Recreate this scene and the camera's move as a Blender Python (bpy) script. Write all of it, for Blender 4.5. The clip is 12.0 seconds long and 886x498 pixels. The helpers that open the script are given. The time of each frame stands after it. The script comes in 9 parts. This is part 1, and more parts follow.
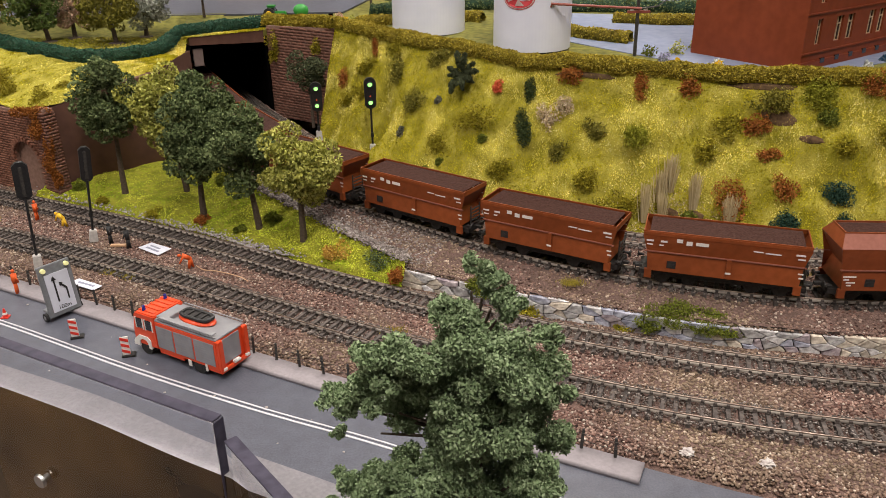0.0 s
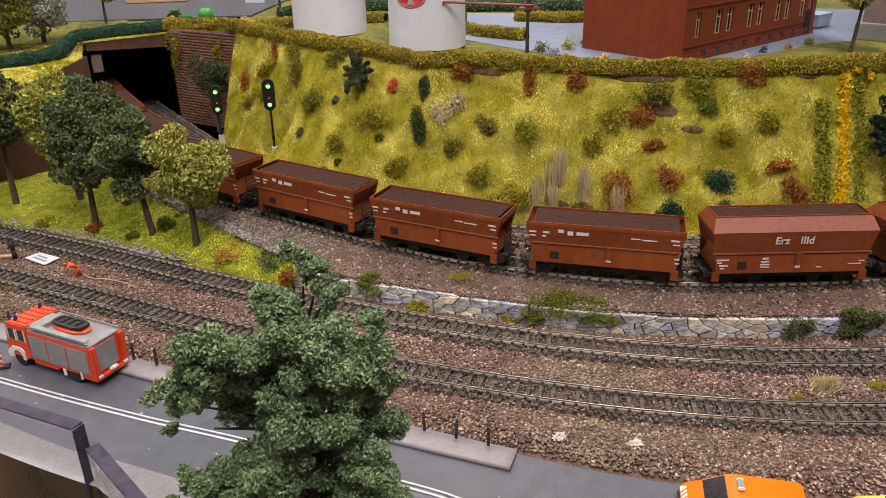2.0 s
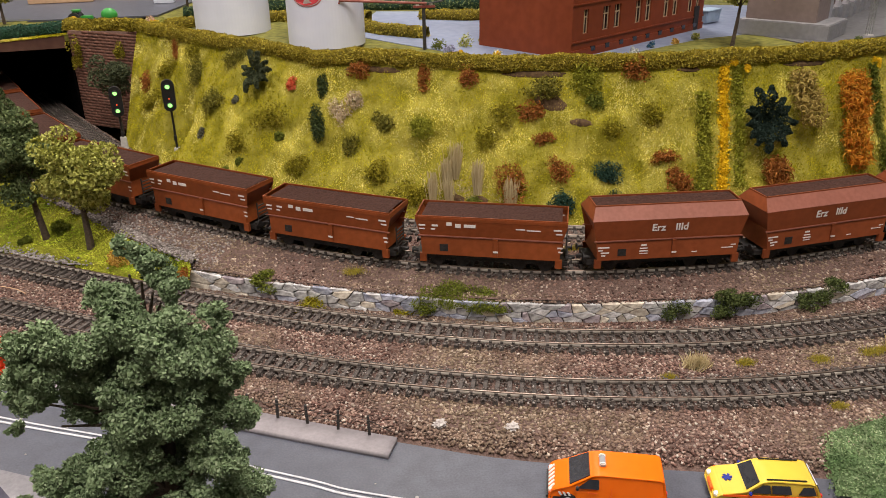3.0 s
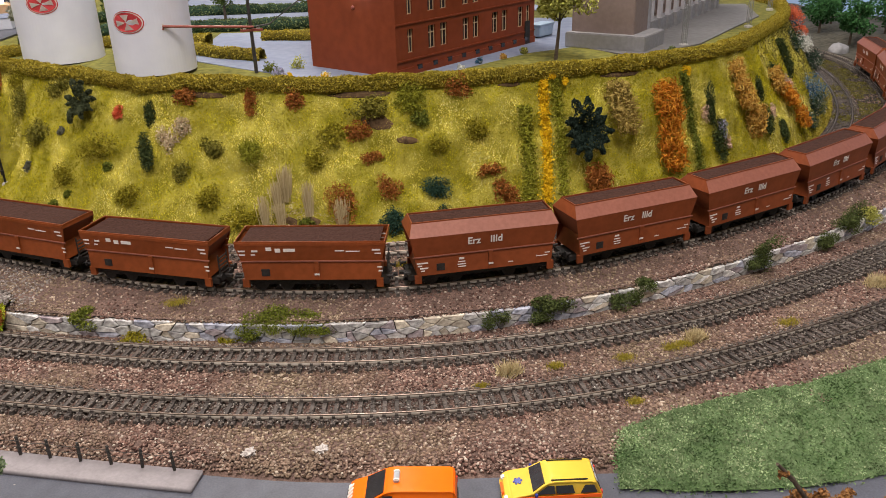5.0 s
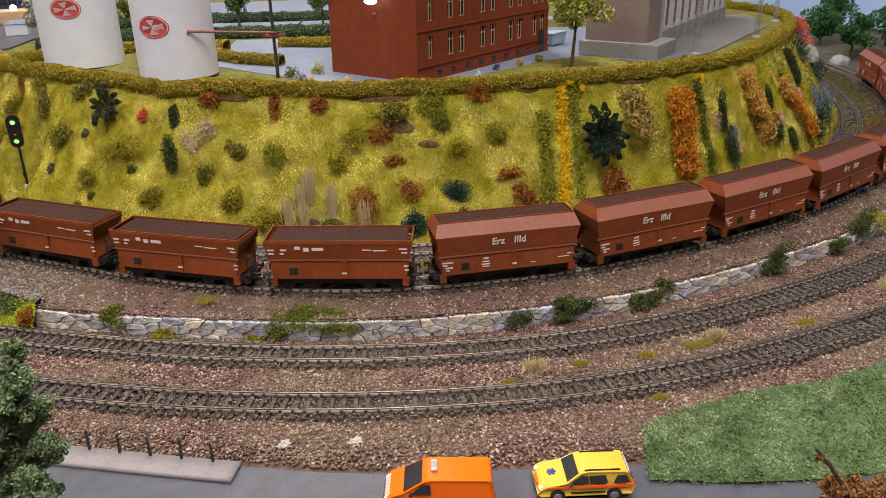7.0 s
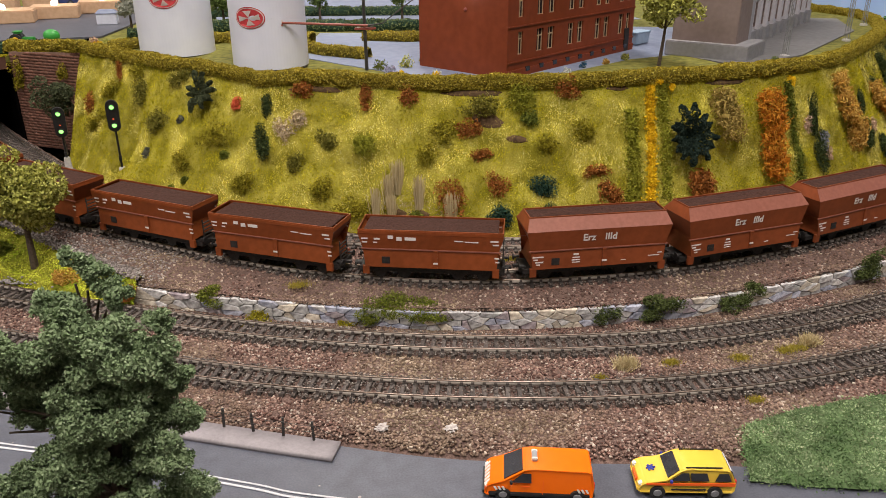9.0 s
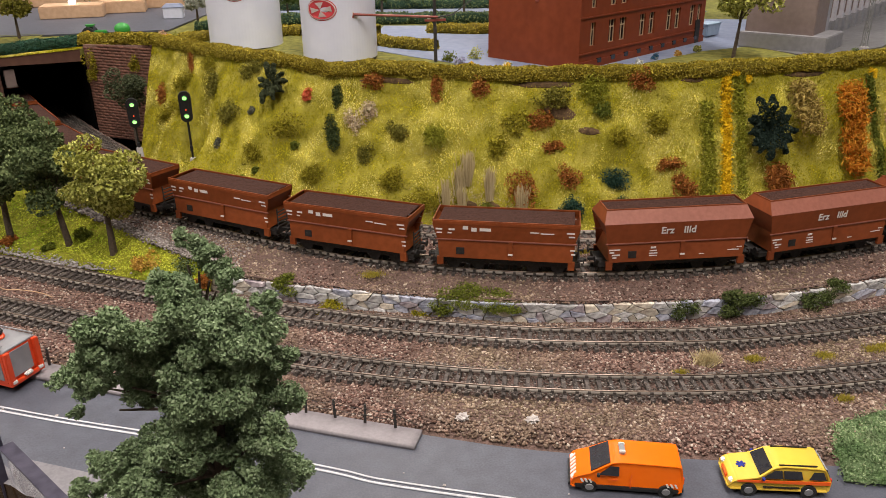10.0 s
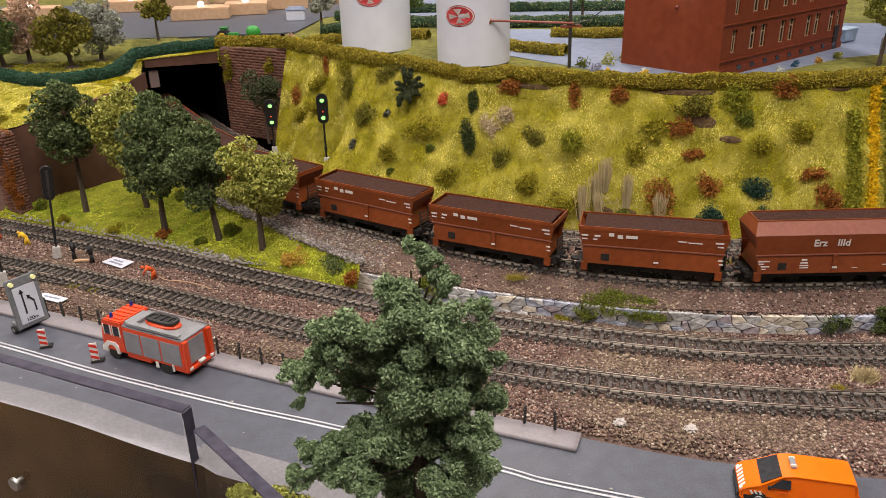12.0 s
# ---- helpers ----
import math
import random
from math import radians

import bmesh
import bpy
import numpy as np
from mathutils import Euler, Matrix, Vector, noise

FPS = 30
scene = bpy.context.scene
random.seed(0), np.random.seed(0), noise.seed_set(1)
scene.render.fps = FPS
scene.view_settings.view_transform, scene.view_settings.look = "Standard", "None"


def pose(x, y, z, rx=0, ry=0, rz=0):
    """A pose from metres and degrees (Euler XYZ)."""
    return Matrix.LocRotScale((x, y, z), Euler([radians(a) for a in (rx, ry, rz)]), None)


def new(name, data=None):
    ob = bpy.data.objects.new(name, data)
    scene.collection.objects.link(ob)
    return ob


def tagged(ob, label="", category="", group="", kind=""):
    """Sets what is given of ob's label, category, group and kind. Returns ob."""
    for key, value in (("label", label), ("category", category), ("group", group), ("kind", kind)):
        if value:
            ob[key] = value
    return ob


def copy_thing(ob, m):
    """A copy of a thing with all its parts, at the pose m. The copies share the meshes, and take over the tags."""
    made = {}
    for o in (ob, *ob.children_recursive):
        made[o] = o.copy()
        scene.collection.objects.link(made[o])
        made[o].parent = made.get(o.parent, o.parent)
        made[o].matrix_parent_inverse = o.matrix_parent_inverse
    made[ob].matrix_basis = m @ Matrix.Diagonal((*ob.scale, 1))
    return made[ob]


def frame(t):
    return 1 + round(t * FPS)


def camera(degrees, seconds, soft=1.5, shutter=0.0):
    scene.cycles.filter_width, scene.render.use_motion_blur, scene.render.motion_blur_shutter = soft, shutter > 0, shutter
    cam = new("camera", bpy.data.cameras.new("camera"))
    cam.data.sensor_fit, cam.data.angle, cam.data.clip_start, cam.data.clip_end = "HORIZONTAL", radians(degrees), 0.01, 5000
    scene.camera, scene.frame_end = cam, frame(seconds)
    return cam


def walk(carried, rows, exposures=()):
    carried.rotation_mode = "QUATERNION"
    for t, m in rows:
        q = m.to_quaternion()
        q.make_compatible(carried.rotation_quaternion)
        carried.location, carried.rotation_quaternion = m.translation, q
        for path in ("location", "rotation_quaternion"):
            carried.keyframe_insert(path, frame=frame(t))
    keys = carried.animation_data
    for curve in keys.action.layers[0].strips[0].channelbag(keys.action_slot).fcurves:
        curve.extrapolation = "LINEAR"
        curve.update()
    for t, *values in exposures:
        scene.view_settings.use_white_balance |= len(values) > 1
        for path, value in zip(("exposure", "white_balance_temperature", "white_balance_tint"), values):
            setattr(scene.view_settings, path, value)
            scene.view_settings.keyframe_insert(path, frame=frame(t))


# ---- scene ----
cam = camera(59.5, 12.0, soft=0.6)
METRES, EYE, TILT, LEAN, TURN = 0.30, 0.2745, 0.0, 0.0, 0.0
ROWS = [
    (0.0, 0.0, 0.0, 0.0, -0.35, -24.79, 0.76),
    (0.5, 0.0412, -0.0001, -0.0094, -0.48, -24.49, 0.76),
    (1.0, 0.0481, -0.0095, -0.0066, -0.92, -24.41, 0.84),
    (1.5, 0.09, -0.0098, -0.0131, -2.39, -24.36, 0.85),
    (2.0, 0.1437, -0.015, -0.0225, -4.57, -24.42, 0.98),
    (2.5, 0.206, -0.0325, -0.0272, -7.3, -24.52, 0.67),
    (3.0, 0.2625, -0.0602, -0.0226, -8.99, -24.56, 0.77),
    (3.5, 0.3204, -0.0793, -0.0195, -11.14, -24.48, 0.79),
    (5.5, 0.479, -0.1304, 0.0087, -17.41, -23.72, 1.22),
    (6.0, 0.4436, -0.1402, -0.0009, -17.95, -23.43, 1.02),
    (6.5, 0.4073, -0.1396, -0.0029, -17.48, -23.26, 0.97),
    (8.5, 0.3165, -0.1395, -0.0036, -13.65, -23.18, 0.36),
    (9.0, 0.2769, -0.1346, -0.0087, -12.58, -23.21, 0.26),
    (9.5, 0.2286, -0.1233, -0.0119, -10.8, -23.3, 0.57),
    (10.0, 0.1994, -0.1196, -0.0221, -9.45, -23.45, 0.77),
    (10.5, 0.1773, -0.112, -0.019, -8.3, -23.65, 0.92),
    (11.0, 0.1358, -0.1194, -0.0095, -6.67, -23.79, 1.25),
    (11.5, 0.068, -0.1303, 0.0015, -5.14, -23.74, 1.4),
    (12.0, 0.0232, -0.1329, 0.0153, -3.79, -23.6, 1.42),
]
walk(cam, [(t, pose(0, 0, EYE, TILT, LEAN, TURN) @ pose(METRES * x, METRES * y, METRES * z, 90 + pitch, roll, yaw)) for t, x, y, z, yaw, pitch, roll in ROWS])

# ---- light: an exhibition hall with rows of ceiling lamps ----
HALL_X0, HALL_X1, HALL_Y0, HALL_Y1, HALL_FLOOR, HALL_TOP = -4.0, 5.0, -4.0, 5.0, -0.95, 2.1
world = bpy.data.worlds.new("hall_air")
scene.world = world
world.use_nodes = True
world.node_tree.nodes["Background"].inputs[0].default_value = (1.0, 0.97, 0.95, 1)
world.node_tree.nodes["Background"].inputs[1].default_value = 0.03
LAMPS = [(x, y) for x in (-1.6, 0.3, 1.9) for y in (-0.6, 1.0, 2.6)]
for lx, ly in LAMPS:
    data = bpy.data.lights.new("ceiling_light_glow", "AREA")
    data.shape, data.size, data.size_y = "RECTANGLE", 0.5, 1.15
    data.energy, data.color = (3.0 if lx > 1 else 40.0 if lx > 0 else 31.0) * (1.55 if ly < 0 else 0.95), (1.0, 0.915, 0.84)
    new("ceiling_light_glow", data).matrix_world = pose(lx, ly, HALL_TOP - 0.09)
scene.view_settings.exposure = -0.42


# ---- materials ----
def shader(name, rough=0.7, metal=0.0, spec=0.4):
    m = bpy.data.materials.new(name)
    m.use_nodes = True
    b = m.node_tree.nodes["Principled BSDF"]
    b.inputs["Roughness"].default_value, b.inputs["Metallic"].default_value = rough, metal
    b.inputs["Specular IOR Level"].default_value = spec
    return m, m.node_tree.nodes, m.node_tree.links, b


def ramp(nodes, cols):
    r = nodes.new("ShaderNodeValToRGB")
    e = r.color_ramp.elements
    while len(e) < len(cols):
        e.new(0.5)
    for k, c in enumerate(cols):
        e[k].position = k / (len(cols) - 1)
        e[k].color = (*c, 1)
    return r


def mat(name, c1, c2=None, scale=300.0, rough=0.7, metal=0.0, bump=0.0, spec=0.4, big=0.0, island=0.0, detail=4.0, bump_scale=None):
    """Two colours mixed by fine noise, a larger stain noise, and a piece-to-piece shift."""
    m, n, l, b = shader(name, rough, metal, spec)
    c2 = c2 or c1
    tc = n.new("ShaderNodeTexCoord")
    nz = n.new("ShaderNodeTexNoise")
    nz.inputs["Scale"].default_value, nz.inputs["Detail"].default_value = scale, detail
    l.new(tc.outputs["Object"], nz.inputs["Vector"])
    st = n.new("ShaderNodeMapRange")
    st.inputs["From Min"].default_value, st.inputs["From Max"].default_value = 0.34, 0.66
    l.new(nz.outputs["Fac"], st.inputs["Value"])
    r = ramp(n, [c1, c2])
    l.new(st.outputs["Result"], r.inputs["Fac"])
    col = r.outputs["Color"]
    if big:
        nb = n.new("ShaderNodeTexNoise")
        nb.inputs["Scale"].default_value, nb.inputs["Detail"].default_value = scale / 9, 3
        l.new(tc.outputs["Object"], nb.inputs["Vector"])
        mr = n.new("ShaderNodeMapRange")
        mr.inputs["From Min"].default_value, mr.inputs["From Max"].default_value = 0.3, 0.7
        mr.inputs["To Min"].default_value, mr.inputs["To Max"].default_value = 1 - big, 1 + big
        l.new(nb.outputs["Fac"], mr.inputs["Value"])
        hs = n.new("ShaderNodeHueSaturation")
        l.new(col, hs.inputs["Color"])
        l.new(mr.outputs["Result"], hs.inputs["Value"])
        col = hs.outputs["Color"]
    if island:
        g = n.new("ShaderNodeNewGeometry")
        oi = n.new("ShaderNodeObjectInfo")
        ad = n.new("ShaderNodeMath")
        ad.operation = "ADD"
        l.new(g.outputs["Random Per Island"], ad.inputs[0])
        l.new(oi.outputs["Random"], ad.inputs[1])
        fr = n.new("ShaderNodeMath")
        fr.operation = "FRACT"
        l.new(ad.outputs[0], fr.inputs[0])
        mr = n.new("ShaderNodeMapRange")
        mr.inputs["To Min"].default_value, mr.inputs["To Max"].default_value = 1 - island, 1 + island
        l.new(fr.outputs[0], mr.inputs["Value"])
        hs = n.new("ShaderNodeHueSaturation")
        l.new(col, hs.inputs["Color"])
        l.new(mr.outputs["Result"], hs.inputs["Value"])
        col = hs.outputs["Color"]
    l.new(col, b.inputs["Base Color"])
    if bump:
        bp = n.new("ShaderNodeBump")
        bp.inputs["Strength"].default_value, bp.inputs["Distance"].default_value = min(1, bump), 0.0008
        src = nz
        if bump_scale:
            src = n.new("ShaderNodeTexNoise")
            src.inputs["Scale"].default_value, src.inputs["Detail"].default_value = bump_scale, 5
            l.new(tc.outputs["Object"], src.inputs["Vector"])
        l.new(src.outputs["Fac"], bp.inputs["Height"])
        l.new(bp.outputs["Normal"], b.inputs["Normal"])
    return m


def bits(name, cols, rough=0.85, spec=0.2):
    """For heaps of small pieces: each piece takes a colour of its own from the row."""
    m, n, l, b = shader(name, rough, 0.0, spec)
    g = n.new("ShaderNodeNewGeometry")
    r = ramp(n, cols)
    l.new(g.outputs["Random Per Island"], r.inputs["Fac"])
    l.new(r.outputs["Color"], b.inputs["Base Color"])
    return m


def turf(name, lush, straw, scale=26, lo=0.42, hi=0.60, clump=110, deep=0.62):
    """Fibres or grains: each takes its own colour, from one of two rows as the ground changes, in darker and lighter clumps."""
    m, n, l, b = shader(name, 0.9, 0.0, 0.1)
    g, tc, nz = n.new("ShaderNodeNewGeometry"), n.new("ShaderNodeTexCoord"), n.new("ShaderNodeTexNoise")
    nz.inputs["Scale"].default_value, nz.inputs["Detail"].default_value = scale, 4
    l.new(tc.outputs["Object"], nz.inputs["Vector"])
    mr = n.new("ShaderNodeMapRange")
    mr.inputs["From Min"].default_value, mr.inputs["From Max"].default_value = lo, hi
    l.new(nz.outputs["Fac"], mr.inputs["Value"])
    r1, r2, mx = ramp(n, lush), ramp(n, straw), n.new("ShaderNodeMix")
    mx.data_type = "RGBA"
    for r in (r1, r2):
        l.new(g.outputs["Random Per Island"], r.inputs["Fac"])
    l.new(mr.outputs["Result"], mx.inputs["Factor"])
    l.new(r1.outputs["Color"], mx.inputs["A"])
    l.new(r2.outputs["Color"], mx.inputs["B"])
    nc, mc, hs = n.new("ShaderNodeTexNoise"), n.new("ShaderNodeMapRange"), n.new("ShaderNodeHueSaturation")
    nc.inputs["Scale"].default_value, nc.inputs["Detail"].default_value = clump, 3
    l.new(tc.outputs["Object"], nc.inputs["Vector"])
    mc.inputs["From Min"].default_value, mc.inputs["From Max"].default_value = 0.34, 0.62
    mc.inputs["To Min"].default_value, mc.inputs["To Max"].default_value = deep, 1.12
    l.new(nc.outputs["Fac"], mc.inputs["Value"])
    l.new(mx.outputs["Result"], hs.inputs["Color"])
    l.new(mc.outputs["Result"], hs.inputs["Value"])
    l.new(hs.outputs["Color"], b.inputs["Base Color"])
    return m


def glow(name, col, strength):
    m, n, l, b = shader(name, 0.4)
    b.inputs["Base Color"].default_value = (*col, 1)
    b.inputs["Emission Color"].default_value, b.inputs["Emission Strength"].default_value = (*col, 1), strength
    return m


def bricks(name, c1, c2, mortar, w, h):
    """Printed brick sheet: bond pattern in relief along the mesh's own u, v."""
    m, n, l, b = shader(name, 0.75, 0.0, 0.25)
    tc = n.new("ShaderNodeTexCoord")
    bt = n.new("ShaderNodeTexBrick")
    bt.inputs["Color1"].default_value, bt.inputs["Color2"].default_value, bt.inputs["Mortar"].default_value = (*c1, 1), (*c2, 1), (*mortar, 1)
    bt.inputs["Scale"].default_value = 1.0
    bt.inputs["Brick Width"].default_value, bt.inputs["Row Height"].default_value = w, h
    bt.inputs["Mortar Size"].default_value = h * 0.11
    l.new(tc.outputs["UV"], bt.inputs["Vector"])
    nz = n.new("ShaderNodeTexNoise")
    nz.inputs["Scale"].default_value = 60
    l.new(tc.outputs["Object"], nz.inputs["Vector"])
    mr = n.new("ShaderNodeMapRange")
    mr.inputs["From Min"].default_value, mr.inputs["From Max"].default_value = 0.3, 0.7
    mr.inputs["To Min"].default_value, mr.inputs["To Max"].default_value = 0.7, 1.25
    l.new(nz.outputs["Fac"], mr.inputs["Value"])
    hs = n.new("ShaderNodeHueSaturation")
    l.new(bt.outputs["Color"], hs.inputs["Color"])
    l.new(mr.outputs["Result"], hs.inputs["Value"])
    l.new(hs.outputs["Color"], b.inputs["Base Color"])
    bp = n.new("ShaderNodeBump")
    bp.inputs["Strength"].default_value, bp.inputs["Distance"].default_value, bp.invert = 0.8, 0.0006, True
    l.new(bt.outputs["Fac"], bp.inputs["Height"])
    l.new(bp.outputs["Normal"], b.inputs["Normal"])
    return m


def clear(name, col, rough=0.03):
    m, n, l, b = shader(name, rough, 0.0, 0.5)
    b.inputs["Base Color"].default_value = (*col, 1)
    b.inputs["Transmission Weight"].default_value = 1.0
    b.inputs["IOR"].default_value = 1.2
    return m


M_ROAD = mat("asphalt_paint", (0.0702, 0.0747, 0.0981), (0.0936, 0.0981, 0.124), 900, 0.45, bump=0.12, big=0.14)
M_PAVEMENT = mat("pavement_card", (0.165, 0.158, 0.175), (0.21, 0.20, 0.215), 500, 0.5, bump=0.1, big=0.08)
M_LINE = mat("line_paint", (0.62, 0.62, 0.66), (0.5, 0.5, 0.54), 500, 0.5)
M_KERB = mat("kerb_card", (0.235, 0.212, 0.228), (0.275, 0.25, 0.265), 500, 0.75, bump=0.1, big=0.1)
M_BALLAST = mat("ballast_bed", (0.0728, 0.0422, 0.0352), (0.168, 0.108, 0.0883), 900, 0.9, bump=0.9, big=0.25, detail=6)
M_STONES = turf("ballast_grains", [(0.0353, 0.0187, 0.0166), (0.161, 0.0884, 0.0718), (0.291, 0.186, 0.153), (0.0832, 0.0479, 0.0416), (0.395, 0.281, 0.229), (0.208, 0.116, 0.096), (0.0467, 0.0271, 0.0239), (0.322, 0.208, 0.171), (0.51, 0.453, 0.39)], [(0.0879, 0.0606, 0.0418), (0.191, 0.138, 0.096), (0.29, 0.218, 0.155), (0.135, 0.0947, 0.0655), (0.413, 0.322, 0.241), (0.113, 0.0805, 0.0562), (0.537, 0.436, 0.346)], 9, 0.43, 0.60, 60, 0.78)
M_TRACKSTONES = bits("track_grains", [(0.0506, 0.0414, 0.0386), (0.11, 0.0902, 0.081), (0.175, 0.147, 0.133), (0.0782, 0.0626, 0.0552), (0.239, 0.207, 0.184), (0.138, 0.106, 0.0902), (0.386, 0.35, 0.322)])
M_GREYBROWN = bits("grey_brown_grains", [(0.103, 0.0862, 0.0805), (0.196, 0.167, 0.155), (0.287, 0.253, 0.236), (0.149, 0.121, 0.109), (0.414, 0.38, 0.356)])
M_GREYSTONES = bits("grey_ballast_grains", [(0.20, 0.18, 0.18), (0.32, 0.29, 0.29), (0.42, 0.39, 0.38), (0.25, 0.21, 0.2), (0.55, 0.52, 0.5)])
# one rail metal in two tones: reflections darken the head, lighten the web
M_RAIL = mat("rail_head_dark_reflection", (0.30, 0.24, 0.20), (0.19, 0.14, 0.115), 60, 0.42, 1.0, big=0.3)
M_RAILSIDE = mat("rail_web_sheen", (0.416, 0.376, 0.328), (0.288, 0.248, 0.216), 90, 0.6, 0.25, big=0.25)
M_SLEEPER = mat("sleeper_plastic", (0.045, 0.037, 0.034), (0.095, 0.078, 0.070), 500, 0.7, island=0.3, bump=0.3)
M_WALLSTONE = mat("wall_stone", (0.26, 0.248, 0.254), (0.755, 0.743, 0.743), 230, 0.85, bump=1.0, island=0.3, bump_scale=600)
M_WALLSTONEWARM = mat("wall_stone_warm", (0.354, 0.295, 0.236), (0.802, 0.732, 0.625), 210, 0.85, bump=1.0, island=0.25, bump_scale=600)
M_WALLSTONEBLUE = mat("wall_stone_blue", (0.189, 0.201, 0.271), (0.614, 0.625, 0.732), 230, 0.85, bump=1.0, island=0.25, bump_scale=600)
M_WALLSTONELILAC = mat("wall_stone_lilac", (0.165, 0.13, 0.153), (0.543, 0.472, 0.496), 230, 0.85, bump=1.0, island=0.2, bump_scale=600)
M_WALLBED = mat("wall_mortar", (0.06, 0.05, 0.048), (0.12, 0.10, 0.095), 500, 0.9, bump=0.5)
M_SLOPE = mat("grass_mat", (0.21, 0.19, 0.016), (0.42, 0.37, 0.065), 60, 0.95, bump=0.9, big=0.22, spec=0.1, bump_scale=900)
M_FLOCK = turf("grass_fibres", [(0.27, 0.25, 0.008), (0.45, 0.40, 0.016), (0.60, 0.51, 0.032), (0.34, 0.31, 0.010)], [(0.70, 0.60, 0.085), (0.84, 0.74, 0.18), (0.92, 0.85, 0.36), (0.74, 0.63, 0.11), (0.60, 0.51, 0.05)], 26, 0.46, 0.55, 75, 0.62)
M_ISLAND = mat("meadow_mat", (0.16, 0.18, 0.018), (0.32, 0.31, 0.04), 70, 0.95, bump=0.7, big=0.25, spec=0.1, bump_scale=900)
M_ISLANDFLOCK = turf("meadow_fibres", [(0.24, 0.348, 0.0192), (0.372, 0.492, 0.0288), (0.48, 0.576, 0.048)], [(0.444, 0.492, 0.036), (0.636, 0.672, 0.066), (0.78, 0.792, 0.132)], 34, 0.42, 0.58, 120, 0.6)
M_LAWNFLOCK = turf("lawn_fibres", [(0.16, 0.15, 0.012), (0.27, 0.245, 0.02), (0.36, 0.32, 0.04)], [(0.40, 0.35, 0.04), (0.52, 0.46, 0.08), (0.62, 0.56, 0.16)], 30, 0.42, 0.6, 90, 0.6)
M_GREEN = mat("verge_mat", (0.063, 0.105, 0.042), (0.112, 0.164, 0.077), 200, 0.95, bump=0.8, big=0.2, spec=0.1, bump_scale=900)
M_GREENFLOCK = turf("verge_flakes", [(0.0508, 0.0994, 0.0339), (0.096, 0.169, 0.0621), (0.158, 0.237, 0.102), (0.0735, 0.136, 0.0508), (0.124, 0.181, 0.0791)], [(0.147, 0.226, 0.096), (0.237, 0.328, 0.158), (0.35, 0.429, 0.249), (0.192, 0.282, 0.124), (0.429, 0.475, 0.294)], 38, 0.40, 0.60, 130, 0.55)
# far ground coloured darker for the light falling off at that end
M_FARGROUND = mat("far_gravel_shaded", (0.038, 0.035, 0.027), (0.088, 0.080, 0.062), 120, 0.95, bump=0.8, big=0.3)
M_SOIL = mat("bank_soil", (0.060, 0.034, 0.015), (0.135, 0.080, 0.038), 300, 0.95, bump=0.7)
M_LAWN = mat("lawn_mat", (0.088, 0.088, 0.014), (0.19, 0.178, 0.034), 130, 0.95, bump=0.6, big=0.3)
M_PAVING = mat("pale_paving", (0.165, 0.195, 0.285), (0.215, 0.245, 0.34), 120, 0.6, big=0.08)
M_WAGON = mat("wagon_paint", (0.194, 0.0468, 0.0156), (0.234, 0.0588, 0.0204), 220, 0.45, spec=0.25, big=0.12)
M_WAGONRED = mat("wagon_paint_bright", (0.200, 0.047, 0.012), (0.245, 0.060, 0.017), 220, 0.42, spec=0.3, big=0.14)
# same brown as the wagon sides, lightened for faces turned to the lamps
M_WAGONLIT = mat("wagon_paint_lit", (0.226, 0.0814, 0.0561), (0.264, 0.099, 0.0704), 300, 0.5, spec=0.25, big=0.08)
M_LOAD = mat("brown_load", (0.030, 0.014, 0.011), (0.066, 0.032, 0.025), 700, 0.9, bump=0.7, spec=0.1)
M_UNDER = mat("underframe_black", (0.012, 0.011, 0.011), (0.03, 0.027, 0.026), 500, 0.6)
M_WHITE = mat("white_print", (0.75, 0.70, 0.68), (0.66, 0.6, 0.58), 900, 0.5)
M_GREYPART = mat("grey_fitting", (0.22, 0.22, 0.215), (0.30, 0.30, 0.30), 500, 0.45, 0.3)
M_BLACK = mat("black_plastic", (0.012, 0.012, 0.013), (0.022, 0.022, 0.023), 500, 0.45)
M_POST = mat("dark_post", (0.03, 0.027, 0.026), (0.055, 0.05, 0.045), 500, 0.6)
M_SIGNALGREEN = glow("signal_lamp_green", (0.35, 1.0, 0.22), 2.6)
M_REDDOT = glow("signal_lamp_red", (1.0, 0.1, 0.03), 1.0)
M_CONCRETE = mat("pale_concrete", (0.46, 0.44, 0.43), (0.58, 0.56, 0.54), 400, 0.8, bump=0.2)
M_FIRERED = mat("fire_red", (0.66, 0.062, 0.015), (0.72, 0.072, 0.02), 200, 0.35, spec=0.5)
M_SILVER = mat("silver_shutter", (0.27, 0.27, 0.29), (0.32, 0.32, 0.34), 120, 0.38, 0.3)
M_WHITEPLASTIC = mat("white_plastic", (0.78, 0.76, 0.73), (0.7, 0.68, 0.65), 500, 0.4)
M_GLASSDARK = mat("dark_window", (0.02, 0.02, 0.024), (0.03, 0.03, 0.034), 300, 0.12, spec=0.6)
M_TYRE = mat("tyre_rubber", (0.015, 0.015, 0.015), (0.03, 0.03, 0.03), 600, 0.8)
M_HUB = mat("wheel_hub", (0.3, 0.3, 0.31), (0.24, 0.24, 0.25), 600, 0.4, 0.4)
M_ORANGE = mat("orange_paint", (0.90, 0.155, 0.002), (0.92, 0.165, 0.003), 200, 0.4, spec=0.25)
M_YELLOW = mat("yellow_paint", (0.70, 0.48, 0.055), (0.73, 0.50, 0.06), 200, 0.4, spec=0.3)
M_STRIPE = mat("orange_stripe", (0.9, 0.12, 0.01), (0.9, 0.14, 0.015), 300, 0.4)
M_BLUE = mat("blue_lamp", (0.02, 0.03, 0.22), (0.03, 0.04, 0.28), 300, 0.25)
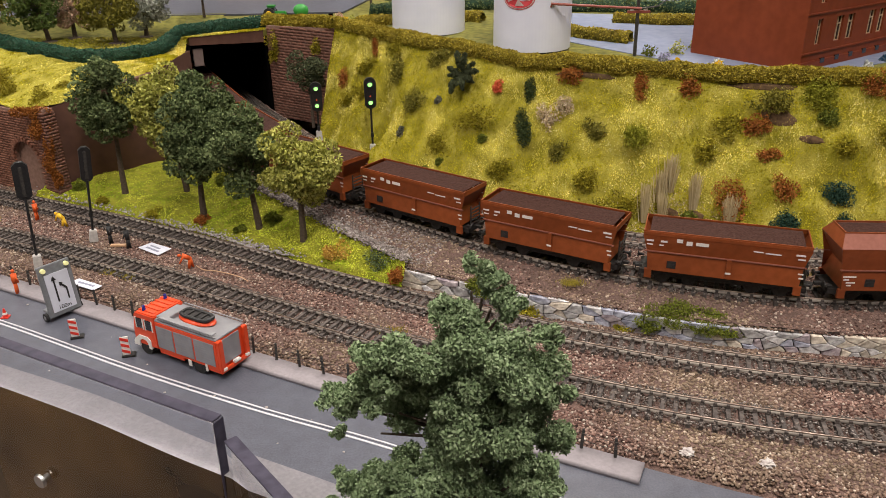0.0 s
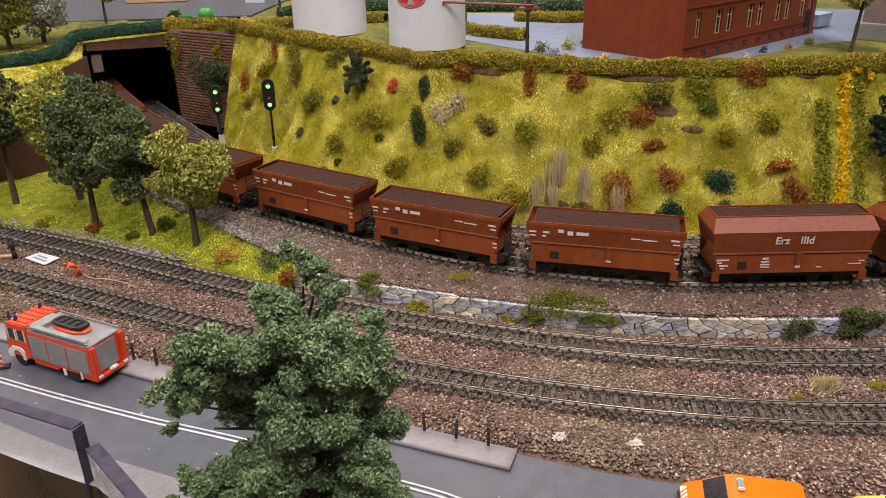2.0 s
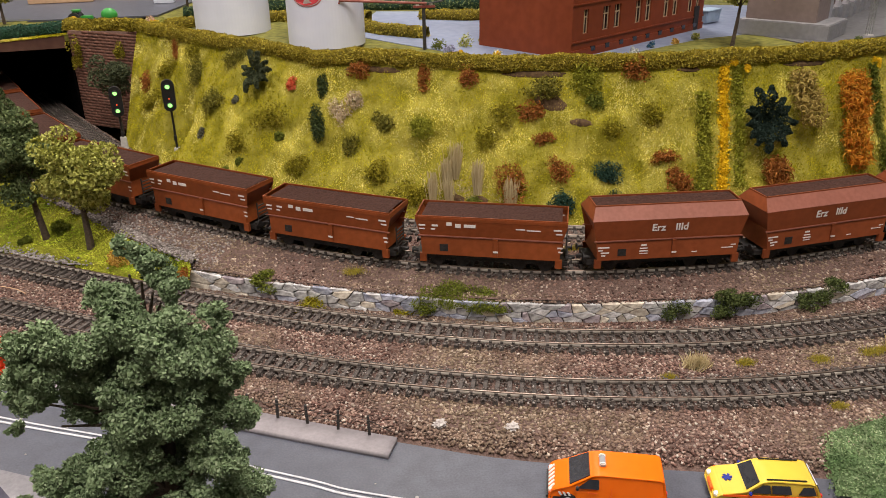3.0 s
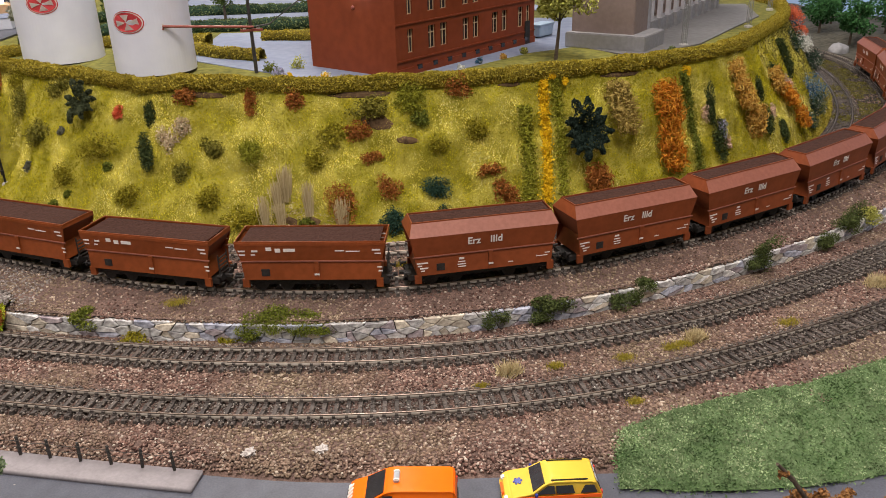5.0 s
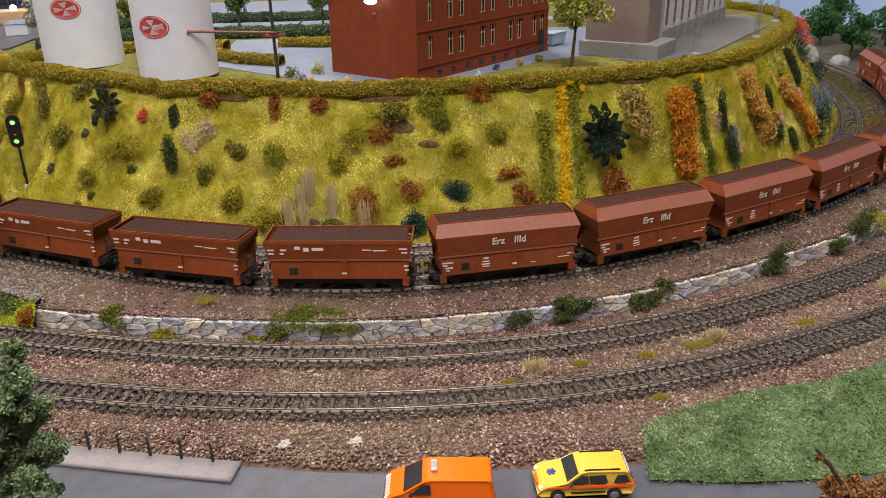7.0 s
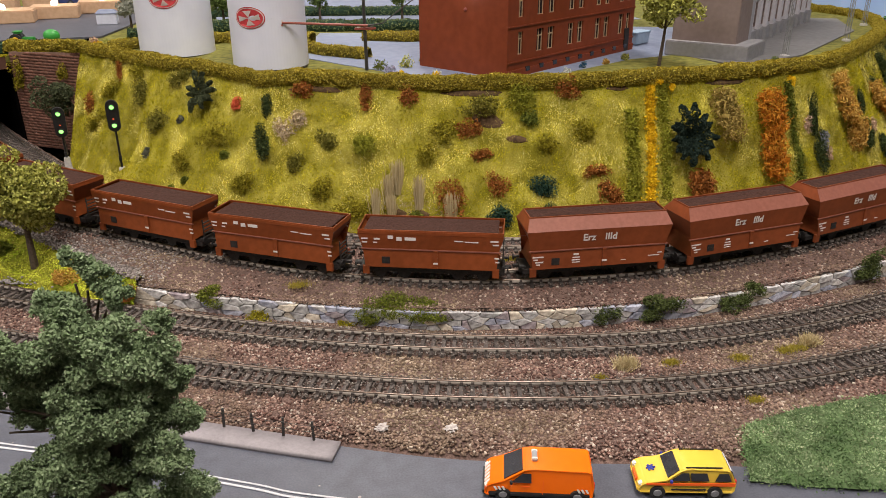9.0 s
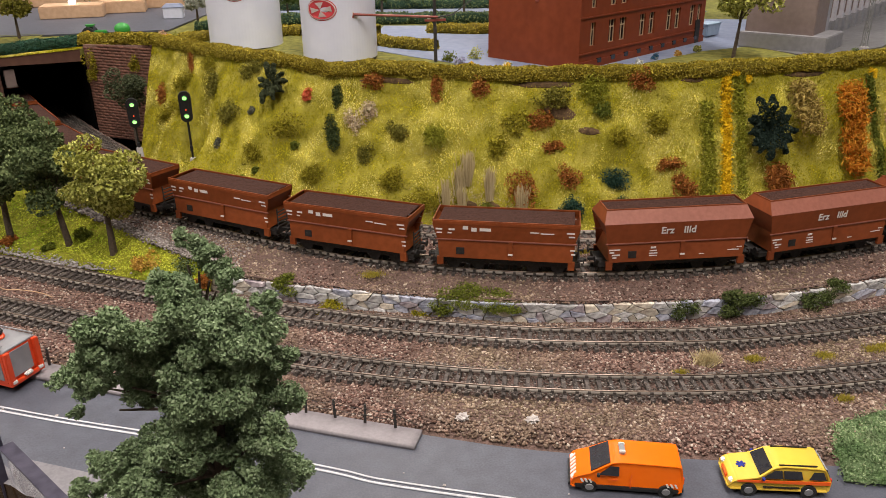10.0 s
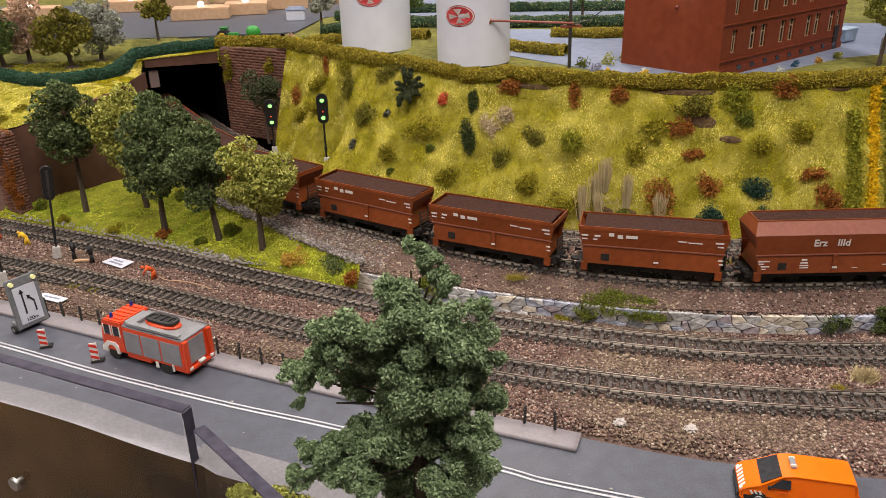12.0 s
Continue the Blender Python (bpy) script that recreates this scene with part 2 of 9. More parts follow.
M_REDWHITE = mat("sign_red", (0.66, 0.04, 0.025), (0.6, 0.035, 0.02), 400, 0.45)
M_SIGNGREY = mat("sign_grey", (0.17, 0.18, 0.195), (0.21, 0.22, 0.235), 400, 0.55)
M_PAPER = mat("white_card", (0.66, 0.68, 0.77), (0.61, 0.63, 0.72), 200, 0.6)
M_PRINT = mat("grey_print", (0.22, 0.24, 0.32), (0.3, 0.3, 0.38), 400, 0.7)
M_BRICKDARK = bricks("dark_brick_sheet", (0.115, 0.043, 0.032), (0.15, 0.058, 0.042), (0.07, 0.032, 0.027), 0.0055, 0.0026)
M_HOUSE = mat("red_house_wall", (0.188, 0.038, 0.013), (0.224, 0.047, 0.017), 120, 0.55, big=0.1, bump=0.1, spec=0.25)
M_FRAME = mat("window_cream", (0.54, 0.40, 0.26), (0.47, 0.34, 0.21), 500, 0.5)
M_STATIONPAVE = mat("station_paving", (0.135, 0.13, 0.135), (0.17, 0.165, 0.17), 150, 0.75, big=0.1)
M_TANK = mat("tank_white", (0.70, 0.72, 0.84), (0.76, 0.78, 0.89), 40, 0.45, big=0.05)
M_LOGO = mat("logo_red", (0.55, 0.05, 0.06), (0.6, 0.06, 0.07), 300, 0.5)
M_STATION = mat("station_render", (0.32, 0.31, 0.34), (0.38, 0.37, 0.40), 200, 0.7, big=0.06)
M_STATIONBROWN = mat("station_brown", (0.22, 0.165, 0.15), (0.25, 0.19, 0.175), 200, 0.75, big=0.05)
M_PLINTH = mat("grey_stone", (0.24, 0.235, 0.25), (0.29, 0.285, 0.30), 200, 0.75)
M_PIPE = mat("red_pipe", (0.24, 0.06, 0.045), (0.3, 0.08, 0.06), 300, 0.45)
M_BARK = mat("bark", (0.06, 0.045, 0.032), (0.11, 0.08, 0.06), 500, 0.9, bump=0.6)
M_SAND = mat("sandstone", (0.50, 0.32, 0.19), (0.58, 0.38, 0.24), 150, 0.8, big=0.08)
M_LAMPGLOW = glow("lamp_white", (1.0, 0.97, 0.9), 7.0)
M_BLUELAMP = glow("lamp_cold", (0.75, 0.88, 1.0), 9.0)
M_TABLE = mat("table_brown", (0.013, 0.007, 0.004), (0.032, 0.017, 0.008), 9, 0.22, spec=0.4, big=0.2)
# broad dark-to-golden mottling stands in for reflections on the table front
M_FRONT = mat("table_front_reflections", (0.022, 0.012, 0.006), (0.135, 0.076, 0.026), 5, 0.2, spec=0.5, big=0.3)
M_PERSPEX = clear("acrylic", (0.95, 0.96, 0.98), 0.0)
M_EDGE = mat("acrylic_cut_edge", (0.034, 0.031, 0.050), (0.064, 0.058, 0.086), 120, 0.5, spec=0.2)
M_STEEL = mat("screw_steel", (0.6, 0.6, 0.6), (0.5, 0.5, 0.5), 300, 0.3, 1.0)
# near-black without gloss, in place of the shade inside the tunnel
M_TUNNEL = mat("tunnel_darkness", (0.004, 0.004, 0.004), (0.008, 0.007, 0.007), 100, 0.95, spec=0.0)
M_BACKSKY = mat("painted_sky", (0.34, 0.50, 0.80), (0.46, 0.60, 0.84), 3, 0.9, spec=0.0)
M_HALLWALL = mat("hall_wall", (0.36, 0.345, 0.32), (0.40, 0.385, 0.36), 5, 0.9)
M_HALLFLOOR = mat("hall_floor", (0.16, 0.13, 0.12), (0.2, 0.17, 0.15), 8, 0.6)
M_HALLTOP = mat("hall_ceiling", (0.75, 0.74, 0.72), (0.8, 0.79, 0.77), 5, 0.9)
M_TRACTOR = mat("tractor_green", (0.04, 0.28, 0.05), (0.05, 0.32, 0.06), 300, 0.4)
M_STRAW = bits("straw", [(0.42, 0.33, 0.17), (0.55, 0.45, 0.25), (0.62, 0.53, 0.33), (0.36, 0.27, 0.13)])
M_WORKER = mat("figure_orange", (0.75, 0.12, 0.02), (0.7, 0.1, 0.02), 300, 0.6)
M_WORKDARK = mat("figure_dark", (0.02, 0.02, 0.022), (0.04, 0.04, 0.042), 300, 0.6)
M_WORKYEL = mat("figure_yellow", (0.8, 0.5, 0.03), (0.75, 0.45, 0.03), 300, 0.6)

LEAF = {
    "forest": [(0.016, 0.065, 0.018), (0.038, 0.125, 0.036), (0.080, 0.20, 0.065), (0.024, 0.088, 0.026)],
    "mid": [(0.045, 0.075, 0.016), (0.085, 0.125, 0.028), (0.13, 0.17, 0.045), (0.06, 0.10, 0.022)],
    "lime": [(0.13, 0.137, 0.020), (0.34, 0.34, 0.06), (0.58, 0.58, 0.17), (0.22, 0.22, 0.036)],
    "deep": [(0.032, 0.050, 0.018), (0.088, 0.122, 0.044), (0.21, 0.255, 0.110), (0.056, 0.082, 0.030)],
    "fore": [(0.125, 0.18, 0.09), (0.19, 0.262, 0.132), (0.26, 0.34, 0.185), (0.15, 0.212, 0.106), (0.35, 0.43, 0.26)],
    "cream": [(0.60, 0.48, 0.32), (0.46, 0.33, 0.19), (0.70, 0.58, 0.42), (0.24, 0.22, 0.08)],
    "wallgreen": [(0.030, 0.044, 0.012), (0.062, 0.082, 0.022), (0.11, 0.135, 0.042), (0.045, 0.062, 0.016)],
    "blue": [(0.014, 0.04, 0.025), (0.026, 0.065, 0.042), (0.045, 0.09, 0.06)],
    "olive": [(0.12, 0.10, 0.006), (0.23, 0.195, 0.011), (0.37, 0.32, 0.025), (0.17, 0.14, 0.008)],
    "hedge": [(0.15, 0.115, 0.008), (0.30, 0.23, 0.016), (0.44, 0.35, 0.035), (0.22, 0.17, 0.012), (0.55, 0.46, 0.08), (0.11, 0.085, 0.008)],
    "rust": [(0.16, 0.052, 0.010), (0.28, 0.095, 0.018), (0.40, 0.15, 0.032), (0.21, 0.07, 0.013)],
    "orange": [(0.34, 0.095, 0.005), (0.50, 0.17, 0.01), (0.66, 0.31, 0.03), (0.28, 0.07, 0.005)],
    "gold": [(0.34, 0.16, 0.02), (0.52, 0.29, 0.045), (0.66, 0.43, 0.11), (0.28, 0.12, 0.015)],
    "yellow": [(0.70, 0.45, 0.01), (0.82, 0.56, 0.015), (0.62, 0.38, 0.01)],
    "pink": [(0.62, 0.40, 0.30), (0.72, 0.52, 0.40), (0.5, 0.28, 0.2), (0.22, 0.22, 0.08)],
    "white": [(0.75, 0.75, 0.72), (0.8, 0.8, 0.78), (0.40, 0.43, 0.36), (0.65, 0.65, 0.62)],
    "darkwhite": [(0.012, 0.03, 0.018), (0.022, 0.05, 0.03), (0.035, 0.07, 0.04), (0.016, 0.04, 0.024), (0.02, 0.045, 0.026), (0.55, 0.55, 0.52)],
    "limerow": [(0.15, 0.155, 0.012), (0.26, 0.26, 0.02), (0.36, 0.35, 0.04)],
    "coral": [(0.64, 0.12, 0.055), (0.74, 0.19, 0.09), (0.52, 0.08, 0.03)],
    "slate": [(0.09, 0.09, 0.065), (0.14, 0.14, 0.10), (0.19, 0.19, 0.14)],
    "conifer": [(0.024, 0.036, 0.010), (0.042, 0.060, 0.017), (0.075, 0.098, 0.030)],
    "bluefl": [(0.03, 0.10, 0.20), (0.06, 0.17, 0.32), (0.02, 0.05, 0.04), (0.5, 0.55, 0.55)],
    "grey": [(0.20, 0.21, 0.17), (0.32, 0.33, 0.28), (0.42, 0.43, 0.38), (0.26, 0.27, 0.21)],
    "autumn": [(0.13, 0.055, 0.02), (0.22, 0.10, 0.035), (0.28, 0.14, 0.05), (0.16, 0.07, 0.025)],
    "dusk": [(0.09, 0.082, 0.012), (0.165, 0.148, 0.02), (0.25, 0.225, 0.035)],
    "moss": [(0.075, 0.095, 0.012), (0.13, 0.15, 0.018), (0.19, 0.21, 0.028)],
    "lilac": [(0.3, 0.28, 0.45), (0.4, 0.38, 0.55), (0.1, 0.16, 0.06)],
}
LEAF = {k: bits("leaf_" + k, v) for k, v in LEAF.items()}
# wall brown taken darker for the shade behind the trees
M_PLAINWALL = mat("brown_wall_shaded", (0.085, 0.038, 0.026), (0.125, 0.058, 0.040), 60, 0.8, big=0.15, bump=0.2)
M_DUST = mat("plaster_dust", (0.34, 0.30, 0.29), (0.52, 0.48, 0.46), 400, 0.9, bump=0.5)
# gravel tones lowered to stand in for shade at the far curve
M_SHADEDSTONES = bits("shaded_gravel_grains", [(0.018, 0.014, 0.012), (0.036, 0.03, 0.026), (0.06, 0.05, 0.043), (0.027, 0.022, 0.018), (0.09, 0.078, 0.066)])
M_STATIONPALE = mat("station_pale_render", (0.50, 0.48, 0.52), (0.57, 0.55, 0.59), 200, 0.7, big=0.05)
M_DULLGRASS = bits("dull_grass", [(0.085, 0.078, 0.016), (0.14, 0.125, 0.026), (0.20, 0.175, 0.045)])


# ---- geometry helpers ----
def thing(name, label, category, m=None, group="", kind=""):
    ob = new(name)
    ob.empty_display_size = 0.01
    if m is not None:
        ob.matrix_world = m
    return tagged(ob, label, category, group, kind)


def link_bm(name, bm, material, parent=None, label="", smooth=False):
    me = bpy.data.meshes.new(name)
    bm.to_mesh(me)
    bm.free()
    if smooth:
        me.polygons.foreach_set("use_smooth", [True] * len(me.polygons))
    me.materials.append(material)
    ob = new(name, me)
    if parent is not None:
        ob.parent = parent
    return tagged(ob, label)


def part(name, bm, material, parent, label="", smooth=False):
    return link_bm(name, bm, material, parent, label, smooth)


def raw(name, verts, faces, material, parent=None, label="", smooth=False):
    """A mesh from arrays; all faces with the same number of corners."""
    verts, faces = np.asarray(verts, dtype=np.float32), np.asarray(faces, dtype=np.int32)
    k = faces.shape[1]
    me = bpy.data.meshes.new(name)
    me.vertices.add(len(verts))
    me.vertices.foreach_set("co", verts.ravel())
    me.loops.add(len(faces) * k)
    me.loops.foreach_set("vertex_index", faces.ravel())
    me.polygons.add(len(faces))
    me.polygons.foreach_set("loop_start", np.arange(0, len(faces) * k, k, dtype=np.int32))
    if smooth:
        me.polygons.foreach_set("use_smooth", np.ones(len(faces), dtype=bool))
    me.update(calc_edges=True)
    me.validate()
    me.materials.append(material)
    ob = new(name, me)
    if parent is not None:
        ob.parent = parent
    return tagged(ob, label)


def box(bm, c, s, bevel=0.0, m=None, taper=None):
    """A box about c of size s; taper (a, b) scales its top in x and y."""
    r = bmesh.ops.create_cube(bm, size=1.0)
    vs = r["verts"]
    for v in vs:
        if taper and v.co.z > 0:
            v.co.x *= taper[0]
            v.co.y *= taper[1]
        v.co = Vector((v.co.x * s[0] + c[0], v.co.y * s[1] + c[1], v.co.z * s[2] + c[2]))
    if bevel:
        es = {e for v in vs for e in v.link_edges}
        vs = list({v for f in bmesh.ops.bevel(bm, geom=list(es), offset=bevel, segments=2, affect="EDGES")["faces"] for v in f.verts} | {v for v in vs if v.is_valid})
    if m is not None:
        for v in vs:
            v.co = m @ v.co
    return bm


def rod(bm, p, q, r0, r1=None, seg=8):
    """A round bar from p to q."""
    p, q = Vector(p), Vector(q)
    d = q - p
    r = bmesh.ops.create_cone(bm, cap_ends=True, segments=seg, radius1=r0, radius2=r0 if r1 is None else r1, depth=d.length)
    m = Matrix.Translation((p + q) / 2) @ d.to_track_quat("Z", "Y").to_matrix().to_4x4()
    for v in r["verts"]:
        v.co = m @ v.co
    return bm


def ball(bm, c, r, s=(1, 1, 1), sub=2):
    g = bmesh.ops.create_icosphere(bm, subdivisions=sub, radius=r)
    for v in g["verts"]:
        v.co = Vector((v.co.x * s[0] + c[0], v.co.y * s[1] + c[1], v.co.z * s[2] + c[2]))
    return bm


def B():
    return bmesh.new()


def prism(bm, outline, y0, y1):
    """An outline in x, z drawn out from y0 to y1."""
    a = [bm.verts.new((x, y0, z)) for x, z in outline]
    b = [bm.verts.new((x, y1, z)) for x, z in outline]
    bm.faces.new(a)
    bm.faces.new(b[::-1])
    for k in range(len(a)):
        bm.faces.new((a[k], b[k], b[k - 1], a[k - 1]))
    bmesh.ops.recalc_face_normals(bm, faces=bm.faces[:])
    return bm


class Line:
    """A smooth curve on plan through control points, measured along its length."""

    def __init__(self, ctrl, step=0.004):
        c = np.array(ctrl, dtype=float)
        c = np.vstack([2 * c[0] - c[1], c, 2 * c[-1] - c[-2]])
        out = []
        for k in range(1, len(c) - 2):
            t = np.linspace(0, 1, 24, endpoint=False)[:, None]
            p0, p1, p2, p3 = c[k - 1], c[k], c[k + 1], c[k + 2]
            out.append(0.5 * (2 * p1 + (p2 - p0) * t + (2 * p0 - 5 * p1 + 4 * p2 - p3) * t**2 + (3 * p1 - p0 - 3 * p2 + p3) * t**3))
        out.append(c[-2][None])
        p = np.vstack(out)
        s = np.r_[0, np.cumsum(np.hypot(*np.diff(p, axis=0).T))]
        self.length = s[-1]
        self.s = np.linspace(0, s[-1], max(2, int(s[-1] / step)))
        self.p = np.c_[np.interp(self.s, s, p[:, 0]), np.interp(self.s, s, p[:, 1])]
        d = np.gradient(self.p, axis=0)
        self.d = d / np.linalg.norm(d, axis=1)[:, None]
        self.n = np.c_[-self.d[:, 1], self.d[:, 0]]

    def at(self, s):
        return np.array([np.interp(s, self.s, self.p[:, 0]), np.interp(s, self.s, self.p[:, 1])])

    def way(self, s):
        d = np.array([np.interp(s, self.s, self.d[:, 0]), np.interp(s, self.s, self.d[:, 1])])
        return d / np.linalg.norm(d)

    def near(self, x, y):
        """Length along the curve nearest to a place, and the distance to its left."""
        k = np.argmin((self.p[:, 0] - x) ** 2 + (self.p[:, 1] - y) ** 2)
        return self.s[k], float(np.dot((x, y) - self.p[k], self.n[k]))

    def s_of_x(self, x):
        return float(np.interp(x, self.p[:, 0], self.s))

    def offset(self, w):
        o = Line([(0, 0), (1, 0)], 0.5)
        o.p, o.d, o.n, o.s, o.length = self.p + self.n * w, self.d, self.n, self.s, self.length
        return o


def sweep(name, line, zs, profile, material, parent=None, label="", s0=0.0, s1=None, smooth=False, step=1):
    """A closed profile (offset to the left, height) drawn along a line whose height at each point is zs."""
    keep = np.where((line.s >= s0) & (line.s <= (s1 if s1 is not None else line.length)))[0][::step]
    prof = np.array(profile)
    n, k = len(keep), len(prof)
    zs = np.broadcast_to(zs, line.s.shape)[keep]
    v = np.zeros((n, k, 3))
    v[:, :, :2] = line.p[keep][:, None] + line.n[keep][:, None] * prof[None, :, :1]
    v[:, :, 2] = zs[:, None] + prof[None, :, 1]
    i, j = np.meshgrid(np.arange(n - 1), np.arange(k), indexing="ij")
    a, b = i * k + j, i * k + (j + 1) % k
    f = np.stack([a, a + k, b + k, b], -1).reshape(-1, 4)
    return raw(name, v.reshape(-1, 3), f, material, parent, label, smooth)


def loft(name, rows, material, parent=None, label="", rough_z=0.0, freq=60.0, smooth=True, thick=0.0):
    """A sheet through rows of points (all the same length)."""
    v = np.array(rows, dtype=float)
    m, n = v.shape[:2]
    if rough_z:
        for a in range(m):
            for b in range(n):
                v[a, b, 2] += rough_z * noise.noise(Vector(v[a, b]) * freq)
    i, j = np.meshgrid(np.arange(m - 1), np.arange(n - 1), indexing="ij")
    a = i * n + j
    f = np.stack([a, a + 1, a + n + 1, a + n], -1).reshape(-1, 4)
    return raw(name, v.reshape(-1, 3), f, material, parent, label, smooth), v


def flat(name, outline, z, thick, material, parent=None, label=""):
    """A slab with the given outline on plan, its top at z."""
    bm = B()
    top = [bm.verts.new((x, y, z)) for x, y in outline]
    low = [bm.verts.new((x, y, z - thick)) for x, y in outline]
    bm.faces.new(top)
    bm.faces.new(low[::-1])
    for k in range(len(top)):
        bm.faces.new((top[k - 1], low[k - 1], low[k], top[k]))
    bmesh.ops.recalc_face_normals(bm, faces=bm.faces[:])
    bmesh.ops.triangulate(bm, faces=[f for f in bm.faces if len(f.verts) > 4])
    return link_bm(name, bm, material, parent, label)


# ---- small pieces in heaps ----
OCTA_V = np.array([(1, 0, 0), (-1, 0, 0), (0, 1, 0), (0, -1, 0), (0, 0, 1), (0, 0, -1)], dtype=float)
OCTA_F = np.array([(0, 2, 4), (2, 1, 4), (1, 3, 4), (3, 0, 4), (2, 0, 5), (1, 2, 5), (3, 1, 5), (0, 3, 5)])
LEAF_V = np.array([(-1, 0, 0), (0, -0.55, 0.2), (1, 0, 0), (0, 0.55, 0.2)], dtype=float)
LEAF_F = np.array([(0, 1, 2), (0, 2, 3)])
BLADE_V = np.array([(-0.18, 0, 0), (0.18, 0, 0), (0, 0.1, 1)], dtype=float)
BLADE_F = np.array([(0, 1, 2)])
HAIR_V = np.array([(-0.055, 0, 0), (0.055, 0, 0), (0, 0.1, 1)], dtype=float)


def turns(rng, n, full=True):
    """Random turns as matrices; full: in all directions, else about the upright with a lean."""
    if full:
        q = rng.normal(size=(n, 4))
        q /= np.linalg.norm(q, axis=1)[:, None]
        w, x, y, z = q.T
        return np.stack([1 - 2 * (y * y + z * z), 2 * (x * y - z * w), 2 * (x * z + y * w), 2 * (x * y + z * w), 1 - 2 * (x * x + z * z), 2 * (y * z - x * w),
                         2 * (x * z - y * w), 2 * (y * z + x * w), 1 - 2 * (x * x + y * y)], -1).reshape(n, 3, 3)
    a, b, c = rng.uniform(0, 2 * np.pi, n), rng.normal(0, 0.45, n), rng.normal(0, 0.45, n)
    up = np.stack([b, c, np.ones(n)], -1)
    up /= np.linalg.norm(up, axis=1)[:, None]
    side = np.stack([np.cos(a), np.sin(a), np.zeros(n)], -1)
    side -= up * (side * up).sum(1)[:, None]
    side /= np.linalg.norm(side, axis=1)[:, None]
    return np.stack([side, np.cross(up, side), up], -1)


def heap(name, at, size, material, rng, shape="stone", parent=None, label="", squash=(1, 1, 1), full=True, jitter=0.3):
    """Many small pieces, each turned and sized by chance, as one mesh."""
    base_v, base_f = {"stone": (OCTA_V, OCTA_F), "leaf": (LEAF_V, LEAF_F), "blade": (BLADE_V, BLADE_F), "hair": (HAIR_V, BLADE_F)}[shape]
    at = np.asarray(at, dtype=float)
    n, k = len(at), len(base_v)
    size = np.broadcast_to(size, n) * rng.uniform(0.65, 1.35, n)
    v = np.broadcast_to(base_v, (n, k, 3)).copy()
    if shape == "stone":
        v *= rng.uniform(1 - jitter, 1 + jitter, (n, k, 1))
    v = np.einsum("nij,nkj->nki", turns(rng, n, full), v * size[:, None, None]) * np.array(squash) + at[:, None]
    f = (base_f[None] + (np.arange(n) * k)[:, None, None]).reshape(-1, 3)
    return raw(name, v.reshape(-1, 3), f, material, parent, label)


def crown_points(rng, lobes, n, inner=0.55):
    """Places of leaves on and within a set of lobes (centre, radii)."""
    lobes = [(np.array(c, dtype=float), np.array(r, dtype=float)) for c, r in lobes]
    w = np.array([r[0] * r[1] + r[1] * r[2] + r[0] * r[2] for _, r in lobes])
    pick = rng.choice(len(lobes), n, p=w / w.sum())
    d = rng.normal(size=(n, 3))
    d /= np.linalg.norm(d, axis=1)[:, None]
    rad = rng.uniform(inner, 1.05, n) ** 0.6
    c, r = np.array([a for a, _ in lobes])[pick], np.array([b for _, b in lobes])[pick]
    return c + d * r * rad[:, None]


def lobes_in(rng, c, r, n, small):
    """Lobes spread unevenly through an ellipsoid."""
    out = []
    for _ in range(n):
        d = rng.normal(size=3)
        d /= np.linalg.norm(d)
        k = rng.uniform(0.25, 1.0) ** 0.5
        out.append((np.array(c) + d * np.array(r) * k, np.array((1, 1, 0.8)) * small * rng.uniform(0.6, 1.3)))
    return out


# ---- the lines of the plan ----
ROAD_Z, LOW_Z, PLATEAU_Z, LEFT_Z = 0.0, 0.002, 0.138, 0.112
TRACK_1 = Line([(-0.62, 0.742), (-0.50, 0.681), (-0.38, 0.623), (-0.29, 0.579), (-0.2, 0.531), (-0.1, 0.475), (0, 0.421), (0.1, 0.376), (0.2, 0.344), (0.3, 0.3256), (0.4, 0.322), (0.5, 0.331), (0.6, 0.348), (0.75, 0.385), (0.95, 0.46)])
TRACK_2 = Line([(-0.62, 0.812), (-0.5, 0.756), (-0.38, 0.697), (-0.3, 0.656), (-0.2, 0.600), (-0.1, 0.5404), (0, 0.4845), (0.1, 0.4374), (0.2, 0.403), (0.3, 0.3837), (0.4, 0.380), (0.5, 0.390), (0.6, 0.411), (0.75, 0.456), (0.95, 0.54)])
TRACK_3 = Line([(-0.40, 1.15), (-0.35, 1.06), (-0.30, 0.965), (-0.25, 0.865), (-0.195, 0.765), (-0.128, 0.672), (-0.05, 0.612), (0.0, 0.5745), (0.05, 0.540), (0.1, 0.509), (0.2, 0.468), (0.3, 0.4515), (0.4, 0.4525), (0.5, 0.468), (0.6, 0.494), (0.7, 0.533), (0.8, 0.588), (0.9, 0.668), (1.0, 0.784), (1.08, 0.905), (1.135, 1.03), (1.16, 1.15)])
TRACK_4 = Line([(-0.34, 1.15), (-0.29, 1.06), (-0.24, 0.965), (-0.185, 0.872), (-0.12, 0.770), (-0.06, 0.692), (0.0, 0.640), (0.045, 0.610), (0.097, 0.576), (0.145, 0.554), (0.2, 0.534), (0.25, 0.521), (0.322, 0.512), (0.4, 0.512), (0.5, 0.523), (0.6, 0.548), (0.7, 0.591), (0.8, 0.660), (0.88, 0.735), (0.95, 0.822), (1.015, 0.925), (1.06, 1.02), (1.09, 1.13)])
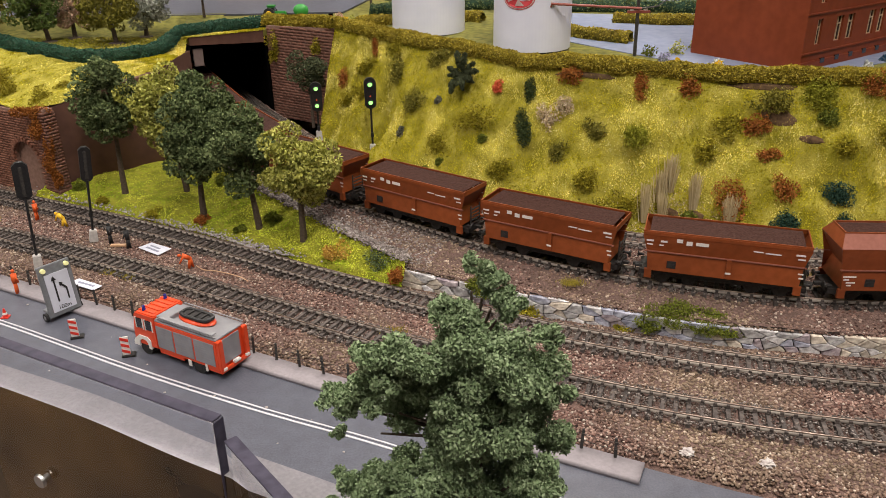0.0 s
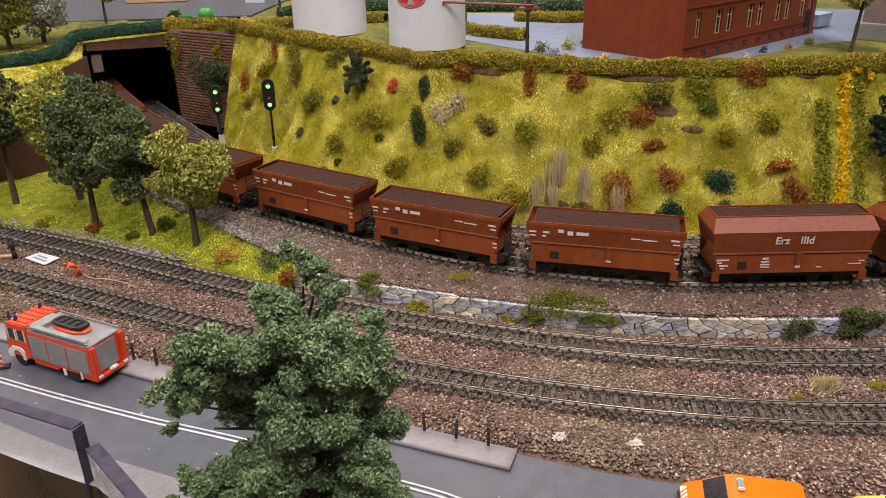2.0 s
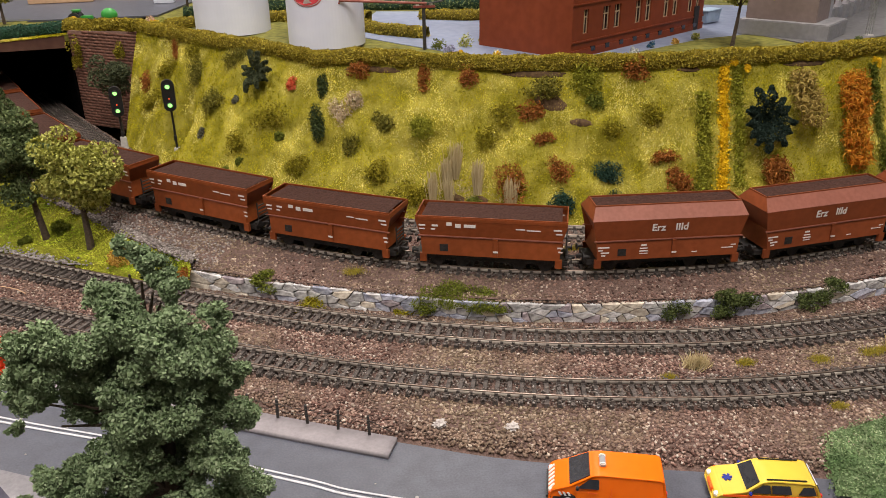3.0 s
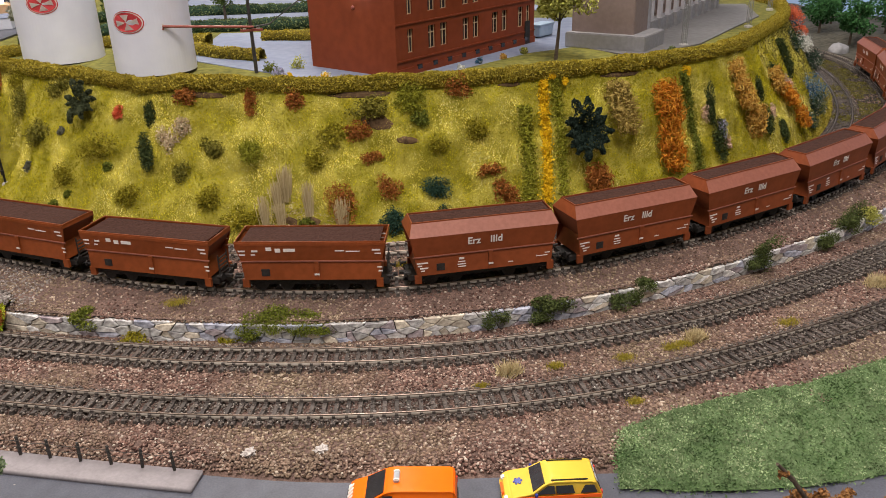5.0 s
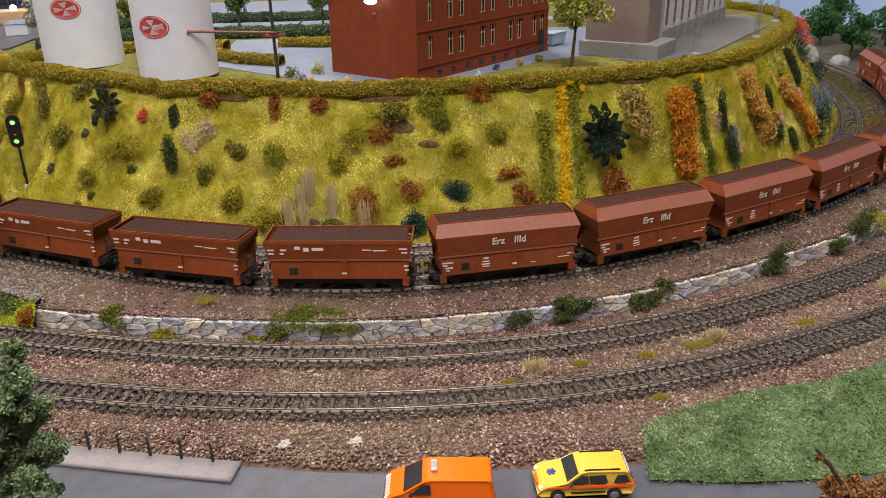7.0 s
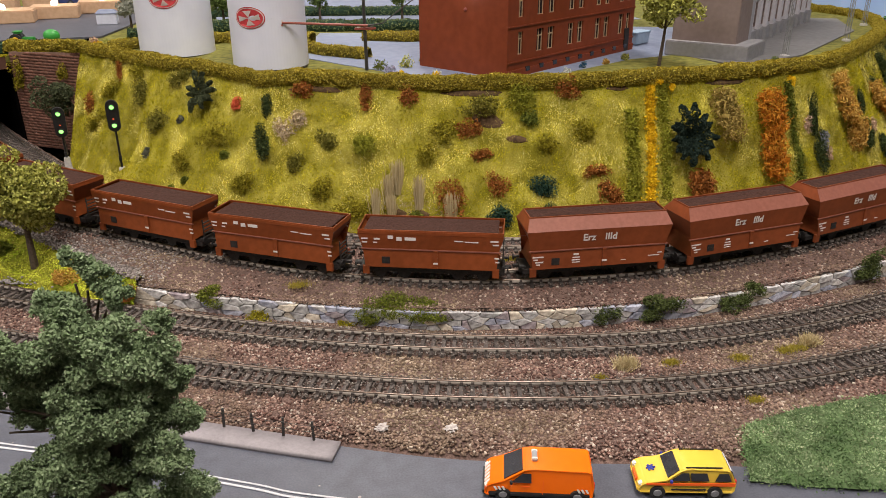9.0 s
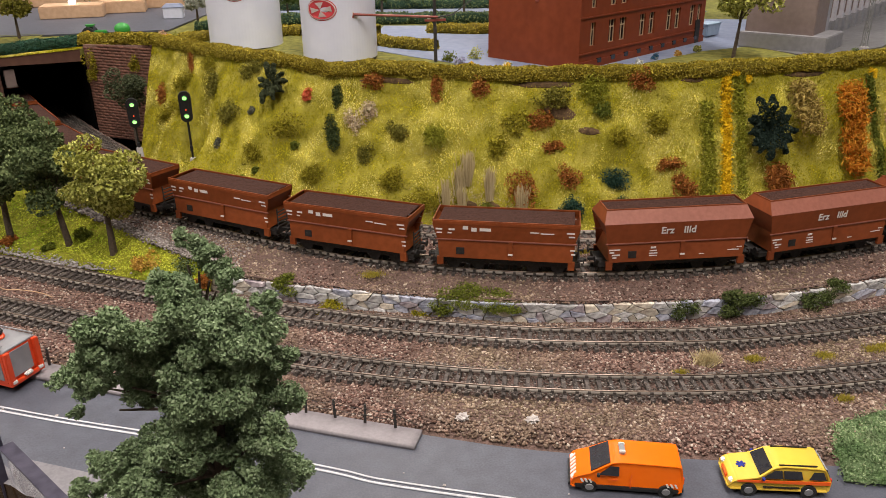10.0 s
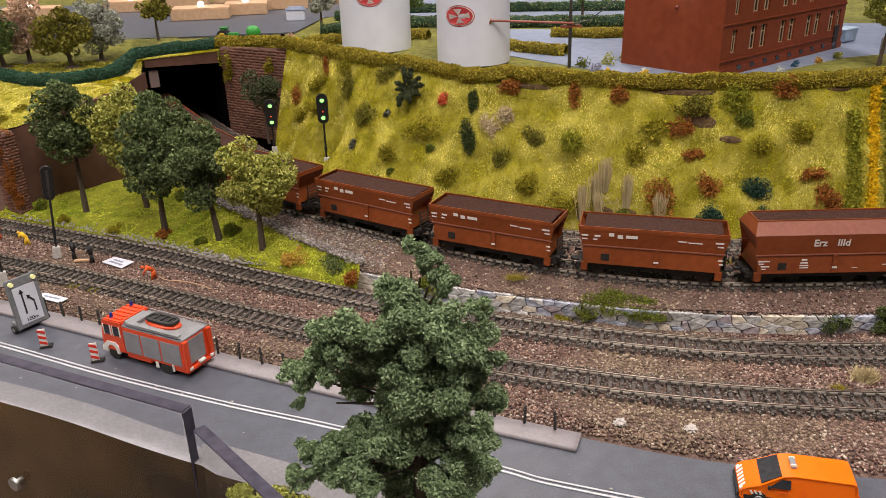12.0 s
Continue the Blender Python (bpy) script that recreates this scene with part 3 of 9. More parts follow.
HEDGE = Line([(-0.117, 0.896), (-0.06, 0.820), (0.0, 0.750), (0.06, 0.698), (0.141, 0.643), (0.223, 0.607), (0.327, 0.588), (0.432, 0.588), (0.54, 0.599), (0.625, 0.629), (0.69, 0.678), (0.785, 0.760), (0.848, 0.830), (0.893, 0.905), (0.905, 0.97), (0.895, 1.04)])
WALL = Line([(-0.035, 0.528), (0.0, 0.508), (0.058, 0.481), (0.10, 0.463), (0.15, 0.4445), (0.2, 0.4295), (0.27, 0.4165), (0.35, 0.411), (0.43, 0.416), (0.52, 0.431), (0.62, 0.455), (0.75, 0.500), (0.9, 0.575)])
ROAD_FAR = Line([(-0.62, 0.685), (-0.45, 0.602), (-0.282, 0.516), (-0.123, 0.432), (0.0, 0.369), (0.105, 0.318), (0.17, 0.291), (0.255, 0.268), (0.315, 0.252), (0.351, 0.238), (0.413, 0.226), (0.47, 0.216), (0.65, 0.20), (0.95, 0.19)])
ROAD_NEAR = Line([(-0.62, 0.590), (-0.45, 0.507), (-0.29, 0.430), (-0.2, 0.387), (-0.13, 0.346), (-0.055, 0.308), (0.03, 0.262), (0.12, 0.213), (0.22, 0.172), (0.32, 0.142), (0.45, 0.12), (0.65, 0.10), (0.95, 0.09)])


def upper_z(x):
    """Height of the upper track bed; it climbs towards the tunnel."""
    return 0.0235 + 0.008 * np.clip((0.05 - np.asarray(x)) / 0.27, 0, 1)


def plateau_z(x):
    """Height of the plateau; it sinks a little towards the bridge."""
    return PLATEAU_Z - 0.012 * np.clip((0.04 - np.asarray(x)) / 0.15, 0, 1)


def top_z(x):
    """Height of the bank's upper edge, with a dip in front of the tank."""
    return PLATEAU_Z - 0.0055 * np.exp(-(((np.asarray(x) - 0.074) / 0.024) ** 2))



# ---- hall ----
flat("floor", [(HALL_X0, HALL_Y0), (HALL_X1, HALL_Y0), (HALL_X1, HALL_Y1), (HALL_X0, HALL_Y1)], HALL_FLOOR, 0.05, M_HALLFLOOR)
flat("ceiling", [(HALL_X0, HALL_Y0), (HALL_X1, HALL_Y0), (HALL_X1, HALL_Y1), (HALL_X0, HALL_Y1)], HALL_TOP + 0.06, 0.05, M_HALLTOP)
hx, hy, hz = (HALL_X0 + HALL_X1) / 2, (HALL_Y0 + HALL_Y1) / 2, (HALL_FLOOR + HALL_TOP) / 2
for nm, c, s in (("wall_west", (HALL_X0 - 0.05, hy, hz), (0.1, 9.2, 3.2)), ("wall_east", (HALL_X1 + 0.05, hy, hz), (0.1, 9.2, 3.2)), ("wall_south", (hx, HALL_Y0 - 0.05, hz), (9.0, 0.1, 3.2)), ("wall_north", (hx, HALL_Y1 + 0.05, hz), (9.0, 0.1, 3.2))):
    tagged(link_bm(nm, box(B(), c, s), M_HALLWALL), "plain pale hall wall", "wall", kind="structure")
tagged(bpy.data.objects["floor"], "dark hall floor", "floor", kind="structure")
tagged(bpy.data.objects["ceiling"], "plain white hall ceiling", "ceiling", kind="structure")

# ---- ground of the layout ----
xs = np.linspace(-0.62, 0.95, 300)


def y_on(line, x):
    return np.interp(x, line.p[:, 0], line.p[:, 1])


# road sheet, sampled along x
rows = []
for f in np.linspace(0, 1, 8):
    rows.append(np.c_[xs, y_on(ROAD_NEAR, xs) * (1 - f) + y_on(ROAD_FAR, xs) * f, np.full(len(xs), ROAD_Z)])
ob, _ = loft("road", rows, M_ROAD)
tagged(ob, "smooth grey model road beside the tracks", "road", kind="structure")


def low_ground(x, y):
    """Lower track bed: level, with a soft bank down to the road."""
    return LOW_Z + 0.0015 * noise.noise(Vector((x, y, 0)) * 45)


rows = []
gx = np.linspace(-0.62, 0.95, 320)
for f in np.linspace(0, 1, 70):
    y0, y1 = y_on(ROAD_FAR, gx) - 0.004, np.maximum(y_on(TRACK_2, gx) + 0.05, 0.0) + 0.15
    y = y0 * (1 - f) + y1 * f
    z = np.array([low_ground(a, b) for a, b in zip(gx, y)]) * min(1, f * 12) - 0.002 * max(0, 1 - f * 25)
    rows.append(np.c_[gx, y, z])
ob, LOWSHEET = loft("ground", rows, M_BALLAST)
tagged(ob, "reddish brown ballast ground under the lower tracks", "ground", kind="structure")

# upper track bed, from the wall's crown or the meadow to the foot of the slope
FOOT = TRACK_4.offset(0.0185)
BED_NEAR = Line([(-0.42, 1.13), (-0.335, 0.965), (-0.285, 0.865), (-0.232, 0.765), (-0.165, 0.665), (-0.085, 0.588), (-0.035, 0.531), (0.0, 0.510), (0.058, 0.483), (0.10, 0.465), (0.15, 0.4465), (0.2, 0.4315), (0.27, 0.4185), (0.35, 0.413), (0.43, 0.418), (0.52, 0.433), (0.62, 0.457), (0.75, 0.502), (0.9, 0.575), (1.06, 0.75), (1.16, 0.92), (1.20, 1.10)])
us = np.linspace(0, 1, 330)


def pair(f, a=BED_NEAR, b=FOOT):
    pa, pb = np.array([a.at(u * a.length) for u in us]), np.array([b.at(u * b.length) for u in us])
    return pa * (1 - f) + pb * f


rows = []
for f in np.linspace(0, 1, 30):
    p = pair(f)
    low = np.where(p[:, 0] > -0.04, 0.0175, 0.022 + 0.006 * np.clip((-0.04 - p[:, 0]) / 0.1, 0, 1))
    k = np.clip(f / 0.24, 0, 1)
    k = k * k * (3 - 2 * k)
    rows.append(np.c_[p, low * (1 - k) + upper_z(p[:, 0]) * k])
ob, BEDSHEET = loft("ground_upper", rows, M_BALLAST, rough_z=0.0012, freq=120)
tagged(ob, "brown ballast bed under the two upper tracks", "ground", kind="structure")

# grass slope between the bed and the hedge
FOOT_U = np.array([FOOT.s_of_x(-0.135), FOOT.length])
SLOPE_N, SLOPE_M = 260, 46
su = np.linspace(0, 1, SLOPE_N)
foot_p = np.array([FOOT.at(FOOT_U[0] + u * (FOOT_U[1] - FOOT_U[0])) for u in su])
top_p = np.array([HEDGE.at(min(HEDGE.length, max(0.0, u * 1.4085 - 0.0123))) for u in su])
rows = []
for f in np.linspace(0, 1, SLOPE_M):
    p = foot_p * (1 - f) + top_p * f
    g = f ** 0.92
    rows.append(np.c_[p, (upper_z(p[:, 0]) - 0.0005) * (1 - g) + top_z(p[:, 0]) * g])
rows = np.array(rows)
for a in range(SLOPE_M):
    for b in range(SLOPE_N):
        w = math.sin(math.pi * a / (SLOPE_M - 1))
        q = Vector(rows[a, b])
        d = 0.006 * w * noise.noise(q * 22) + 0.0025 * w * noise.noise(q * 70)
        rows[a, b, 1] -= d
        rows[a, b, 2] += d * 0.6
# hollow round the foot of the signal
far_off = np.hypot(rows[:, :, 0] + 0.070, rows[:, :, 1] - 0.760)
low_z = np.minimum(rows[:, :, 2], 0.0275 + np.maximum(0, far_off - 0.007) * 2.4)
share = np.clip((0.82 - np.linspace(0, 1, SLOPE_M)) / 0.4, 0, 1)[:, None]
rows[:, :, 2] = rows[:, :, 2] * (1 - share) + low_z * share
ob, SLOPE = loft("grass_slope", rows, M_SLOPE)
tagged(ob, "steep yellow-green grass bank above the tracks", "grass bank", kind="structure")


def on_slope(u, f):
    """A place on the bank: u along it, f up it."""
    a, b = np.clip(f * (SLOPE_M - 1), 0, SLOPE_M - 1.001), np.clip(u * (SLOPE_N - 1), 0, SLOPE_N - 1.001)
    i, j = np.floor(a).astype(int), np.floor(b).astype(int)
    a, b = (a - i)[..., None], (b - j)[..., None]
    return (SLOPE[i, j] * (1 - a) + SLOPE[i + 1, j] * a) * (1 - b) + (SLOPE[i, j + 1] * (1 - a) + SLOPE[i + 1, j + 1] * a) * b


# plateau with the town behind the hedge
back_p = np.c_[np.linspace(-0.32, 1.5, SLOPE_N), np.full(SLOPE_N, 2.3)]
rows = []
for f in np.linspace(0, 1, 60) ** 1.6:
    p = top_p * (1 - f) + back_p * f
    g = min(1, f * 14)
    rows.append(np.c_[p, top_z(p[:, 0]) * (1 - g) + plateau_z(p[:, 0]) * g])
ob, _ = loft("plateau", rows, M_LAWN)
tagged(ob, "flat model lawn plateau behind the hedge", "ground", kind="structure")
flat("ground_bridge", [(-0.125, 0.905), (-0.32, 2.3), (-1.2, 2.3), (-1.2, 1.06), (-0.335, 1.06), (-0.316, 0.985), (-0.303, 0.93), (-0.295, 0.912), (-0.205, 0.962)], 0.126, 0.007, M_LAWN)
tagged(bpy.data.objects["ground_bridge"], "ground carried over the tunnel by the bridge", "ground", kind="structure")
flat("ground_left", [(-0.296, 0.800), (-0.293, 0.908), (-0.302, 0.925), (-0.335, 1.058), (-1.2, 1.058), (-1.2, 1.05), (-0.66, 1.036), (-0.526, 0.947), (-0.448, 0.885), (-0.390, 0.848), (-0.353, 0.845), (-0.320, 0.833)], LEFT_Z, 0.008, M_LAWN)
tagged(bpy.data.objects["ground_left"], "lower lawn with trees above the brick wall", "ground", kind="structure")
rx = np.linspace(-1.2, -0.288, 30)
ob, _ = loft("ground_ramp", [np.c_[rx, np.full(30, y), np.full(30, z)] for y, z in ((0.990, LEFT_Z - 0.001), (1.010, LEFT_Z + 0.002), (1.040, 0.1185), (1.062, 0.1264), (1.085, 0.1287))], M_LAWN)
tagged(ob, "grassy rise up to the town road", "ground", kind="structure")

# meadow between the lower tracks and the upper bed
MEADOW_N = Line([(-0.405, 0.722), (-0.349, 0.694), (-0.245, 0.641), (-0.153, 0.589), (-0.1, 0.551), (-0.032, 0.513)])
MEADOW_F = Line([(-0.385, 0.736), (-0.298, 0.798), (-0.255, 0.800), (-0.19, 0.700), (-0.12, 0.618), (-0.028, 0.526)])
MN = 120
mu = np.linspace(0, 1, MN)
mn, mf = np.array([MEADOW_N.at(u * MEADOW_N.length) for u in mu]), np.array([MEADOW_F.at(u * MEADOW_F.length) for u in mu])
rows = []
for f in np.linspace(0, 1, 34):
    p = mn * (1 - f) + mf * f
    g = min(1, f / 0.18)
    far = np.where(mu > 0.3, 0.0222 + 0.006 * np.clip((-0.04 - mf[:, 0]) / 0.1, 0, 1), 0.020)
    rows.append(np.c_[p, 0.001 + 0.0095 * g + (far - 0.010) * max(0, (f - 0.3) / 0.7)])
out = mf - mn
out = out / np.maximum(1e-6, np.linalg.norm(out, axis=1))[:, None]
rows.append(np.c_[mf + out * 0.013, far - 0.0045])
ob, MEADOW = loft("meadow", rows, M_ISLAND, rough_z=0.0022, freq=40)
tagged(ob, "bright green meadow strip under the trees", "grass", kind="structure")


def on_meadow(u, f):
    a, b = np.clip(f * 33, 0, 32.99), np.clip(u * (MN - 1), 0, MN - 1.01)
    i, j = np.floor(a).astype(int), np.floor(b).astype(int)
    a, b = (a - i)[..., None], (b - j)[..., None]
    return (MEADOW[i, j] * (1 - a) + MEADOW[i + 1, j] * a) * (1 - b) + (MEADOW[i, j + 1] * (1 - a) + MEADOW[i + 1, j + 1] * a) * b


def meadow_z(x, y):
    d = (MEADOW[:, :, 0] - x) ** 2 + (MEADOW[:, :, 1] - y) ** 2
    return float(MEADOW[:, :, 2].ravel()[np.argmin(d)])


# green verge at the road's far edge
vx = np.linspace(0.308, 0.93, 160)
rows = []
for f in np.linspace(0, 1, 16):
    y0 = np.interp(vx, (0.308, 0.357, 0.402, 0.459, 0.65, 0.93), (0.240, 0.222, 0.212, 0.207, 0.196, 0.186))
    y1 = np.interp(vx, (0.308, 0.346, 0.378, 0.415, 0.445, 0.494, 0.532, 0.75, 0.93), (0.280, 0.287, 0.289, 0.290, 0.287, 0.292, 0.298, 0.33, 0.37))
    rows.append(np.c_[vx + 0.018 * f, y0 * (1 - f) + y1 * f, 0.0006 + 0.0050 * math.sin(math.pi * min(0.75, f + 0.05)) * np.clip((vx - 0.300) * 60, 0.25, 1)])
ob, VERGE = loft("verge", rows, M_GREEN, rough_z=0.002, freq=60)
tagged(ob, "mid-green grass verge between road and track", "grass", kind="structure")

# pavement, table edge and front along the near side of the road
EDGE = ROAD_NEAR.offset(-0.0195)
kx = np.linspace(-0.62, 0.95, 260)
rows = [np.c_[kx, y_on(EDGE, kx) * (1 - f) + y_on(ROAD_NEAR, kx) * f, np.full(len(kx), 0.0008)] for f in np.linspace(0, 1, 4)]
ob, _ = loft("pavement", rows, M_PAVEMENT)
tagged(ob, "pale pavement strip along the table edge", "pavement", kind="structure")
rows = [np.c_[kx, y_on(EDGE, kx) - dy, np.full(len(kx), z)] for dy, z in ((0, 0.0008), (0, -0.004), (0.001, -0.02), (0.001, -0.22))]
# the front's golden areas are reflections put into its colour
ob, _ = loft("trim_table_front", rows, M_FRONT, smooth=False)
tagged(ob, "dark brown varnished front of the layout table with painted-in golden reflections", "table front", kind="structure")
# table body that carries the layout, with plain sides
front = [(x, float(y_on(EDGE, x)) + 0.003) for x in np.linspace(-0.62, 0.95, 14)]
flat("trim_table_body", front + [(1.66, 0.42), (1.66, 2.30), (-1.22, 2.30), (-1.22, front[0][1] + 0.25)], -0.0045, 0.945, M_TABLE)
tagged(bpy.data.objects["trim_table_body"], "dark brown panelled table carrying the whole layout", "table", kind="structure")
for nm, c, sz in (("trim_table_back", (0.22, 2.302, 0.060), (2.90, 0.012, 0.128)), ("trim_table_end", (-1.212, 1.64, 0.052), (0.012, 1.31, 0.112))):
    tagged(link_bm(nm, box(B(), c, sz), M_TABLE), "dark brown side panel closing the raised part of the layout", "panel", kind="structure")
flat("ground_end", [(0.94, 0.44), (1.655, 0.43), (1.655, 2.29), (1.30, 2.29), (1.0, 0.9)], 0.004, 0.008, M_FARGROUND)
tagged(bpy.data.objects["ground_end"], "rough ground at the far end of the layout, darkened for weak light", "ground", kind="structure")

# ---- brick walls, bridge and tunnel ----
def brick_wall(name, a, b, z0, z1, thick, material, label, z1a=None):
    """An upright wall on plan from a to b (its face on the right hand of the way), with brick courses laid along it."""
    a, b = Vector((*a, 0)), Vector((*b, 0))
    d = (b - a).normalized()
    n = Vector((-d.y, d.x, 0)) * thick
    ln = (b - a).length
    bm = B()
    uv = bm.loops.layers.uv.new("UVMap")
    c = [a, b, b + n, a + n]
    za = z1 if z1a is None else z1a
    low, top = [bm.verts.new((p.x, p.y, z0)) for p in c], [bm.verts.new((p.x, p.y, z)) for p, z in zip(c, (za, z1, z1, za))]
    lens = [ln, thick, ln, thick]
    for k in range(4):
        j = (k + 1) % 4
        f = bm.faces.new((low[k], low[j], top[j], top[k]))
        for lp, co in zip(f.loops, ((0, 0), (lens[k], 0), (lens[k], z1 - z0), (0, z1 - z0))):
            lp[uv].uv = co
    bm.faces.new(top)
    bm.faces.new(low[::-1])
    ob = link_bm(name, bm, material)
    return tagged(ob, label, "brick wall", kind="structure")


def brick_courses(parent, a, b, z0, z1, bw, bh, material, rng, hole=None, depth=0.0011):
    """Rows of single bricks set proud on a wall's face, joined in one mesh; hole(u, z) leaves some out."""
    a, b = np.array(a), np.array(b)
    d = (b - a) / np.linalg.norm(b - a)
    nrm, ln = np.array((d[1], -d[0])), np.linalg.norm(b - a)
    v, f = [], []
    row, z = 0, z0 + bh / 2
    while z < z1 - bh * 0.4:
        u = -bw / 2 * (row % 2)
        while u < ln:
            u0, u1 = max(0, u + bw * 0.05), min(ln, u + bw * 0.95)
            if u1 - u0 > bw * 0.2 and not (hole and hole((u0 + u1) / 2, z)):
                o = depth * rng.uniform(0.6, 1.15)
                k = len(v)
                for out, w in ((0, 0), (o, 0.00015)):
                    for uu, zz in ((u0 + w, z - bh * 0.40 + w), (u1 - w, z - bh * 0.40 + w), (u1 - w, z + bh * 0.40 - w), (u0 + w, z + bh * 0.40 - w)):
                        q = a + d * uu + nrm * out
                        v.append((q[0], q[1], zz))
                f += [(k + 4, k + 5, k + 6, k + 7)] + [(k + e, k + (e + 1) % 4, k + 4 + (e + 1) % 4, k + 4 + e) for e in range(4)]
            u += bw
        z += bh
        row += 1
    return tagged(raw("bricks", v, f, material, parent), kind="stuff")


RB = np.random.RandomState(3)
M_BRICKBIT = mat("brick_red", (0.17, 0.070, 0.043), (0.25, 0.11, 0.070), 90, 0.8, island=0.16, bump=0.3, bump_scale=900)
M_BRICKBITDARK = mat("brick_dark_red", (0.13, 0.056, 0.038), (0.19, 0.085, 0.058), 90, 0.8, island=0.14, bump=0.3, bump_scale=900)
M_JOINT = mat("brick_joint", (0.20, 0.115, 0.085), (0.27, 0.16, 0.125), 300, 0.9)
w1 = brick_wall("wall_wing", (-0.2085, 0.9585), (-0.1080, 0.8898), 0.02, 0.1360, 0.012, M_JOINT, "dark red brick wing wall beside the tunnel mouth", 0.1305)
brick_courses(w1, (-0.2085, 0.9585), (-0.1080, 0.8898), 0.02, 0.1360, 0.011, 0.0034, M_BRICKBITDARK, RB, lambda u, z: z > 0.1295 + 0.0055 * u / 0.1217, 0.0007)
w2 = brick_wall("wall_abutment", (-0.292, 0.7905), (-0.2885, 0.9085), 0.0, 0.1115, 0.010, M_PLAINWALL, "plain brown wall leading to the tunnel mouth, coloured dark for shade")
w3 = brick_wall("wall_retaining", (-0.3855, 0.7275), (-0.2935, 0.7885), 0.0, 0.1115, 0.010, M_PLAINWALL, "plain brown retaining wall behind the trees, coloured dark for shade", 0.088)
bm = B()
la, lb = Vector((-0.2885, 0.9110, 0)), Vector((-0.2125, 0.9560, 0))
prism(bm, [(0, 0.1165), ((lb - la).length, 0.1118), ((lb - la).length, 0.1268), (0, 0.1250)], 0.0, 0.012)
bm.transform(Matrix.Translation(la) @ Matrix.Rotation(math.atan2(lb.y - la.y, lb.x - la.x), 4, "Z"))
w4 = tagged(link_bm("wall_portal", bm, M_PLAINWALL), "plain brown lintel over the dark tunnel mouth", "lintel", kind="structure")


def in_arch(u, z):
    u -= ARCH_U
    return abs(u) < 0.0190 and (z < 0.038 or u * u + (z - 0.038) ** 2 < 0.0190 ** 2)


ARCH_A, ARCH_B = (-0.56, 0.8235), (-0.3860, 0.7243)
ARCH_U = math.dist(ARCH_A, ARCH_B) - 0.0275
d = (np.array(ARCH_B) - np.array(ARCH_A)) / math.dist(ARCH_A, ARCH_B)
am = Matrix.Translation((*ARCH_A, 0)) @ Matrix.Rotation(math.atan2(d[1], d[0]), 4, "Z")
ln = math.dist(ARCH_A, ARCH_B)
bm = B()
ring = [(ARCH_U + 0.0190 * math.cos(t), 0.038 + 0.0190 * math.sin(t)) for t in np.linspace(0, math.pi, 15)]
prism(bm, [(0, 0), (ARCH_U - 0.0190, 0)] + ring[::-1] + [(ARCH_U + 0.0190, 0), (ln, 0), (ln, 0.088), (0, 0.088)], 0.0, 0.009)
box(bm, (ARCH_U, 0.0058, 0.03), (0.046, 0.0045, 0.064))
bmesh.ops.triangulate(bm, faces=[f for f in bm.faces if len(f.verts) > 4])
bm.transform(am)
w5 = tagged(link_bm("wall_arch", bm, M_JOINT), "red brick wall with a blind round arch beside the track", "brick wall", kind="structure")
brick_courses(w5, ARCH_A, ARCH_B, 0.0, 0.088, 0.0056, 0.0026, M_BRICKBIT, RB, in_arch, 0.0010)
bm = B()
for t in np.linspace(0.06, math.pi - 0.06, 15):
    box(bm, (0, 0, 0), (0.0028, 0.0030, 0.0042), 0, am @ Matrix.Translation((ARCH_U + 0.0211 * math.cos(t), -0.0009, 0.038 + 0.0211 * math.sin(t))) @ Matrix.Rotation(math.pi / 2 - t, 4, "Y"))
tagged(part("arch_bricks", bm, M_BRICKBIT, w5), kind="stuff")
pr = B()
box(pr, (0, 0, 0.046), (0.0165, 0.014, 0.092), 0, Matrix.Translation((-0.3785, 0.7265, 0)) @ Matrix.Rotation(math.atan2(d[1], d[0]), 4, "Z"), (0.8, 0.8))
w6 = tagged(link_bm("wall_pillar", pr, M_JOINT), "brick buttress at the corner of the wall", "brick wall", kind="structure")
pa = np.array((-0.3785, 0.7265)) - d * 0.0078 + np.array((d[1], -d[0])) * 0.0064
brick_courses(w6, pa, pa + d * 0.0156, 0.0, 0.09, 0.0075, 0.0031, M_BRICKBITDARK, RB)
nd = np.array((-d[1], d[0]))
pb = np.array((-0.3785, 0.7265)) + d * 0.0074 - nd * 0.0066
brick_courses(w6, pb, pb + nd * 0.0132, 0.0, 0.09, 0.0065, 0.0031, M_BRICKBITDARK, RB)
# grass lip between the walls and the hedge of the upper lawn
ga, gb = Line([(-0.565, 0.832), (-0.47, 0.778), (-0.390, 0.732), (-0.34, 0.764), (-0.292, 0.795)]), Line([(-0.62, 1.010), (-0.526, 0.946), (-0.448, 0.884), (-0.390, 0.847), (-0.353, 0.844), (-0.320, 0.832), (-0.296, 0.801)])
gu = np.linspace(0, 1, 70)
gz = np.interp(gu, (0, 0.6, 1), (0.0885, 0.0885, 0.1115))
rows = [np.c_[np.array([ga.at(u * ga.length) for u in gu]) * (1 - f) + np.array([gb.at(u * gb.length) for u in gu]) * f, gz * (1 - f) + (LEFT_Z + 0.0005) * f + 0.004 * math.sin(math.pi * f)] for f in np.linspace(0, 1, 18)]
ob, LIP = loft("grass_lip", rows, M_SLOPE, rough_z=0.004, freq=45)
tagged(ob, "yellow-green grass patch above the brick walls", "grass bank", kind="structure")
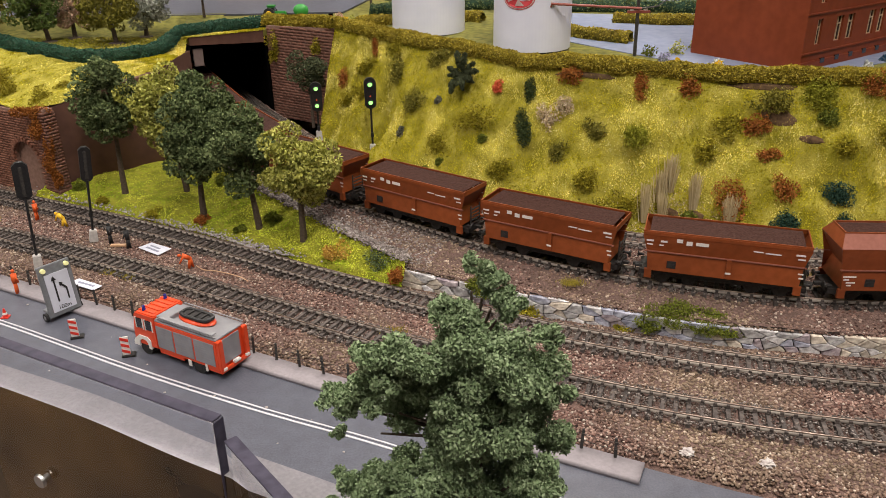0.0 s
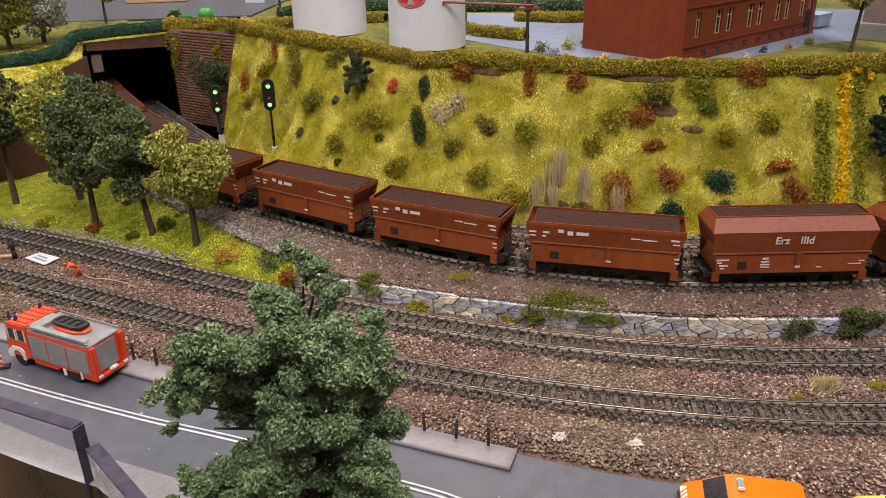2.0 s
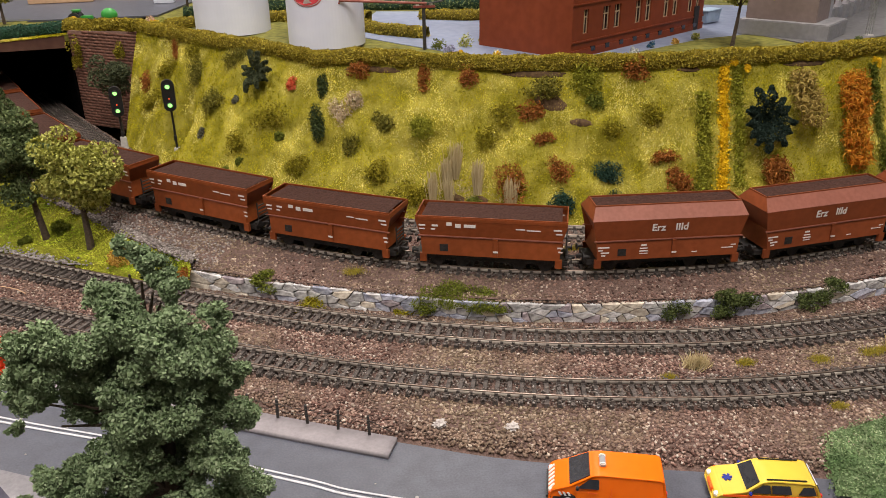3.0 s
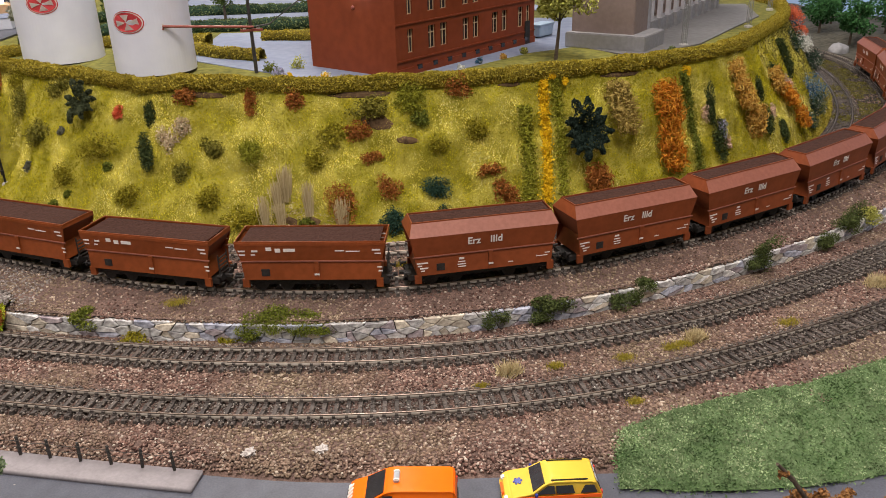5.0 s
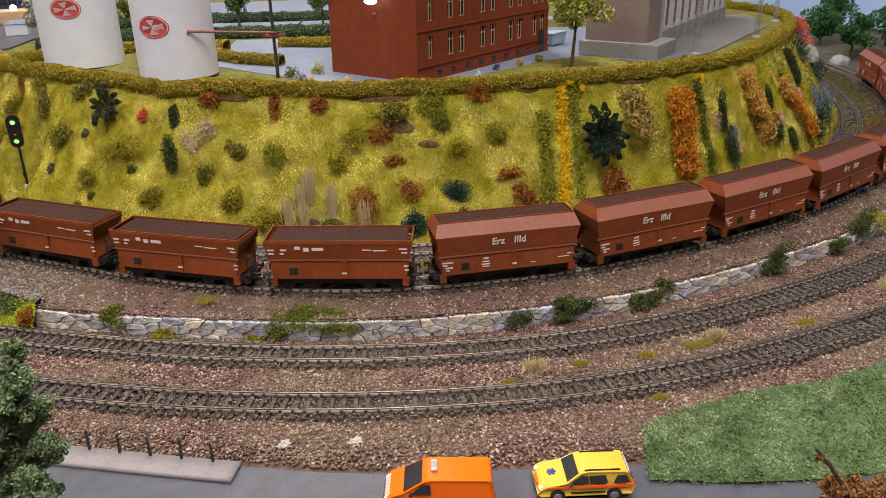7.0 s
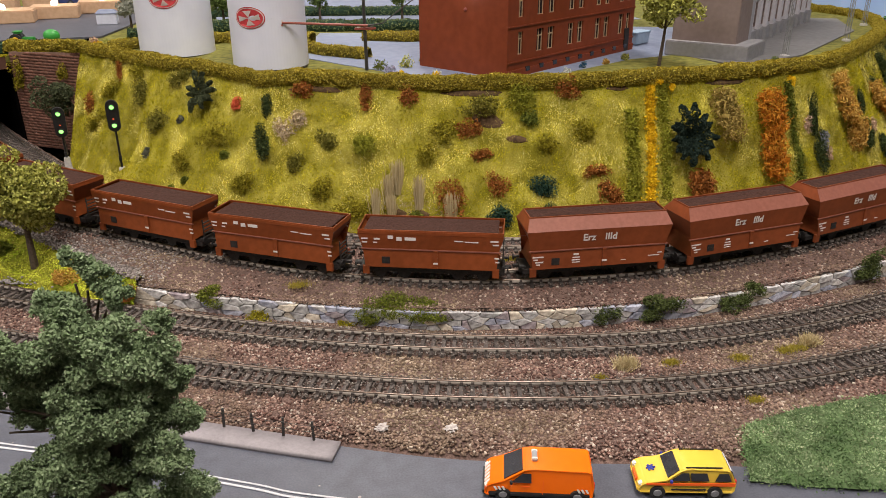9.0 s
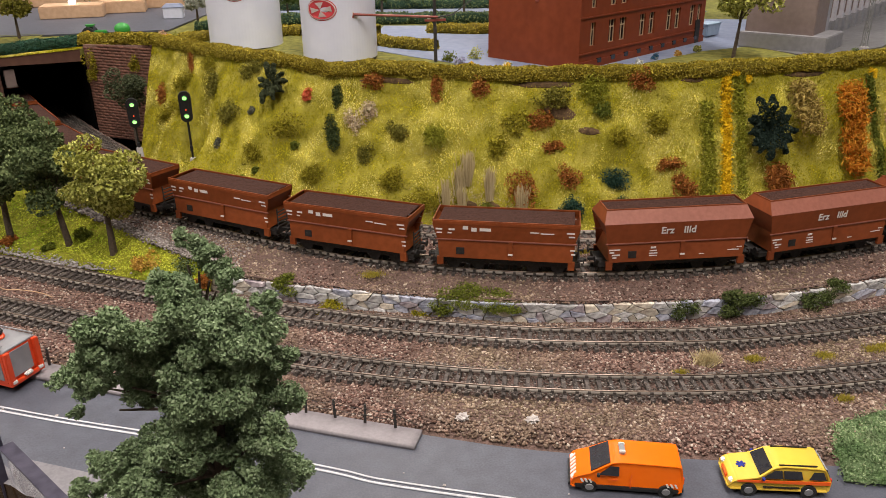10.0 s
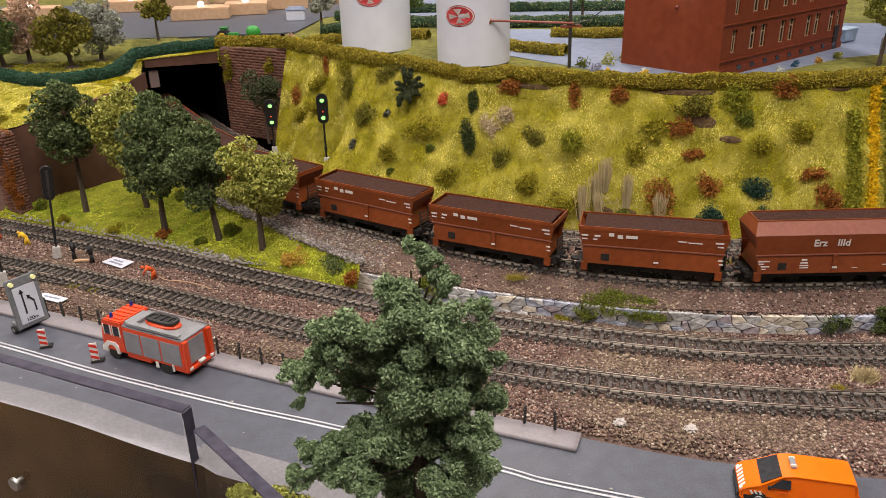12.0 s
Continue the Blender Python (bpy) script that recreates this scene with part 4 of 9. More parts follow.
# tunnel tube behind the portal, its near-black colour standing in for deep shade
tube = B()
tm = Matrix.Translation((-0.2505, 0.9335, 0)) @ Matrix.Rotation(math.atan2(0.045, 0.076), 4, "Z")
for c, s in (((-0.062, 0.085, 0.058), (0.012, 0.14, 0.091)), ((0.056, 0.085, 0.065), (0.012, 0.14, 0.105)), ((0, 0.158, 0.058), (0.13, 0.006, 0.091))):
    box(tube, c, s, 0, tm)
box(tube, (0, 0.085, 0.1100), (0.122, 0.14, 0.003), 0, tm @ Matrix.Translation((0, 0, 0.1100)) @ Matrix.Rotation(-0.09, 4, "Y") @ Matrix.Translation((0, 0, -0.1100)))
tagged(link_bm("wall_tunnel", tube, M_TUNNEL), "inside of the railway tunnel, coloured near-black for its darkness", "tunnel", kind="structure")

# pale block added for the lit wall that shows through the tunnel mouth
tagged(link_bm("wall_pier", box(B(), (0, 0, 0), (0.011, 0.005, 0.020), 0.0004, Matrix.Translation((-0.2840, 0.9225, 0.1010)) @ Matrix.Rotation(0.53, 4, "Z")), M_STATIONBROWN), "pale panel inside the tunnel mouth, in place of the lit wall behind", "pier", kind="structure")

# ---- tracks ----
def railway_track(line, z_bed, s0, s1, label, sleeper_z, s_parts=(0, 9), pitch=0.0072):
    tr = thing("railway_track", label, "railway track", group="model railway tracks")
    zs = z_bed(line.p[:, 0])
    for side in (-1, 1):
        o = side * 0.00865
        # pale web and dark head carry the rail's reflections in their colours
        rail = sweep("rail", line, zs, [(o - 0.0011, 0.0016), (o + 0.0011, 0.0016), (o + 0.0004, 0.0022), (o + 0.00055, 0.0033), (o - 0.00055, 0.0033), (o - 0.0004, 0.0022)], M_RAILSIDE, tr, "", s0, s1)
        sweep("railhead", line, zs, [(o - 0.00056, 0.00335), (o + 0.00056, 0.00335), (o + 0.00056, 0.0039), (o + 0.0003, 0.0041), (o - 0.0003, 0.0041), (o - 0.00056, 0.0039)], M_RAIL, rail, "steel running surface, coloured dark for what it reflects", s0, s1)
    bm = B()
    box(bm, (0, 0, 0), (0.0029, 0.030, 0.0022), 0, None, (0.85, 0.97))
    for sy in (-0.00865, 0.00865):
        box(bm, (0, sy, 0.0013), (0.0026, 0.0042, 0.0006))
        for ey in (-0.0011, 0.0011):
            box(bm, (0, sy + ey, 0.0022), (0.0019, 0.0010, 0.0018))
    me = bpy.data.meshes.new("sleeper")
    bm.to_mesh(me)
    bm.free()
    me.materials.append(M_SLEEPER)
    s = s0
    while s < s1:
        (x, y), d = line.at(s), line.way(s)
        ob = new("sleeper", me)
        ob.parent = tr
        ob.matrix_basis = Matrix.Translation((x, y, float(z_bed(x)) + sleeper_z)) @ Matrix.Rotation(math.atan2(d[1], d[0]) + random.uniform(-0.02, 0.02), 4, "Z")
        s += pitch
    return tr


LOW_BED = lambda x: np.full(np.shape(x), 0.0032) if np.ndim(x) else 0.0032
UP_BED = lambda x: upper_z(x)
railway_track(TRACK_1, LOW_BED, 0.05, TRACK_1.length - 0.10, "bare model railway track with dark sleepers along the road", 0.0002)
railway_track(TRACK_2, LOW_BED, 0.05, TRACK_2.length - 0.10, "model railway track with dark sleepers below the stone wall", 0.0001)
railway_track(TRACK_3, UP_BED, 0.02, TRACK_3.length, "curved model railway track carrying the brown coal train", 0.0003)
railway_track(TRACK_4, UP_BED, 0.02, TRACK_4.length, "curved model railway track at the foot of the bank", 0.0003)

# ---- ballast grains ----
def scatter_between(rng, a, b, n, x0, x1, zf, lo=0.0, hi=1.0):
    x = rng.uniform(x0, x1, n)
    f = rng.uniform(lo, hi, n)
    y = y_on(a, x) * (1 - f) + y_on(b, x) * f
    return np.c_[x, y, zf(x, y, f)]


def clear_of(p, lines, w):
    keep = np.ones(len(p), dtype=bool)
    for ln in lines:
        yy = y_on(ln, p[:, 0])
        slope = np.interp(p[:, 0], ln.p[:, 0], ln.d[:, 0])
        keep &= np.abs((p[:, 1] - yy) * slope) > w
    return p[keep]


rng = np.random.RandomState(11)
lowz = lambda x, y, f: np.array([low_ground(a, b) for a, b in zip(x, y)]) * np.clip((y - y_on(ROAD_FAR, x)) * 90, 0, 1) + 0.0002
pts = scatter_between(rng, ROAD_FAR, WALL, 62000, -0.03, 0.85, lowz, 0.02, 0.99)
pts = np.vstack([pts, scatter_between(rng, ROAD_FAR, TRACK_2, 26000, -0.55, -0.03, lowz, 0.02, 1.25)])
pts = clear_of(pts, (TRACK_1, TRACK_2), 0.0135)
tagged(heap("ballast_grains", pts, 0.00102, M_STONES, rng, squash=(1, 1, 0.75)), "loose reddish brown ballast grains beside the tracks", "ballast", kind="stuff")
def inside_bed(rng, n, f0, f1, u0=0.1, u1=0.93):
    u, f = rng.uniform(u0, u1, n) * (BEDSHEET.shape[1] - 1.01), rng.uniform(f0, f1, n) * (BEDSHEET.shape[0] - 1.01)
    i, j = f.astype(int), u.astype(int)
    a, b = (f - i)[:, None], (u - j)[:, None]
    return (BEDSHEET[i, j] * (1 - a) + BEDSHEET[i + 1, j] * a) * (1 - b) + (BEDSHEET[i, j + 1] * (1 - a) + BEDSHEET[i + 1, j + 1] * a) * b


pts = clear_of(inside_bed(rng, 36000, 0.01, 0.99, 0.12, 0.86), (TRACK_3, TRACK_4), 0.0125)
tagged(heap("ballast_grains", pts, 0.00112, M_STONES, rng, squash=(1, 1, 0.75)), "brown ballast grains on the upper track bed", "ballast", kind="stuff")
pts = []
for ln, zf in ((TRACK_1, LOW_BED), (TRACK_2, LOW_BED), (TRACK_3, UP_BED), (TRACK_4, UP_BED)):
    s, w = rng.uniform(0.05, ln.length - 0.1, 19000), rng.uniform(-0.0155, 0.0155, 19000)
    px, py = np.interp(s, ln.s, ln.p[:, 0]), np.interp(s, ln.s, ln.p[:, 1])
    nx, ny = np.interp(s, ln.s, ln.n[:, 0]), np.interp(s, ln.s, ln.n[:, 1])
    full = np.clip((px + 0.10) / 0.16, 0.2, 1) if ln in (TRACK_1, TRACK_2) else 0.8
    pts.append(np.c_[px + nx * w, py + ny * w, zf(px) + (rng.uniform(-0.0004, 0.0018, len(s)) + 0.0009 * (np.abs(w) > 0.0108)) * full])
tagged(heap("ballast_grains", np.vstack(pts), 0.00076, M_TRACKSTONES, rng, squash=(1, 1, 0.7)), "fine grey-brown ballast between the sleepers", "ballast", kind="stuff")

# ---- dry-stone wall ----
core = sweep("wall_stone", WALL, np.zeros(len(WALL.s)), [(0.0018, -0.002), (0.0075, -0.002), (0.0075, 0.0172), (0.0034, 0.0172), (0.0018, 0.0145)], M_WALLBED, None, "")
tagged(core, "low grey rubble stone retaining wall between the tracks", "stone wall", kind="structure")
rng = np.random.RandomState(5)


WALL_STONES = [M_WALLSTONE, M_WALLSTONEWARM, M_WALLSTONEBLUE, M_WALLSTONELILAC]


def wall_top(s):
    """Broken upper edge of the wall."""
    return 0.0158 + 0.0016 * noise.noise(Vector((s * 38, 3.1, 0))) + 0.0008 * noise.noise(Vector((s * 140, 9.0, 0)))


def cut(poly, px, py, nx, ny):
    """The part of a convex outline on the near side of a line through (px, py) with normal (nx, ny)."""
    out = []
    for k, (x1, y1) in enumerate(poly):
        x0, y0 = poly[k - 1]
        d0, d1 = (x0 - px) * nx + (y0 - py) * ny, (x1 - px) * nx + (y1 - py) * ny
        if (d0 < 0) != (d1 < 0):
            t = d0 / (d0 - d1)
            out.append((x0 + (x1 - x0) * t, y0 + (y1 - y0) * t))
        if d1 < 0:
            out.append((x1, y1))
    return out


def wall_piece(poly, material):
    """One rough stone with the given outline along the wall: flat face, broken edges."""
    cx, cz = np.mean([q[0] for q in poly]), np.mean([q[1] for q in poly])
    bm = B()
    deep, lean = rng.uniform(0.0002, 0.0011), rng.normal(0, 0.05)
    rings = []
    for scale, y in ((0.80, -deep), (0.92, -deep + 0.0005), (0.935, 0.004)):
        rings.append([bm.verts.new(((q[0] - cx) * scale, y + (q[0] - cx) * lean * 0.5, (q[1] - cz) * scale)) for q in poly])
    bm.faces.new(rings[0])
    for q, r in ((rings[0], rings[1]), (rings[1], rings[2])):
        for k in range(len(poly)):
            bm.faces.new((q[k], q[k - 1], r[k - 1], r[k]))
    bmesh.ops.recalc_face_normals(bm, faces=bm.faces[:])
    (x, y), d = WALL.at(cx), WALL.way(cx)
    ob = link_bm("stone", bm, material, core)
    ob.matrix_basis = Matrix.Translation((x, y, cz)) @ Matrix.Rotation(math.atan2(d[1], d[0]), 4, "Z")


k_ = rng.uniform(0.01, WALL.length - 0.02, 5200)
o_ = rng.uniform(0.0012, 0.0075, 5200)
p = np.c_[np.interp(k_, WALL.s, WALL.p[:, 0]) + np.interp(k_, WALL.s, WALL.n[:, 0]) * o_, np.interp(k_, WALL.s, WALL.p[:, 1]) + np.interp(k_, WALL.s, WALL.n[:, 1]) * o_, 0.0158 + 0.32 * o_ + rng.uniform(-0.0008, 0.0005, 5200)]
tagged(heap("ballast_grains", p, 0.0010, M_STONES, rng, squash=(1, 1, 0.75)), "ballast grains spilling over the crown of the stone wall", "ballast", kind="stuff")
# rubble: three uneven rows of stones, each reaching half-way to its neighbours
FLAT = 2.3
seeds = []
for row in range(3):
    s = 0.004 + 0.004 * row
    while s < WALL.length - 0.10:
        s += rng.choice((0.0052, 0.0075, 0.0095, 0.0125, 0.0165)) * rng.uniform(0.85, 1.15)
        seeds.append((s, (0.0026 + 0.0053 * row + rng.normal(0, 0.0017)) * FLAT))
seeds = np.array(seeds)
for k, (sx, sz) in enumerate(seeds):
    top = wall_top(sx) * FLAT
    poly = [(sx - 0.02, 0.0), (sx + 0.02, 0.0), (sx + 0.02, top), (sx - 0.02, top)]
    for j in np.where((np.abs(seeds[:, 0] - sx) < 0.036) & (np.arange(len(seeds)) != k))[0]:
        ox, oz = seeds[j]
        poly = cut(poly, (sx + ox) / 2, (sz + oz) / 2, ox - sx, oz - sz)
    if len(poly) > 2:
        shade = noise.noise(Vector((sx * 14, 0, 5))) + rng.normal(0, 0.35)
        wall_piece([(a, b / FLAT) for a, b in poly], WALL_STONES[1 if shade > 0.42 else 2 if shade < -0.25 else 3 if shade < -0.12 else 0])
# ---- coal wagons ----
def coal_wagon(sloped):
    """A bulk wagon; sloped: with inward-leaning upper side sheets and big lettering, else straight-sided and filled to the rim."""
    L, W = (0.113, 0.0345) if sloped else (0.110, 0.0315)
    wg = thing("coal_wagon", "brown bulk hopper wagon with sloping upper sides and dark load" if sloped else "straight-sided brown bulk wagon filled with dark load", "railway wagon", group="coal train")
    BOT, SHO = 0.0118, 0.0420 if sloped else 0.0385
    TOPZ, TOPY = (0.0502, W / 2 - 0.0072) if sloped else (0.0410, W / 2 - 0.0004)
    # hopper: sections across the wagon, drawn together at the ends
    bm = B()
    IN = 0.0013
    prof = [(-W / 2, BOT), (-W / 2 + IN, 0.0262), (-W / 2, SHO), (-TOPY, TOPZ), (TOPY, TOPZ), (W / 2, SHO), (W / 2 - IN, 0.0262), (W / 2, BOT)]
    ends = {BOT: 0.0050, 0.0262: 0.0035, SHO: 0.0, TOPZ: 0.0032 if sloped else 0.0004}
    a = [bm.verts.new((-L / 2 + ends[z], y, z)) for y, z in prof]
    b = [bm.verts.new((L / 2 - ends[z], y, z)) for y, z in prof]
    a2 = [bm.verts.new((-L / 2 + 0.0095, y * 0.9, 0.024)) for y in (-W / 2, W / 2)]
    b2 = [bm.verts.new((L / 2 - 0.0095, y * 0.9, 0.024)) for y in (-W / 2, W / 2)]
    for k in (0, 1, 5, 6):
        bm.faces.new((a[k], b[k], b[k + 1], a[k + 1]))
    bm.faces.new((a[7], a[0], b[0], b[7]))
    for e, m2 in ((a, a2), (b, b2)):
        bm.faces.new((e[2], e[3], e[4], e[5]))
        bm.faces.new((e[2], e[5], m2[1], m2[0]))
        bm.faces.new((m2[0], m2[1], e[7], e[0]))
        for q in (0, 1):
            bm.faces.new((e[q], e[q + 1], m2[0]))
            bm.faces.new((e[q + 5], e[q + 6], m2[1]))
    bmesh.ops.recalc_face_normals(bm, faces=bm.faces[:])
    paint = M_WAGON if sloped else M_WAGONRED
    part("body", bm, paint, wg)
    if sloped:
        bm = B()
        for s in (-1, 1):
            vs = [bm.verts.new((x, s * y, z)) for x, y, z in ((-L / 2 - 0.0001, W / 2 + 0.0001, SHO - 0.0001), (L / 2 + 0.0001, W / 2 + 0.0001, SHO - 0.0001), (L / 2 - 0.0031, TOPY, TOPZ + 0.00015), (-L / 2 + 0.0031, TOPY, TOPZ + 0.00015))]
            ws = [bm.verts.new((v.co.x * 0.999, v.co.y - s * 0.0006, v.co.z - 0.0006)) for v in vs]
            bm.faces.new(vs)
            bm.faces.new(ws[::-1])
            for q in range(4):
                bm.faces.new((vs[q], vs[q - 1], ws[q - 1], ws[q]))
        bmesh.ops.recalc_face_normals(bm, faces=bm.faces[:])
        # light from above is put into this sheet's paler colour
        part("sloping_side", bm, M_WAGONLIT, wg, "sloping upper side sheet, made paler for the light from above")
    else:
        for q in (-1, 1):
            part("upper_side", box(B(), (0, q * (W / 2 - 0.0003), (SHO + TOPZ) / 2), (L - 0.0006, 0.0010, TOPZ - SHO), 0.0002), paint, wg)
    # load under the open top
    v = []
    nx, ny = 60, 14
    for i in range(nx):
        for j in range(ny):
            x, y = (i / (nx - 1) - 0.5) * (L - 0.0085), (j / (ny - 1) - 0.5) * (2 * TOPY - 0.0014)
            rim = min(i, nx - 1 - i, j, ny - 1 - j)
            v.append((x, y, TOPZ + 0.0002 + (0.0006 * noise.noise(Vector((x, y, 0)) * 260) if rim else -0.0006)))
    f = [(i * ny + j, (i + 1) * ny + j, (i + 1) * ny + j + 1, i * ny + j + 1) for i in range(nx - 1) for j in range(ny - 1)]
    raw("load", v, f, M_LOAD, wg, "dark brown bulk load")
    bm = B()
    for y in (-1, 1):
        box(bm, (0, y * (TOPY - 0.0002), TOPZ + 0.0003), (L - 0.006 if sloped else L, 0.0007, 0.0011))
    for x in (-1, 1):
        box(bm, (x * (L / 2 - (0.0035 if sloped else 0.0006)), 0, TOPZ + 0.0003), (0.0007, 2 * TOPY - 0.0004, 0.0011))
    part("rim", bm, paint, wg)
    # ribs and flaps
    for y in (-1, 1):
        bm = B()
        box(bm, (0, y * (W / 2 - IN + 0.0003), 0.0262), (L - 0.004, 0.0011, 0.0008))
        # ledge takes the lightened brown too, as a lit line along the side
        part("side_ledge", bm, M_WAGONLIT, wg)
        bm = B()
        box(bm, (0.004, y * (W / 2 + 0.0002), 0.0190), (0.0032, 0.0010, 0.0140))
        part("flap_post", bm, paint, wg)
        for x in (-L / 2 + 0.004, L / 2 - 0.004):
            bm = B()
            box(bm, (x + (0.0015 if x < 0 else -0.0015), y * (W / 2 - 0.0012), 0.0090), (0.0050, 0.0022, 0.0066))
            part("corner_step", bm, paint, wg)
    bm = B()
    box(bm, (0, 0, 0.0078), (L + 0.002, 0.022, 0.0035))
    box(bm, (0, 0, 0.0125), (L - 0.02, 0.026, 0.007))
    part("underframe", bm, M_UNDER, wg)
    for x in (-0.040, -0.021, 0.021, 0.040):
        bm = B()
        for y in (-0.0078, 0.0078):
            rod(bm, (x, y - 0.0012, 0.0053), (x, y + 0.0012, 0.0053), 0.0053, seg=16)
        rod(bm, (x, -0.0078, 0.0053), (x, 0.0078, 0.0053), 0.0008, seg=6)
        part("wheelset", bm, M_UNDER, wg)
    for x in (-1, 1):
        for y in (-0.0095, 0.0095):
            bm = B()
            rod(bm, (x * (L / 2 - 0.001), y, 0.0118), (x * (L / 2 + 0.003), y, 0.0118), 0.0011)
            rod(bm, (x * (L / 2 + 0.003), y, 0.0118), (x * (L / 2 + 0.0038), y, 0.0118), 0.0024, seg=12)
            part("buffer", bm, M_UNDER, wg)
        bm = B()
        box(bm, (x * (L / 2 + 0.002), 0, 0.0085), (0.008, 0.003, 0.002))
        part("coupling", bm, M_UNDER, wg)
    for z in (0.012, 0.015, 0.018, 0.021, 0.024):
        part("ladder_rung", box(B(), (L / 2 - 0.0005, 0, z), (0.0012, 0.012, 0.0007)), M_POST, wg, "dark metal ladder rung")
    for y in (-0.006, 0.006):
        part("ladder_stile", box(B(), (L / 2 - 0.0005, y, 0.019), (0.0008, 0.0008, 0.016)), M_POST, wg)
    # white lettering on both sides: the wagon's class as words, small print as bars
    low = lambda z: W / 2 - IN * (z - BOT) / (0.0262 - BOT)
    for s in (-1, 1):
        for word, x in (("Erz", -0.0085), ("IIId", 0.0085)) if sloped else ():
            cu = bpy.data.curves.new("lettering", "FONT")
            cu.body, cu.size, cu.extrude, cu.offset, cu.align_x = word, 0.0076, 0.0001, 0.00016, "CENTER"
            cu.materials.append(M_WHITE)
            tx = new("lettering", cu)
            tx.parent = wg
            tx.matrix_basis = Matrix.Translation((-s * x, s * (W / 2 - 0.00042), 0.0330)) @ Matrix.Rotation(math.pi if s > 0 else 0, 4, "Z") @ Matrix.Rotation(math.pi / 2 + 0.088, 4, "X")
        for x, z, w, h in () if sloped else ((-0.0500, 0.0345, 0.0050, 0.0012), (-0.0405, 0.0345, 0.0045, 0.0014), (-0.0300, 0.0362, 0.0040, 0.0026), (-0.0235, 0.0350, 0.0040, 0.0030), (-0.0150, 0.0352, 0.0085, 0.0024), (-0.0500, 0.0315, 0.0040, 0.0009), (-0.0420, 0.0315, 0.0030, 0.0009), (0.0215, 0.0345, 0.0065, 0.0008), (0.0310, 0.0340, 0.0100, 0.0008), (0.0480, 0.0352, 0.0060, 0.0012), (0.0490, 0.0322, 0.0045, 0.0010), (0.0500, 0.0215, 0.0035, 0.0010), (0.0505, 0.0185, 0.0030, 0.0010)):
            part("lettering", box(B(), (-s * x, s * (W / 2 + 0.0001 - (IN * (SHO - z) / (SHO - 0.0262) if z > 0.0262 else IN * (z - BOT) / (0.0262 - BOT))), z), (w, 0.0003, h)), M_WHITE, wg)
        for x, z, w, h in ((0.004, 0.0165, 0.0036, 0.0013),) if not sloped else ((-0.0475, 0.0215, 0.0085, 0.0010), (-0.0495, 0.0195, 0.0035, 0.0010), (-0.0465, 0.0175, 0.0060, 0.0010), (-0.0475, 0.0155, 0.0030, 0.0009), (-0.018, 0.0222, 0.0040, 0.0013), (-0.018, 0.0198, 0.0055, 0.0008), (-0.018, 0.0178, 0.0065, 0.0008), (-0.018, 0.0160, 0.0060, 0.0006), (0.0195, 0.0155, 0.004, 0.0006), (0.044, 0.0175, 0.009, 0.0006), (0.0485, 0.0195, 0.004, 0.0007), (0.004, 0.0165, 0.0036, 0.0013)):
            part("lettering", box(B(), (-s * x, s * (W / 2 + 0.001 if abs(x - 0.004) < 0.001 else low(z) + 0.0002), z), (w, 0.0003, h)), M_WHITE, wg)
        yy = s * (low(0.0175) + 0.0003)
        bm = B()
        box(bm, (s * 0.034, yy, 0.0175), (0.0062, 0.0003, 0.0055))
        box(bm, (s * 0.034, yy + s * 0.0001, 0.0175), (0.0046, 0.0003, 0.0012))
        part("data_plate", bm, M_UNDER, wg, "small black data plate")
    return wg


PITCH = 0.1180


def on_track(line, s, z):
    (x, y), d = line.at(s), line.way(s)
    return Matrix.Translation((x, y, z)) @ Matrix.Rotation(math.atan2(d[1], d[0]), 4, "Z")


# the train: straight-sided wagons ahead, sloped ones behind, coupled where it rounds the bank
s_joint = 0.9870
built = {}
for k in range(-9, 9):
    s = s_joint + (k + 0.5) * PITCH
    x = TRACK_3.at(s)[0]
    if s < 0.06 or x > 1.12:
        continue
    m = on_track(TRACK_3, s, float(upper_z(x)) + 0.0041)
    if (k >= 0) in built:
        copy_thing(built[k >= 0], m)
    else:
        built[k >= 0] = coal_wagon(k >= 0)
        built[k >= 0].matrix_basis = m @ Matrix.Diagonal((0.95, 0.97, 0.96, 1))

